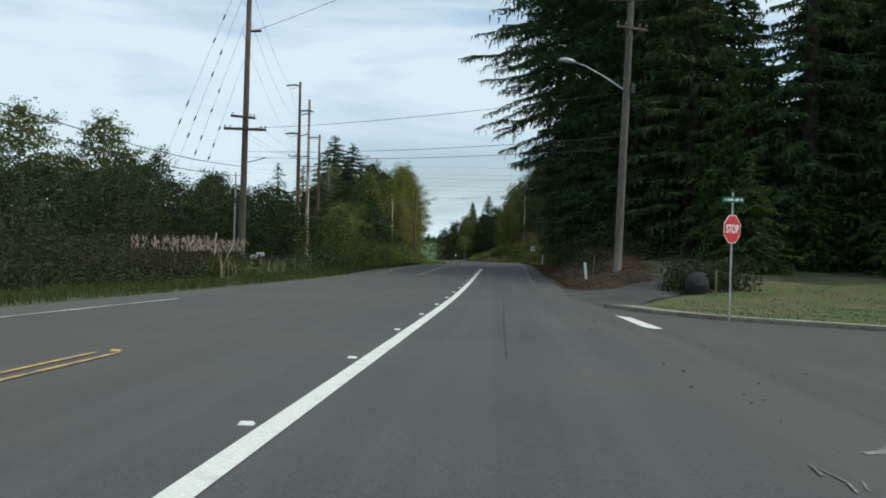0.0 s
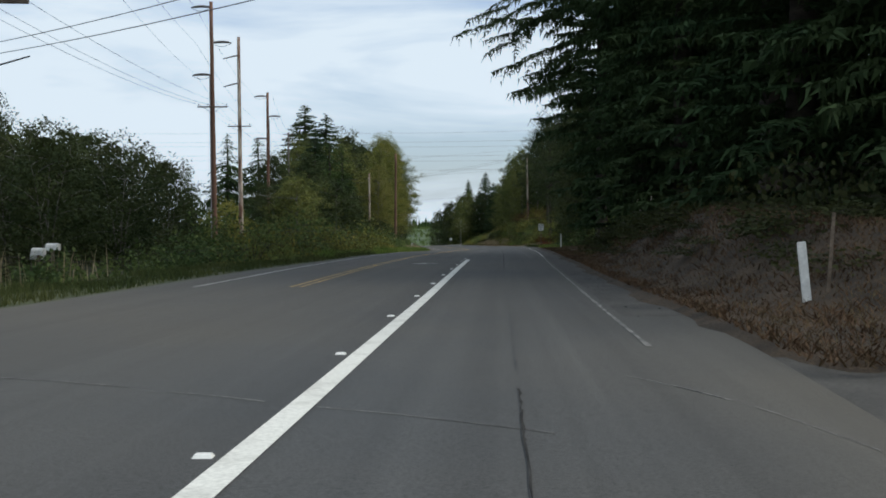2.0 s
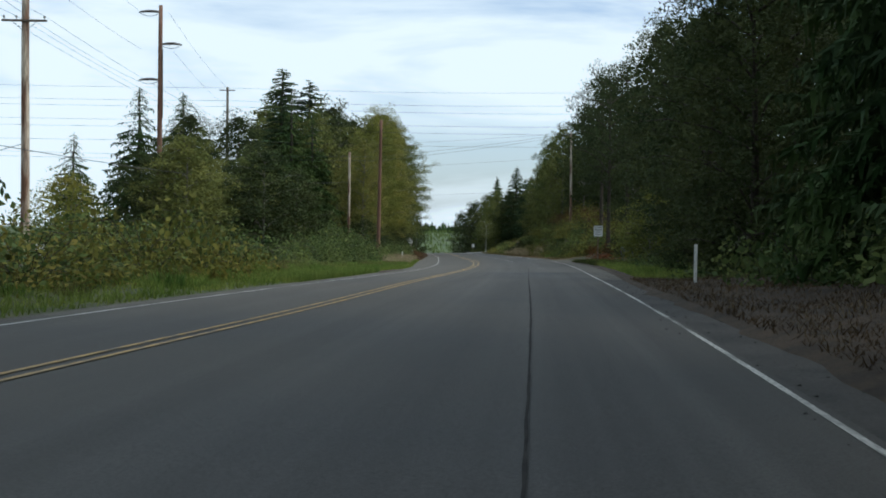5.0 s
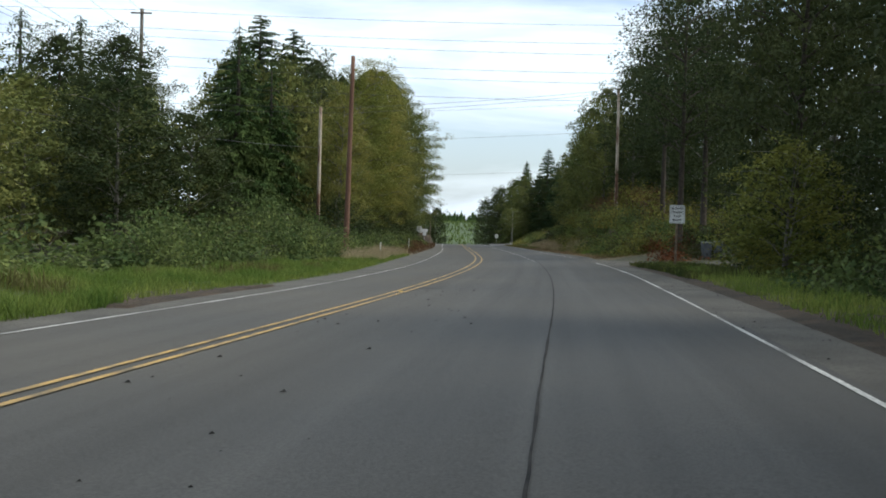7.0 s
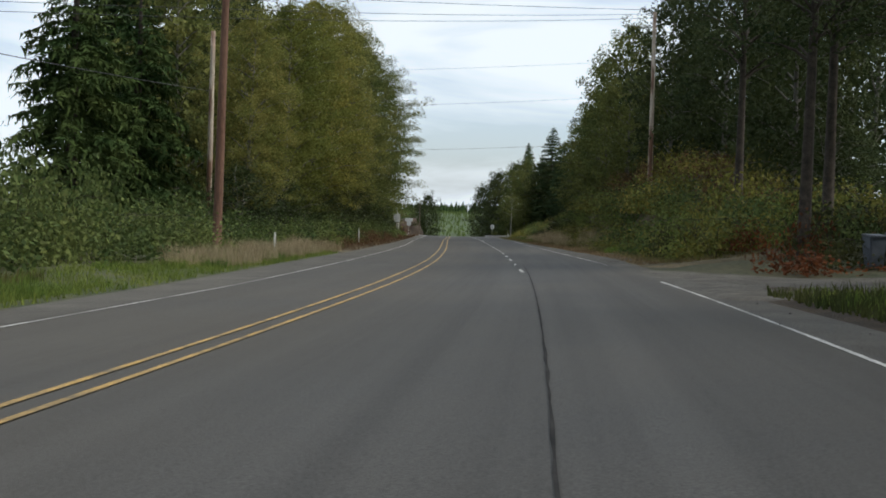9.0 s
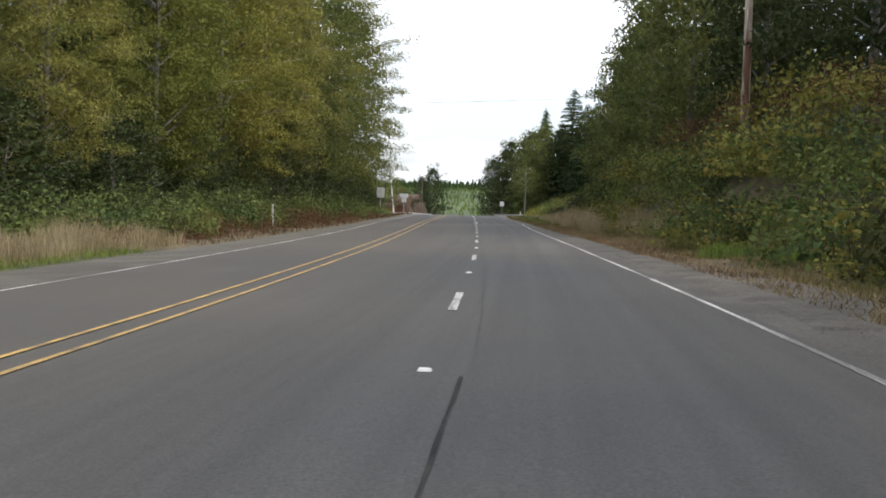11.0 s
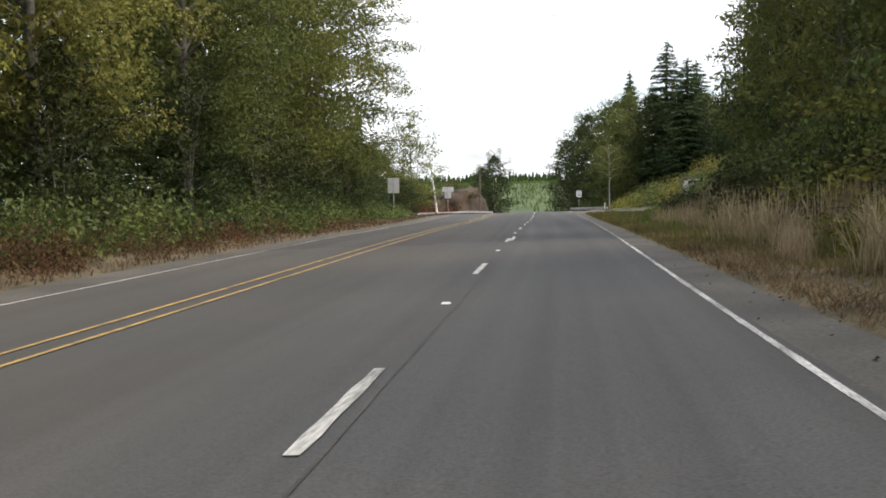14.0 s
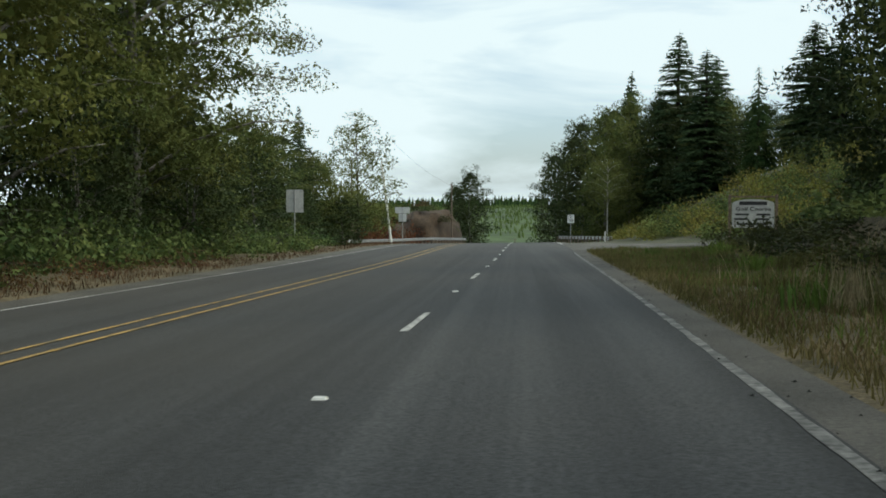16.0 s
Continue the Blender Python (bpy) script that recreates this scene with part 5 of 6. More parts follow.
def tussock_mesh(seed, h, n, spread, width, mat):
    """A clump of arching grass blades, each in three bends."""
    g = np.random.default_rng(seed)
    az, lean = g.uniform(0, 6.283, n), g.uniform(0.05, 0.75, n) ** 1.3
    L = h * (0.55 + 0.5 * g.random(n))
    base = np.stack([np.cos(az * 3), np.sin(az * 3), 0 * az], 1) * (spread * g.random(n) ** 0.6)[:, None]
    out = np.stack([np.cos(az), np.sin(az), 0 * az], 1)
    acr = np.stack([-np.sin(az), np.cos(az), 0 * az], 1) * (width * (0.6 + 0.8 * g.random(n)))[:, None]
    p = [base + out * (lean * L * t ** 1.8)[:, None] + np.array([0, 0, 1.0]) * (L * (t - 0.35 * lean * t * t))[:, None] for t in (0.0, 0.4, 0.75, 1.0)]
    quads = [np.stack([p[k] - acr * a, p[k] + acr * a, p[k + 1] + acr * b, p[k + 1] - acr * b], 1) for k, a, b in ((0, 0.8, 1.0), (1, 1.0, 0.8), (2, 0.8, 0.1))]
    return quad_mesh("blades", np.concatenate(quads), mat)


TUSSOCKS = {
    "straw_tussock": ([tussock_mesh(s, 1.3, 100, 0.42, 0.008, DRY_GRASS) for s in (80, 81)], "tall straw-coloured dry grass tussock"),
    "grass_tussock": ([tussock_mesh(s, 0.55, 110, 0.45, 0.01, GRASS) for s in (82, 83)], "long green grass tussock on the verge"),
    "meadow_tussock": ([tussock_mesh(s, 0.65, 110, 0.45, 0.009, MEADOW) for s in (84, 85)], "yellowing grass tussock on the verge"),
}


def tussocks(kind, n, x_of, y0, y1, k0, k1):
    for _ in range(n):
        y = float(pick.uniform(y0, y1))
        x = float(x_of(y, pick.random()))
        k = float(pick.uniform(k0, k1))
        ob = new("grass_tussock", TUSSOCKS[kind][0][int(pick.integers(2))])
        ob.matrix_world = pose(x, y, gz(x, y) - 0.02, 0, 0, float(pick.random() * 360)) @ Matrix.Diagonal((k * 1.2, k * 1.2, k, 1))
        tagged(ob, TUSSOCKS[kind][1], "grass", kind.replace("_", " ") + "s")


tussocks("straw_tussock", 46, lambda y, r: right_x(y) + 1.5 + 3.2 * r, 260, 318, 0.6, 1.15)
tussocks("straw_tussock", 18, lambda y, r: left_x(y) - 1.2 - 2.2 * r, 226, 256, 0.5, 0.9)
tussocks("meadow_tussock", 50, lambda y, r: right_x(y) + 1.8 + 3.6 * r, 226, 352, 0.45, 1.0)
tussocks("grass_tussock", 58, lambda y, r: right_x(y) + 1.7 + 3.4 * r, 236, 350, 0.5, 1.1)
tussocks("grass_tussock", 58, lambda y, r: left_x(y) - 0.8 - 3.0 * r, 100, 236, 0.6, 1.2)
tussocks("meadow_tussock", 34, lambda y, r: left_x(y) - 1.4 - 3.0 * r, 120, 240, 0.6, 1.2)
tussocks("grass_tussock", 30, lambda y, r: right_x(y) + 1.2 + 2.6 * r, 146, 207, 0.4, 0.9)

# taller alders behind the brambles, beside the open stretch
for x, y, H, r in [(-17.7, 218, 15.5, 5.0), (-23.5, 222, 16, 5.2), (-15.2, 213, 11.5, 4.2)]:
    plant("maple", x, y, H, r, 0)


# ---- far wood on the hill ----
def cones(name, places, mat, label):
    """Many distant conifers as small tapered three-tier crowns, joined."""
    g = np.random.default_rng(40)
    tri = []
    for x, y, h in places:
        z, n = gz(x, y) - 0.5, 5
        for tier in range(3):
            r, z0, z1 = h * (0.19 - 0.045 * tier) * (0.8 + 0.4 * g.random()), z + h * (0.06 + 0.27 * tier), z + h * (0.55 + 0.225 * tier)
            a0 = g.random() * 6.28
            ring = [(x + r * math.cos(a0 + 6.283 * k / n), y + r * math.sin(a0 + 6.283 * k / n), z0 + (g.random() - 0.5) * h * 0.06) for k in range(n)]
            for k in range(n):
                tri += [ring[k], ring[(k + 1) % n], (x, y, z1)]
    return tagged(new(name, quad_mesh(name, tri, mat, 3)), label, "woodland", kind="stuff")


fw = np.random.default_rng(41)
cones("far_wood", [(fw.uniform(-420, 260), fw.uniform(1330, 1650), fw.uniform(8, 14)) for _ in range(1500)], CEDAR, "distant conifer wood along the skyline")
cones("young_plantation", [(fw.uniform(-330, 160), fw.uniform(760, 1330), fw.uniform(1.8, 3.8)) for _ in range(6500)], YOUNG_FIR, "young replanted conifers on the far hillside")


# ---- overhead poles and wires ----
def insulator(parent, x, y, z, h=0.22):
    bm = rod((x, y, z), (x, y, z + h * 0.55), 0.02, 0.02, 6)
    rod((x, y, z + h * 0.5), (x, y, z + h * 0.8), 0.075, 0.06, 8, bm)
    rod((x, y, z + h * 0.8), (x, y, z + h), 0.045, 0.03, 8, bm)
    part("insulator", bm, PORCELAIN, parent)


def crossarm(parent, z, length, turn=0.0, pins=(-0.9, -0.45, 0.9), brace=True, mat=None, y=-0.2, roll=0.0, thick=0.12):
    m = pose(0, 0, z, 0, roll, turn)
    arm = part("crossarm", box(length, thick * 0.92, thick, pose(0, y, 0), 0.012), mat or ARM_WOOD, parent, m=m)
    if brace:
        for s in (-1, 1):
            part("brace", rod((s * length * 0.28, y - 0.02, -0.05), (0, y + 0.04, -0.62), 0.016, 0.016, 5), DARK_STEEL, arm)
    for px in pins:
        insulator(arm, px * length / 2, y, 0.06)
    return arm


def line_post(parent, z, side_x, length=1.7, turn=0.0):
    """A long horizontal insulator that holds a wire off the pole: a bulging sheath with a loop of jumper wire."""
    v, f = tube_rings([(side_x * length * t, 0, 0.10 * math.sin(math.pi * t)) for t in (0, 0.15, 0.35, 0.6, 0.85, 1)], [0.05, 0.1, 0.12, 0.12, 0.09, 0.03], 8)
    post = part_mesh("line_post_insulator", mesh_of("line_post_insulator", v, f, PORCELAIN, True), parent, m=pose(0, 0, z, 0, 0, turn))
    v, f = tube_rings([(side_x * length * t, -0.05, -0.03 - 0.32 * math.sin(math.pi * t)) for t in np.linspace(0.1, 1, 7)], [0.022] * 7, 4)
    part_mesh("jumper", mesh_of("jumper", v, f, CABLE, True), post)


def pole_shaft(parent, height, r0, r1, mat, bury=0.6):
    n = 9
    g = np.random.default_rng(int(height * 100))
    pts = [((g.random() - 0.5) * 0.02, (g.random() - 0.5) * 0.02, -bury + (height + bury) * k / n) for k in range(n + 1)]
    v, f = tube_rings(pts, [r0 + (r1 - r0) * k / n for k in range(n + 1)], 12)
    part_mesh("shaft", mesh_of("shaft", v, f, mat, True), parent)


def utility_pole(x, y, z_top, r0, r1, mat, label, lean=(0, 0), z_base=None):
    zb = gz(x, y) if z_base is None else z_base
    t = thing("utility_pole", x, y, zb, 0, label, "utility pole", "overhead line poles", lean=lean)
    pole_shaft(t, z_top - zb, r0, r1, mat)
    return t, (lambda z: z - zb)


def wire(p, q, sag=0.6, r=0.016, label="thin black overhead wire", name="overhead_wire"):
    p, q = Vector(p), Vector(q)
    pts = [p.lerp(q, t) - Vector((0, 0, 4 * sag * t * (1 - t))) for t in np.linspace(0, 1, 15)]
    v, f = tube_rings(pts, [r] * 15, 4)
    me = mesh_of(name, v, f, CABLE, True)
    return tagged(new(name, me), label, "wire", "overhead wires")


# first pole on the left, with its stub, crossarms and insulated guys
p1, h1 = utility_pole(-14.7, 85.5, 21.0, 0.27, 0.17, POLE, "tall weathered wooden utility pole with two crossarms", lean=(0, 0.4))
crossarm(p1, h1(8.35), 3.1, 4, (-0.95, -0.7, 0.75, 0.95), False, thick=0.2)
crossarm(p1, h1(9.25), 2.6, -38, (-0.9, 0.6, 0.9), False, y=-0.24, roll=6, thick=0.19)
for z in (15.6, 18.2):
    part("standoff", rod((0.1, 0, h1(z)), (0.95, 0, h1(z) + 0.05), 0.09, 0.11, 8), POLE_RED, p1, "rust-brown standoff insulator")
part("bracket_lamp_arm", rod((0.2, -0.1, h1(5.9)), (1.6, -0.1, h1(6.3)), 0.035, 0.03, 6), DARK_STEEL, p1)
stub = thing("riser_pole", -15.15, 85.0, gz(-15.15, 85.0), 0, "thin grey riser pole with a dark cable box", "pole")
pole_shaft(stub, 7.4, 0.07, 0.06, STEEL)
part("cable_box", box(0.32, 0.3, 0.42, pose(0.12, -0.12, 5.3), 0.06), DARK_STEEL, stub)
for k, (zt, ax, ay) in enumerate([(20.5, -21.5, 77), (18.6, -20.6, 78), (16.2, -19.8, 79), (13.5, -18.8, 80)]):
    a, b = Vector((-14.8, 85.4, zt)), Vector((ax, ay, gz(ax, ay)))
    guy = thing("guy_wire", a.x, a.y, a.z, 0, "steel guy wire with black insulator sections", "guy wire", "pole guys")
    v, f = tube_rings([(0, 0, 0), (b - a) / 2, b - a], [0.012] * 3, 4)
    part_mesh("strand", mesh_of("strand", v, f, CABLE), guy)
    for t in (0.18 + 0.05 * k, 0.26 + 0.05 * k, 0.47, 0.53):
        part("strain_insulator", rod((b - a) * t, (b - a) * (t + 0.016), 0.055, 0.055, 8), BLACK_PAINT, guy)

p2, h2 = utility_pole(-18.1, 146.5, 19.7, 0.25, 0.16, POLE_RED, "tall red-brown utility pole with crossarm and cable riser", lean=(0, -0.3))
crossarm(p2, h2(10.25), 2.7, 4, (-0.9, -0.3, 0.92))
for z, sd in ((19.2, -1), (16.0, 1), (13.1, -1)):
    line_post(p2, h2(z), sd, 1.8)
part("cable_riser", rod((-0.27, -0.12, 0.2), (-0.2, -0.1, h2(13)), 0.05, 0.05, 8), STEEL, p2, "grey conduit up the pole")
p3, h3 = utility_pole(-19.4, 168.0, 19.9, 0.26, 0.17, POLE_FLAKY, "tall pale flaking utility pole with crossarm", lean=(0, -0.2))
crossarm(p3, h3(10.2), 2.5, 4, (-0.9, -0.35, 0.88))
for z, sd in ((17.9, -1), (14.9, -1)):
    v, f = tube_rings([(-0.1, 0, h3(z)), (-0.5, -0.3, h3(z) - 0.12), (-1.5, -1.0, h3(z) - 0.5)], [0.06, 0.09, 0.05], 7)
    part_mesh("strain_insulator", mesh_of("strain_insulator", v, f, PORCELAIN, True), p3)
p4, h4 = utility_pole(-21.7, 204.0, 17.8, 0.25, 0.17, POLE_RED, "red-brown utility pole with three line-post insulators")
for z, sd in ((17.2, -1), (14.4, 1), (11.3, -1)):
    line_post(p4, h4(z), sd, 1.9)
part("cable_riser", rod((0.27, -0.1, h4(8)), (0.22, -0.1, h4(14)), 0.04, 0.04, 6), DARK_STEEL, p4)
p5, h5 = utility_pole(-23.5, 240, 14.9, 0.2, 0.14, POLE_GREY, "grey utility pole in the trees carrying cross-road wires")
crossarm(p5, h5(14.5), 1.8, 0, (), False)
p6, h6 = utility_pole(-5.2, 237.4, 11.0, 0.24, 0.16, POLE_RED, "red-brown utility pole beside the verge", lean=(0, 0.6))
ps, hs = utility_pole(-10.7, 256.5, 8.4, 0.2, 0.15, POLE_FLAKY, "old flaking pole stump beside the trees")
p7, h7 = utility_pole(19.7, 268.0, 12.3, 0.2, 0.13, POLE_FLAKY, "pale flaking utility pole on the wooded bank", lean=(0, -0.7))
pf, hf = utility_pole(-13.8, 478, -2.6, 0.14, 0.1, POLE, "thin wooden pole beside the cut bank")
for x, y, zt in ((-19.5, 430, -0.5), (21.0, 436, 1.2), (-9.5, 560, -14.0)):
    utility_pole(x, y, zt, 0.13, 0.09, POLE, "thin distant wooden utility pole")
pl = thing("leaning_pole", -13.7, 424, gz(-13.7, 424), 0, "bleached white pole leaning beside the side road", "pole", lean=(0, -7.0))
pole_shaft(pl, 9.8, 0.15, 0.09, WHITE_POST)

# street lamp pole on the right bank
pr, hr = utility_pole(8.9, 58.0, 14.6, 0.21, 0.16, POLE_GREY, "grey wooden pole with street lamp and crossarms", lean=(0, 1.2), z_base=-0.62)
crossarm(pr, hr(11.6), 1.9, 28, (-0.9, -0.4, 0.5, 0.92))
crossarm(pr, hr(13.0), 2.2, -20, (-0.9, 0.9))
v, f = tube_rings([(-0.15, 0, hr(8.55)), (-1.2, -0.1, hr(9.15)), (-2.1, -0.1, hr(9.6)), (-2.7, -0.1, hr(9.78))], [0.04, 0.036, 0.032, 0.03], 8)
lamp_arm = part_mesh("lamp_arm", mesh_of("lamp_arm", v, f, STEEL, True), pr)
v, f = tube_rings([(-2.62, -0.1, hr(9.77)), (-2.8, -0.1, hr(9.82)), (-3.15, -0.1, hr(9.87)), (-3.4, -0.1, hr(9.86)), (-3.48, -0.1, hr(9.85))], [0.05, 0.11, 0.14, 0.09, 0.02], 10)
part_mesh("lamp_head", mesh_of("lamp_head", v, f, STEEL, True), lamp_arm, "grey cobra-head street lamp")
part("junction_box", box(0.22, 0.2, 0.5, pose(0.3, -0.1, hr(8.6)), 0.03), DARK_STEEL, pr)

# wires
for za, zb, s in ((6.3, 5.6, 0.3), (6.7, 6.2, 0.3), (8.4, 8.4, 0.3)):
    wire((-14.7, 85.3, za), (8.9, 58, zb), s, 0.014)
wire((-13.8, 85.3, 15.7), (12, 40, 17), 0.5)
wire((-13.8, 85.3, 18.2), (12, 38, 20), 0.5, 0.012)
for za, zb in ((5.6, 6.6), (4.9, 5.9)):
    wire((-14.7, 85.3, za), (-17, 18, zb), 0.9, 0.022, "thick sagging telephone cable")
for z1, z2 in ((19.2, 20.5), (16.0, 18.0), (13.1, 15.5)):
    wire((-19.6, 146.5, z1), (-15.0, 85.5, z2), 0.8, 0.012)
    wire((-19.6, 146.5, z1), (-23.4, 204, z1 - 2.0), 0.8, 0.012)
for dx in (-1.2, -0.4, 1.2):
    wire((-18.1 + dx, 146.3, 10.45), (-14.7 + dx, 85.3, 8.6), 0.5, 0.011)
    wire((-18.1 + dx, 146.3, 10.45), (-19.4 + dx, 167.8, 10.4), 0.1, 0.011)
    wire((-19.4 + dx, 167.8, 10.4), (-22.5 + dx, 236, 9.8), 0.5, 0.011)
for z1, z2 in ((17.2, 14.7), (14.4, 12.5), (11.3, 10.5)):
    wire((-21.0, 204, z1), (-23.5, 240, z2), 0.4, 0.012)
wire((-20.0, 140, 3.4), (-10.7, 256, 4.4), 1.2, 0.02, "thick sagging telephone cable")
wire((-75, 232, 3.0), (-19.4, 168.0, 3.4), 1.2, 0.018)
for z1, z2 in ((14.8, 16.9), (13.3, 15.2), (12.6, 14.0), (11.0, 12.4), (10.2, 11.4), (8.6, 9.9)):
    wire((-95, 232, z1 + 0.6), (-23.5, 240, z1), 0.5, 0.013)
    wire((-23.5, 240, z1), (48, 250, z2), 0.7, 0.013)
wire((-80, 226, 6.6), (-5.2, 237.3, 6.3), 0.5, 0.014)
wire((-5.2, 237.3, 6.3), (19.7, 268, 11.9), 0.2, 0.014)
wire((-80, 226, 7.2), (-5.2, 237.3, 6.75), 0.5, 0.014)
wire((-5.2, 237.3, 6.75), (19.7, 268, 12.2), 0.2, 0.014)
wire((19.7, 268, 12.1), (70, 420, 24), 0.6, 0.014)
for z1, z2 in ((15.2, 17.6), (10.5, 12.8), (4.6, 6.4)):
    wire((-14, 334, z1 - 0.6), (34, 340, z2 + 1.0), 0.3, 0.014)
for z1 in (13.0, 10.5):
    wire((60, 330, z1 + 10), (21.0, 436, z1 - 9), 0.8, 0.013)
wire((-13.7, 424.6, 1.2), (-13.8, 478, -2.9), 0.6, 0.012)


# ---- signs ----
def lettering(text, size, mat, parent, m, width=None):
    cu = bpy.data.curves.new("letters", 'FONT')
    cu.body, cu.size, cu.align_x, cu.align_y = text, size, 'CENTER', 'CENTER'
    cu.offset, cu.extrude = size * 0.022, 0.002
    tmp = new("tmp", cu)
    bpy.context.view_layer.update()
    me = bpy.data.meshes.new_from_object(tmp.evaluated_get(bpy.context.evaluated_depsgraph_get()))
    if width:
        span = max(v.co.x for v in me.vertices) - min(v.co.x for v in me.vertices)
        me.transform(Matrix.Diagonal((width / span, 1, 1, 1)))
    bpy.data.objects.remove(tmp)
    bpy.data.curves.remove(cu)
    me.materials.clear()
    me.materials.append(mat)
    return part_mesh("lettering", me, parent, m=m @ pose(0, 0, 0, 90))


def plate(w, h, corner=0.04, thick=0.006, sides=None):
    """A sign blank in the xz plane, its face towards -y; sides=8 for an octagon."""
    bm = bmesh.new()
    if sides:
        R = w / 2 / math.cos(math.pi / sides)
        ring = [(R * math.cos(2 * math.pi * (k + 0.5) / sides), R * math.sin(2 * math.pi * (k + 0.5) / sides)) for k in range(sides)]
    else:
        ring = []
        for cx, cz, a0 in ((w / 2 - corner, h / 2 - corner, 0), (-w / 2 + corner, h / 2 - corner, 90), (-w / 2 + corner, -h / 2 + corner, 180), (w / 2 - corner, -h / 2 + corner, 270)):
            ring += [(cx + corner * math.cos(radians(a0 + a)), cz + corner * math.sin(radians(a0 + a))) for a in (0, 30, 60, 90)]
    face = bm.faces.new([bm.verts.new((x, 0, z)) for x, z in ring])
    ext = bmesh.ops.extrude_face_region(bm, geom=[face])
    bmesh.ops.translate(bm, verts=[v for v in ext["geom"] if isinstance(v, bmesh.types.BMVert)], vec=(0, thick, 0))
    bmesh.ops.recalc_face_normals(bm, faces=bm.faces)
    return bm


def round_post(parent, h, r=0.035, mat=STEEL, y=0.045):
    part("post", rod((0, y, -0.4), (0, y, h), r, r, 10), mat, parent)


# stop sign with street-name blade
sx, sy = 9.25, 36.95
stop = thing("stop_sign", sx, sy, -1.28, 0, "red octagonal stop sign on a steel post by the lawn", "stop sign")
round_post(stop, 3.95, 0.032)
face = pose(0, 0, 2.78, 0, 0, 41)
back = part("border", plate(0.9, 0.9, sides=8), WHITE_SIGN, stop, "white octagon rim", m=face)
part("panel", plate(0.85, 0.85, thick=0.004, sides=8), RED_SIGN, back, m=pose(0, -0.005, 0))
lettering("STOP", 0.37, WHITE_SIGN, back, pose(0, -0.01, 0), 0.66)
blade = part("street_blade", plate(0.72, 0.18, 0.02), GREEN_SIGN, stop, "small green street-name blade", m=pose(0, -0.04, 3.72, 0, 0, 6))
for bx, bw in ((-0.26, 0.04), (-0.1, 0.2), (0.12, 0.14), (0.27, 0.07)):
    part("legend_bar", box(bw, 0.004, 0.07, pose(bx, -0.008, 0)), WHITE_SIGN, blade)

# lane-discipline sign
slow = thing("road_sign", 16.2, 200.2, gz(16.2, 200.2), -3, "white rectangular traffic sign on a wooden post", "road sign")
zc = -1.27 - gz(16.2, 200.2)
part("post", box(0.1, 0.1, zc + 0.9, pose(0, 0.07, (zc + 0.9) / 2 - 0.45), 0.008), WOOD_POST, slow)
pn = part("panel", plate(0.74, 0.9, 0.05), WHITE_SIGN, slow, m=pose(0, 0, zc))
part("border", box(0.66, 0.003, 0.012, pose(0, -0.004, 0.415)), BLACK_PAINT, pn)
part("border", box(0.66, 0.003, 0.012, pose(0, -0.004, -0.415)), BLACK_PAINT, pn)
for sgn in (-1, 1):
    part("border", box(0.012, 0.003, 0.82, pose(sgn * 0.335, -0.004, 0)), BLACK_PAINT, pn)
for k, text in enumerate(("SLOWER", "TRAFFIC", "KEEP", "RIGHT")):
    lettering(text, 0.17, BLACK_PAINT, pn, pose(0, -0.006, 0.28 - 0.19 * k), (0.58, 0.6, 0.36, 0.46)[k])

# speed limit sign beyond the side road
lim = thing("speed_limit_sign", 6.0, 411, gz(6.0, 411), 0, "white speed limit sign on a steel post", "road sign")
zc = -6.9 - gz(6.0, 411)
round_post(lim, zc + 0.3, 0.03)
pn = part("panel", plate(0.63, 0.78, 0.04), WHITE_SIGN, lim, m=pose(0, 0, zc))
lettering("SPEED", 0.13, BLACK_PAINT, pn, pose(0, -0.006, 0.27), 0.42)
lettering("LIMIT", 0.13, BLACK_PAINT, pn, pose(0, -0.006, 0.12), 0.36)
lettering("50", 0.36, BLACK_PAINT, pn, pose(0, -0.006, -0.15), 0.42)

# sign backs facing the other way
sb = thing("road_sign", -8.5, 363, gz(-8.5, 363), 2, "bare grey back of a large traffic sign", "road sign")
zc = -5.1 - gz(-8.5, 363)
round_post(sb, zc + 0.6, 0.035, y=-0.04)
part("panel", plate(0.98, 1.28, 0.05), SIGN_BACK, sb, m=pose(0, 0.01, zc))
st = thing("road_sign", -11.1, 415.3, gz(-11.1, 415.3), 2, "grey back of a two-panel route sign", "road sign")
zc = -6.25 - gz(-11.1, 415.3)
round_post(st, zc + 0.4, 0.035, y=-0.04)
part("panel", plate(1.5, 0.62, 0.04), SIGN_BACK, st, m=pose(0, 0.01, zc + 0.1))
part("panel", plate(0.8, 0.8, 0.04), SIGN_BACK, st, m=pose(0, 0.012, zc - 0.65))

# wooden course sign on the bank
gx, gy = 17.05, 366
gs = thing("course_sign", gx, gy, gz(gx, gy), -4, "white painted wooden sign in a timber frame", "sign board")
zc = -5.75 - gz(gx, gy)
for s in (-1, 1):
    part("frame_post", box(0.16, 0.16, zc + 1.5, pose(s * 1.27, 0.05, (zc + 1.5) / 2 - 0.45), 0.015), WOOD_POST, gs)
bm = bmesh.new()
ring = [(-1.15, -0.82), (1.15, -0.82), (1.15, 0.52)] + [(1.15 * math.cos(a), 0.52 + 0.26 * math.sin(a)) for a in np.linspace(0.25, math.pi - 0.25, 9)] + [(-1.15, 0.52)]
fc = bm.faces.new([bm.verts.new((x, 0, z)) for x, z in ring])
ext = bmesh.ops.extrude_face_region(bm, geom=[fc])
bmesh.ops.translate(bm, verts=[v for v in ext["geom"] if isinstance(v, bmesh.types.BMVert)], vec=(0, 0.05, 0))
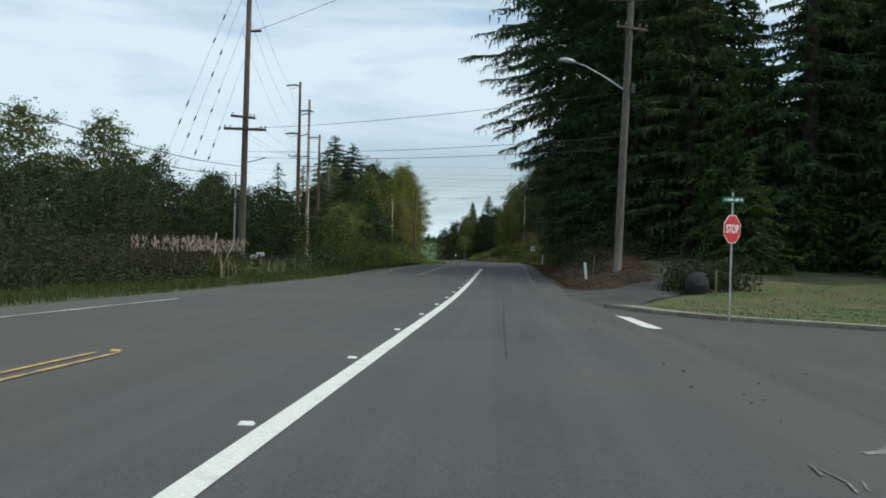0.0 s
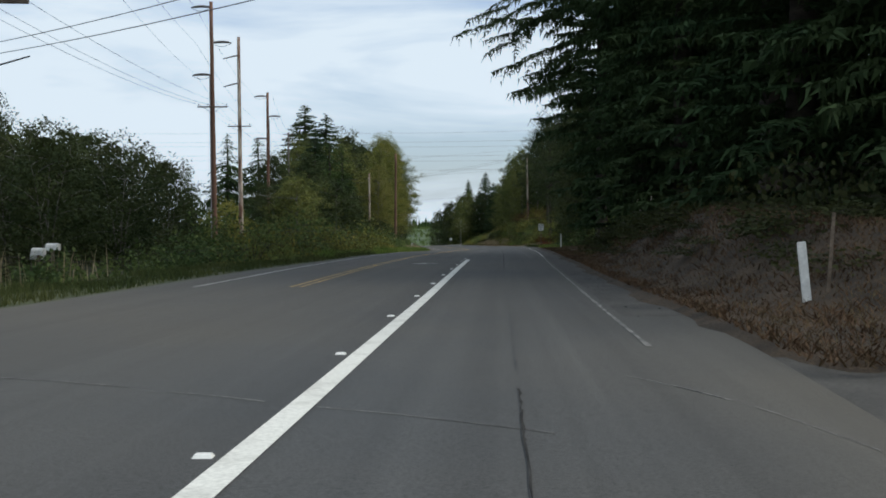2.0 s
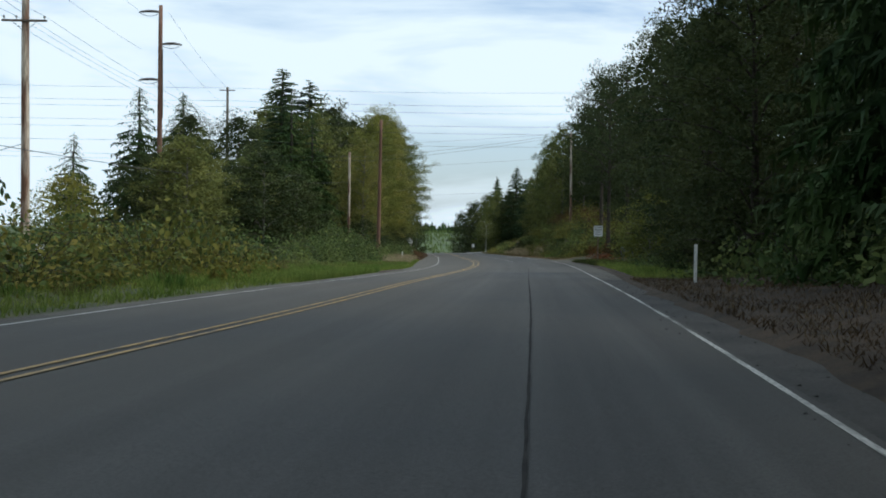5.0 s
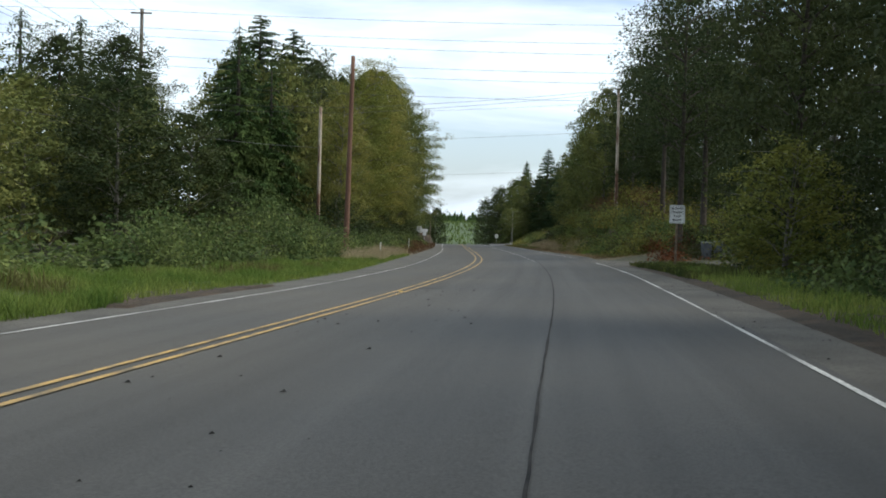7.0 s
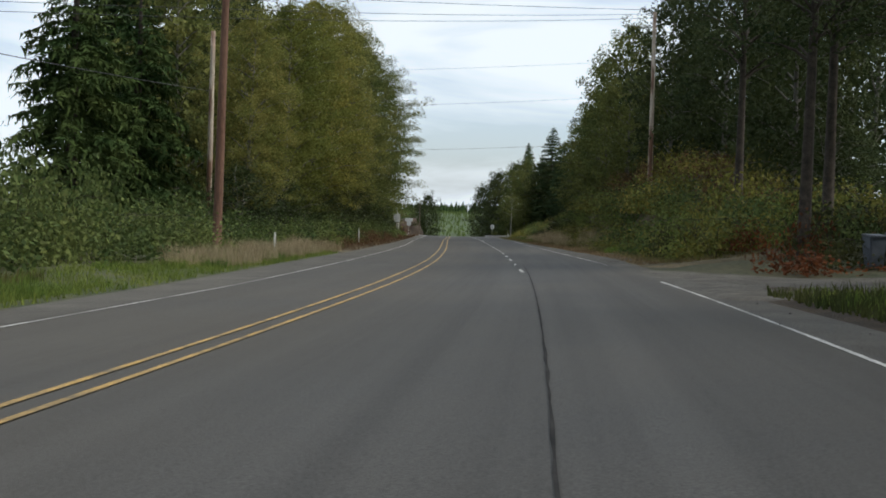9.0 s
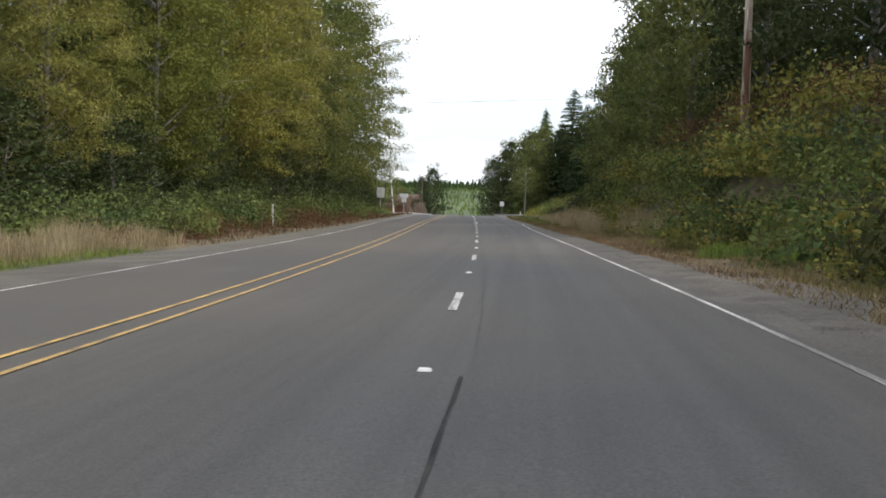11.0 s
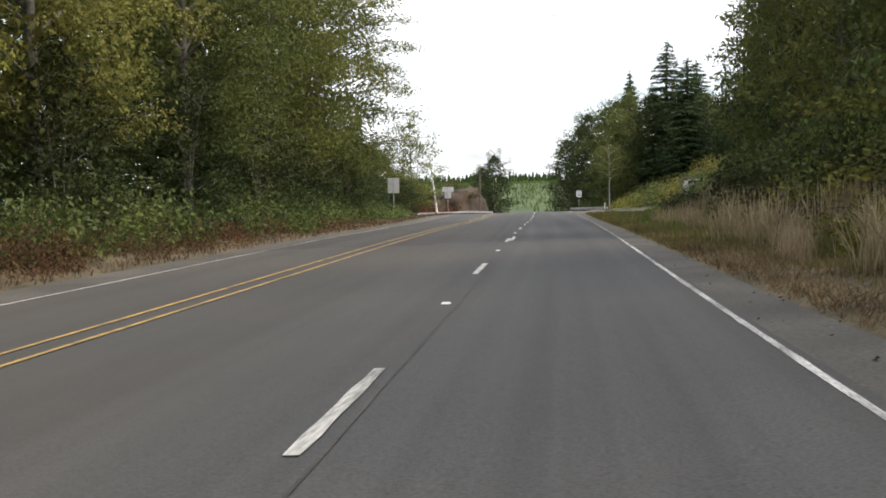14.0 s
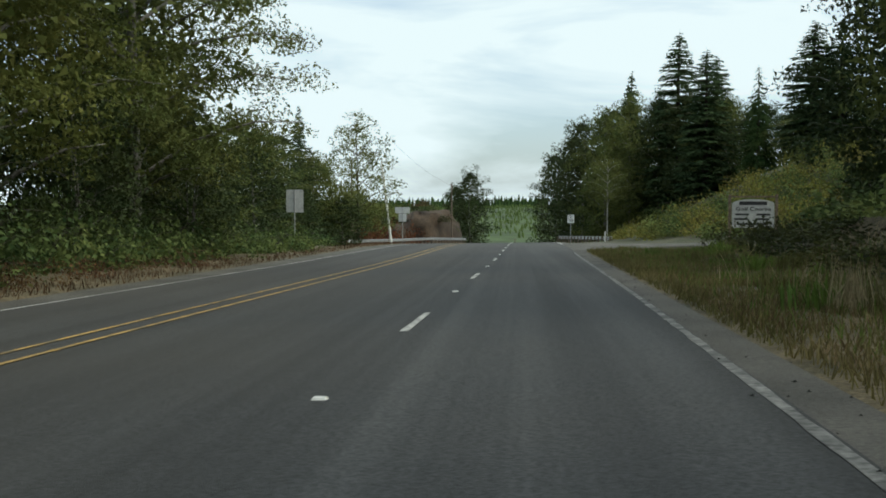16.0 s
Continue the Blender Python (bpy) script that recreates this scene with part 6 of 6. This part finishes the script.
bmesh.ops.recalc_face_normals(bm, faces=bm.faces)
board = part("board", bm, OLD_WHITE, gs, m=pose(0, 0, zc))
lettering("Golf Course", 0.3, BLACK_PAINT, board, pose(0, -0.008, 0.22), 1.9)
part("legend_bar", box(1.5, 0.004, 0.2, pose(0, -0.006, 0.55)), BLACK_PAINT, board)
for zz, xs in ((-0.08, (-0.6, 0.55)), (-0.34, (-0.65, 0.5)), (-0.62, (0.0,))):
    for xx in xs:
        part("legend_bar", box(0.75 if len(xs) == 2 else 1.7, 0.004, 0.11, pose(xx, -0.006, zz)), BLACK_PAINT, board)
part("top_rail", box(2.7, 0.12, 0.1, pose(0, 0.05, zc + 0.92), 0.01), WOOD_POST, gs)


# ---- guard rails ----
def guard_rail(points, label, tops=None):
    rail = tagged(new("guard_rail"), label, "guard rail", "guard rails")
    pts = []
    for (x0, y0), (x1, y1) in zip(points, points[1:]):
        n = max(2, int(math.hypot(x1 - x0, y1 - y0) / 1.9))
        pts += [(x0 + (x1 - x0) * k / n, y0 + (y1 - y0) * k / n) for k in range(n)]
    pts.append(points[-1])
    prof = [(-0.02, 0.46), (0.05, 0.50), (0.05, 0.55), (-0.02, 0.60), (-0.02, 0.63), (0.05, 0.68), (0.05, 0.73), (-0.02, 0.77)]
    verts, faces = [], []
    for i, (x, y) in enumerate(pts):
        a, b = pts[max(i - 1, 0)], pts[min(i + 1, len(pts) - 1)]
        d = Vector((b[0] - a[0], b[1] - a[1], 0)).normalized()
        nrm = Vector((d.y, -d.x, 0))
        z = gz(x, y) if tops is None else float(np.interp(y, tops[0], tops[1])) - 0.77
        verts += [(x + nrm.x * o, y + nrm.y * o, z + h) for o, h in prof]
        if i:
            o = i * 8
            faces += [(o - 8 + k, o - 7 + k, o + k + 1, o + k) for k in range(7)]
        part("rail_post", box(0.15, 0.15, 0.72 + z - min(z, gz(x, y)) + 0.35, pose(x - nrm.x * 0.14, y - nrm.y * 0.14, (z + 0.72 + min(z, gz(x, y)) - 0.35) / 2), 0.01), WOOD_POST, rail)
    me = mesh_of("beam", verts, faces, STEEL, True)
    beam = part_mesh("beam", me, rail)
    mod = beam.modifiers.new("thickness", 'SOLIDIFY')
    mod.thickness = 0.008
    return rail


guard_rail([(-15.5, 409.6), (-14.4, 425), (-12.4, 445), (-10.7, 470)], "galvanised guard rail curving along the far verge", ((409.6, 425, 445, 470), (-8.98, -9.45, -9.95, -10.85)))
guard_rail([(9.8, 404.5), (7.4, 418), (4.1, 436.6)], "galvanised guard rail at the side road corner", ((404.5, 436.6), (-8.35, -9.38)))


# ---- marker posts, mailboxes and other small roadside things ----
def marker_post(x, y, h, label, lean=(0, 0), mat=WHITE_POST, w=0.1, name="marker_post"):
    t = thing(name, x, y, gz(x, y), 0, label, "marker post", lean=lean)
    part("stake", box(w, 0.03, h + 0.3, pose(0, 0, h / 2 - 0.15), 0.008), mat, t)
    return t


mp = marker_post(12.4, 138.6, 1.3, "white flexible delineator post beside the shoulder")
part("reflector", box(0.07, 0.006, 0.1, pose(0, -0.02, 1.18)), MARKER_WHITE, mp)
marker_post(-2.4, 238, 1.25, "yellowed white delineator post in dry grass")
marker_post(-3.3, 277.5, 1.3, "white delineator post before rusty brambles", (0, -2))
marker_post(9.2, 403.5, 1.1, "white delineator post at the guard rail end", (0, 0))
marker_post(7.45, 58.6, 1.05, "leaning white plastic marker post on the bank", (0, -6), w=0.13)
marker_post(7.75, 58.7, 1.35, "rusty steel fence stake on the bank", (0, 4), WOOD_POST, 0.05, "fence_stake")
marker_post(11.9, 49.8, 1.15, "weathered wooden post beside the boulder", (0, 0), WOOD_POST, 0.1, "wooden_post")
ob = thing("object_marker", -8.2, 140.4, gz(-8.4, 140.4), 0, "white marker panel on a short dark post", "marker sign")
part("post", box(0.08, 0.08, 1.2, pose(-0.16, 0.03, 0.35), 0.01), WOOD_POST, ob)
part("panel", plate(0.36, 0.8, 0.03), WHITE_SIGN, ob, m=pose(0.1, 0, 0.5, 0, 4))
for (x, y, hh, ly) in ((-13.0, 66, 3.0, 4), (-12.9, 66.1, 2.6, 24)):
    t = thing("stake", x, y, gz(x, y) - 0.3, 0, "thin white stake leaning in the weeds", "stake", lean=(0, ly))
    part("rod", rod((0, 0, 0), (0, 0, hh), 0.025, 0.022, 6), WHITE_POST, t)


def mailbox(x, y, h, rz, mat):
    t = thing("mailbox", x, y, gz(x, y), rz, "small white roadside mailbox on a wooden post", "mailbox", "roadside mailboxes")
    part("post", box(0.1, 0.1, h + 0.3, pose(0, 0, h / 2 - 0.15), 0.01), WOOD_POST, t)
    bm = bmesh.new()
    n = 9
    prof = [(-0.14, 0.0), (0.14, 0.0)] + [(0.14 * math.cos(a), 0.16 + 0.14 * math.sin(a)) for a in np.linspace(0, math.pi, n)]
    fc = bm.faces.new([bm.verts.new((px, -0.28, pz)) for px, pz in prof])
    ext = bmesh.ops.extrude_face_region(bm, geom=[fc])
    bmesh.ops.translate(bm, verts=[v for v in ext["geom"] if isinstance(v, bmesh.types.BMVert)], vec=(0, 0.56, 0))
    bmesh.ops.recalc_face_normals(bm, faces=bm.faces)
    body = part("body", bm, mat, t, m=pose(0, 0, h))
    part("door", box(0.25, 0.012, 0.27, pose(0, -0.288, 0.14), 0.004), mat, body)


mailbox(-14.5, 90.2, 1.0, 70, WHITE_POST)
mailbox(-14.1, 90.8, 1.15, 75, WHITE_POST)
mailbox(-14.7, 90.6, 0.8, 60, SIGN_BACK)

# boulder with house plate, clipped hedge
bm = bmesh.new()
bmesh.ops.create_icosphere(bm, subdivisions=3, radius=1.0)
for v in bm.verts:
    k = 1 + 0.16 * noise.noise(v.co * 1.7) + 0.05 * noise.noise(v.co * 5)
    v.co = Vector((v.co.x * 0.52 * k, v.co.y * 0.4 * k, v.co.z * 0.56 * k))
boulder = thing("boulder", 11.2, 50.2, gz(11.2, 50.2) + 0.45, 0, "dark rounded boulder with pale number plate", "boulder")
part("rock", bm, STONE, boulder, smooth=True)
for k in range(4):
    part("number_bar", box(0.07, 0.01, 0.13, pose(-0.16 + 0.11 * k, -0.43, 0.05)), DARK_STEEL, boulder)
plant("scrub", 11.3, 51.9, 1.7, 1.3)
plant("scrub", 13.0, 52.0, 1.7, 1.5)
plant("scrub", 12.2, 51.1, 1.2, 1.0)
plant("scrub", 11.7, 51.0, 1.5, 1.0)
plant("scrub", 12.6, 51.6, 1.6, 1.2)
plant("scrub", 10.5, 51.1, 1.5, 1.0)
plant("scrub", 10.9, 51.4, 1.8, 1.2)

# wheeled bins by the gravel drive
def wheeled_bin(x, y, rz):
    t = thing("wheeled_bin", x, y, gz(x, y) + 0.06, rz, "blue-grey plastic wheeled bin with a lid", "bin", "wheeled bins")
    bm = box(0.58, 0.62, 0.95, pose(0, 0, 0.5), 0.04)
    for v in bm.verts:
        if v.co.z < 0.3:
            v.co.x *= 0.8
            v.co.y *= 0.8
    part("body", bm, BIN_PLASTIC, t)
    part("lid", box(0.64, 0.7, 0.07, pose(0, -0.02, 1.01, 4), 0.025), BIN_PLASTIC, t)
    part("handle", rod((-0.25, 0.36, 0.95), (0.25, 0.36, 0.95), 0.02, 0.02, 6), BIN_PLASTIC, t)
    for s in (-1, 1):
        part("wheel", rod((s * 0.24, 0.28, 0.1), (s * 0.3, 0.28, 0.1), 0.11, 0.11, 12), BLACK_PAINT, t)


wheeled_bin(20.7, 217.6, 10)
wheeled_bin(21.5, 218.0, -6)

# cut bank beyond the crest
bm = bmesh.new()
bmesh.ops.create_icosphere(bm, subdivisions=4, radius=1.0)
for v in bm.verts:
    k = 1 + 0.3 * noise.noise(v.co * 1.9) + 0.14 * noise.noise(v.co * 5) + 0.06 * noise.noise(v.co * 13)
    v.co = Vector((v.co.x * 4.9 * k, v.co.y * 16 * k, max(-2.0, 8.6 * math.tanh(1.5 * v.co.z * k))))
me = bpy.data.meshes.new("cut_bank")
bm.to_mesh(me)
bm.free()
me.materials.append(DIRT)
me.polygons.foreach_set("use_smooth", [True] * len(me.polygons))
cb = new("cut_bank", me)
cb.matrix_world = pose(-18.8, 486, gz(-18.8, 486) - 0.8)
for k in range(14):
    tuft = plant(("scrub", "bramble", "rusty_bramble", "scrub")[k % 4], -22.4 + 0.56 * k, 478 + 9 * (k % 3), 1.3, 1.9)
    tuft.location.z += 7.0 - 0.2 * (tuft.location.x + 18.8) ** 2
tagged(cb, "brown bare earth bank cut beside the road", "embankment", kind="structure")

# bleached snag under the conifers
snag = thing("dead_snag", 12.5, 101, gz(12.5, 101), 0, "bleached dead forked snag under the conifers", "dead tree", lean=(0, 6))
for name, pts, rr in (("stem", [(0, 0, -0.2), (0.05, 0, 0.7), (-0.1, 0, 1.5)], [0.16, 0.12, 0.06]), ("branch", [(0.04, 0, 0.6), (0.3, 0, 1.2), (0.36, 0, 1.9)], [0.08, 0.05, 0.02]), ("branch", [(0, 0, 0.9), (-0.3, 0.1, 1.4), (-0.35, 0.1, 2.0)], [0.07, 0.045, 0.02])):
    v, f = tube_rings(pts, rr, 7)
    part_mesh(name, mesh_of(name, v, f, BIRCH, True), snag)


# ---- grasses, one mesh a stand ----

def blades(name, n, x_of, y0, y1, h0, h1, mat, label, seed, width=0.022, clump=0.0, lean=0.35, up=0.03):
    g = np.random.default_rng(seed)
    y = g.uniform(y0, y1, n)
    x = x_of(y, g.random(n))
    if clump:
        keep = np.sin(x * 1.9 + seed) * np.sin(y * 0.8 + seed) + np.sin(y * 2.7 + x) * 0.5 + g.random(n) * 0.8 > clump
        x, y = x[keep], y[keep]
    z = ground_z(x, y) + up
    m = len(x)
    h = g.uniform(h0, h1, m) * (0.7 + 0.3 * np.sin(x * 1.1 + y * 0.6) ** 2)
    az = g.uniform(0, 6.283, m)
    w = width * (0.6 + 0.8 * g.random(m))
    base = np.stack([x, y, z], 1)
    side_v = np.stack([np.cos(az), np.sin(az), 0 * az], 1) * w[:, None]
    tip = base + np.stack([np.sin(az * 3) * lean * h * g.random(m), np.cos(az * 3) * lean * h * g.random(m), h], 1)
    mid = (base + tip) / 2 + np.stack([0 * h, 0 * h, 0.12 * h], 1)
    tri = np.stack([base - side_v, base + side_v, mid + side_v * 0.6, base - side_v, mid + side_v * 0.6, mid - side_v * 0.6, mid - side_v * 0.6, mid + side_v * 0.6, tip], 1)
    return tagged(new(name, quad_mesh(name, tri, mat, 3)), label, "grass", kind="stuff")


blades("verge_grass", 24000, lambda y, r: left_x(y) - 0.1 - 3.8 * r, 20, 118, 0.1, 0.38, GRASS_DULL, "dull green verge grass and weeds", 51, 0.012, -0.7, 0.8)
blades("verge_grass", 34000, lambda y, r: left_x(y) - 0.1 - 3.6 * r, 118, 250, 0.08, 0.34, GRASS, "long green verge grass", 52, 0.012, -0.6, 0.9)
blades("verge_grass", 30000, lambda y, r: left_x(y) + 0.1 - 4.6 * r, 142, 164, 0.16, 0.5, GRASS, "thick bright green grass mound beside the road", 67, 0.009, -0.9, 1.1)
blades("verge_grass", 26000, lambda y, r: left_x(y) - 0.6 - 0.9 * np.interp(y, [170, 176], [1, 0]) - 4.0 * r, 167, 206, 0.14, 0.44, GRASS, "thick bright green verge grass", 68, 0.01, -0.8, 1.1)
blades("dry_grass", 11000, lambda y, r: left_x(y) - 0.6 - 3.0 * r, 222, 256, 0.4, 1.0, DRY_GRASS, "tall dry straw grass", 53, 0.009, -0.2, 0.5)
blades("dry_grass", 500, lambda y, r: left_x(y) - 4.6 - 3.2 * r, 58, 82, 0.9, 1.7, DRY_GRASS, "tall dry seed-headed weeds", 54, 0.024, 0.75)
blades("dry_weeds", 3200, lambda y, r: left_x(y) - 6.0 - 4.4 * r, 52, 70, 1.2, 2.0, WEED, "olive brown weed stalks on the verge", 62, 0.03, 0.2, 0.25)


def plumes(n, x_of, y0, y1, seed):
    """Pale seed heads at the tops of weed stalks."""
    g = np.random.default_rng(seed)
    y = g.uniform(y0, y1, n)
    x = x_of(y, g.random(n))
    keep = np.sin(x * 1.7 + 1) * np.sin(y * 0.9) + g.random(n) > 0.35
    x, y = x[keep], y[keep]
    c = np.stack([x, y, ground_z(x, y) + g.uniform(1.6, 2.25, len(x))], 1)
    u = unit(np.array([0, 0, 1.0]) + 0.25 * g.normal(size=c.shape))
    v = unit(np.cross(u, g.normal(size=c.shape)))
    return tagged(new("seed_heads", quad_mesh("seed_heads", rhombs(c, u * g.uniform(0.1, 0.24, (len(x), 1)), v * 0.045), PLUME)), "pale pinkish seed heads of tall weeds", "grass", kind="stuff")


plumes(620, lambda y, r: left_x(y) - 6.2 - 3.4 * r, 57, 70, 92)
blades("dry_grass", 5000, lambda y, r: left_x(y) - 0.0 - 2.0 * r, 256, 392, 0.1, 0.34, DEAD_FERN, "short dead brown verge grass", 55, 0.012, 0.0, 0.8)
blades("dry_grass", 16000, lambda y, r: right_x(y) + 0.1 + 2.9 * r, 224, 300, 0.05, 0.2, STRAW_LITTER, "brown mown dry grass along the shoulder", 64, 0.011, -0.6, 1.8)
blades("dry_grass", 30000, lambda y, r: right_x(y) + np.where(y < 292, 1.2, 0.2) + np.where(y < 292, 3.6, 4.4) * r, 224, 354, 0.08, 0.32, MEADOW, "short dry mown grass", 56, 0.011, -0.8, 0.8)
blades("dry_grass", 5200, lambda y, r: right_x(y) + 1.4 + 3.6 * r ** 0.7, 258, 326, 0.25, 1.05, DRY_GRASS, "tall straw-coloured grass on the bank", 57, 0.006, 0.85, 0.6)
blades("verge_grass", 14000, lambda y, r: right_x(y) + np.where(y < 292, 2.5, 0.5) + np.where(y < 292, 3.0, 4.6) * r ** 0.8, 236, 354, 0.08, 0.36, GRASS, "green grass among straw", 58, 0.012, 0.0, 0.6)
blades("verge_grass", 14000, lambda y, r: right_x(y) + 0.6 + 3.6 * r, 146, 203, 0.12, 0.42, GRASS, "lush green grass under the trees", 59, 0.013, -0.4, 0.8)
blades("dry_grass", 5000, lambda y, r: right_x(y) + 0.3 + 4.0 * r, 54, 140, 0.08, 0.26, STRAW_LITTER, "sparse dry twigs and grass on litter", 60, 0.006, 0.3, 1.2, 0.13)
blades("fern_litter", 24000, lambda y, r: right_x(y) + 0.1 + 4.2 * r, 53, 146, 0.05, 0.2, DEAD_FERN, "brown dead fern and twig litter", 63, 0.011, -0.6, 2.0, 0.13)
blades("fern_litter", 34000, lambda y, r: right_x(y) + 0.05 + 4.6 * r, 53, 114, 0.04, 0.15, DEAD_FERN, "brown dead grass and leaf litter on the bank", 65, 0.014, -0.9, 2.4, 0.14)
blades("dry_grass", 24000, lambda y, r: right_x(y) + 0.3 + 3.6 * r, 252, 318, 0.05, 0.24, STRAW_LITTER, "short straw-coloured grass along the shoulder", 66, 0.008, -0.4, 1.2)
blades("dry_grass", 26000, lambda y, r: right_x(y) + 0.05 + 4.6 * r, 290, 354, 0.06, 0.24, MEADOW, "short dense half-dry verge grass", 93, 0.01, -0.8, 0.9)
blades("verge_grass", 14000, lambda y, r: right_x(y) + 0.3 + 4.6 * r, 288, 354, 0.06, 0.22, STRAW_LITTER, "trampled dry grass", 94, 0.016, -0.3, 0.8)
blades("verge_grass", 9000, lambda y, r: right_x(y) + 0.4 + 4.2 * r, 184, 204, 0.14, 0.42, GRASS_DULL, "rank grass beside the gravel drive", 95, 0.02, -0.5, 0.7)
blades("dry_grass", 12000, lambda y, r: right_x(y) + 0.05 + 2.6 * r, 236, 292, 0.04, 0.16, STRAW_LITTER, "brown trampled grass along the shoulder", 96, 0.01, -0.9, 1.8)
blades("lawn_grass", 12000, lambda y, r: kerb_x(y) + 1.3 + 16 * r, 30, 53, 0.1, 0.18, GRASS_DULL, "short lawn grass", 61, 0.016)
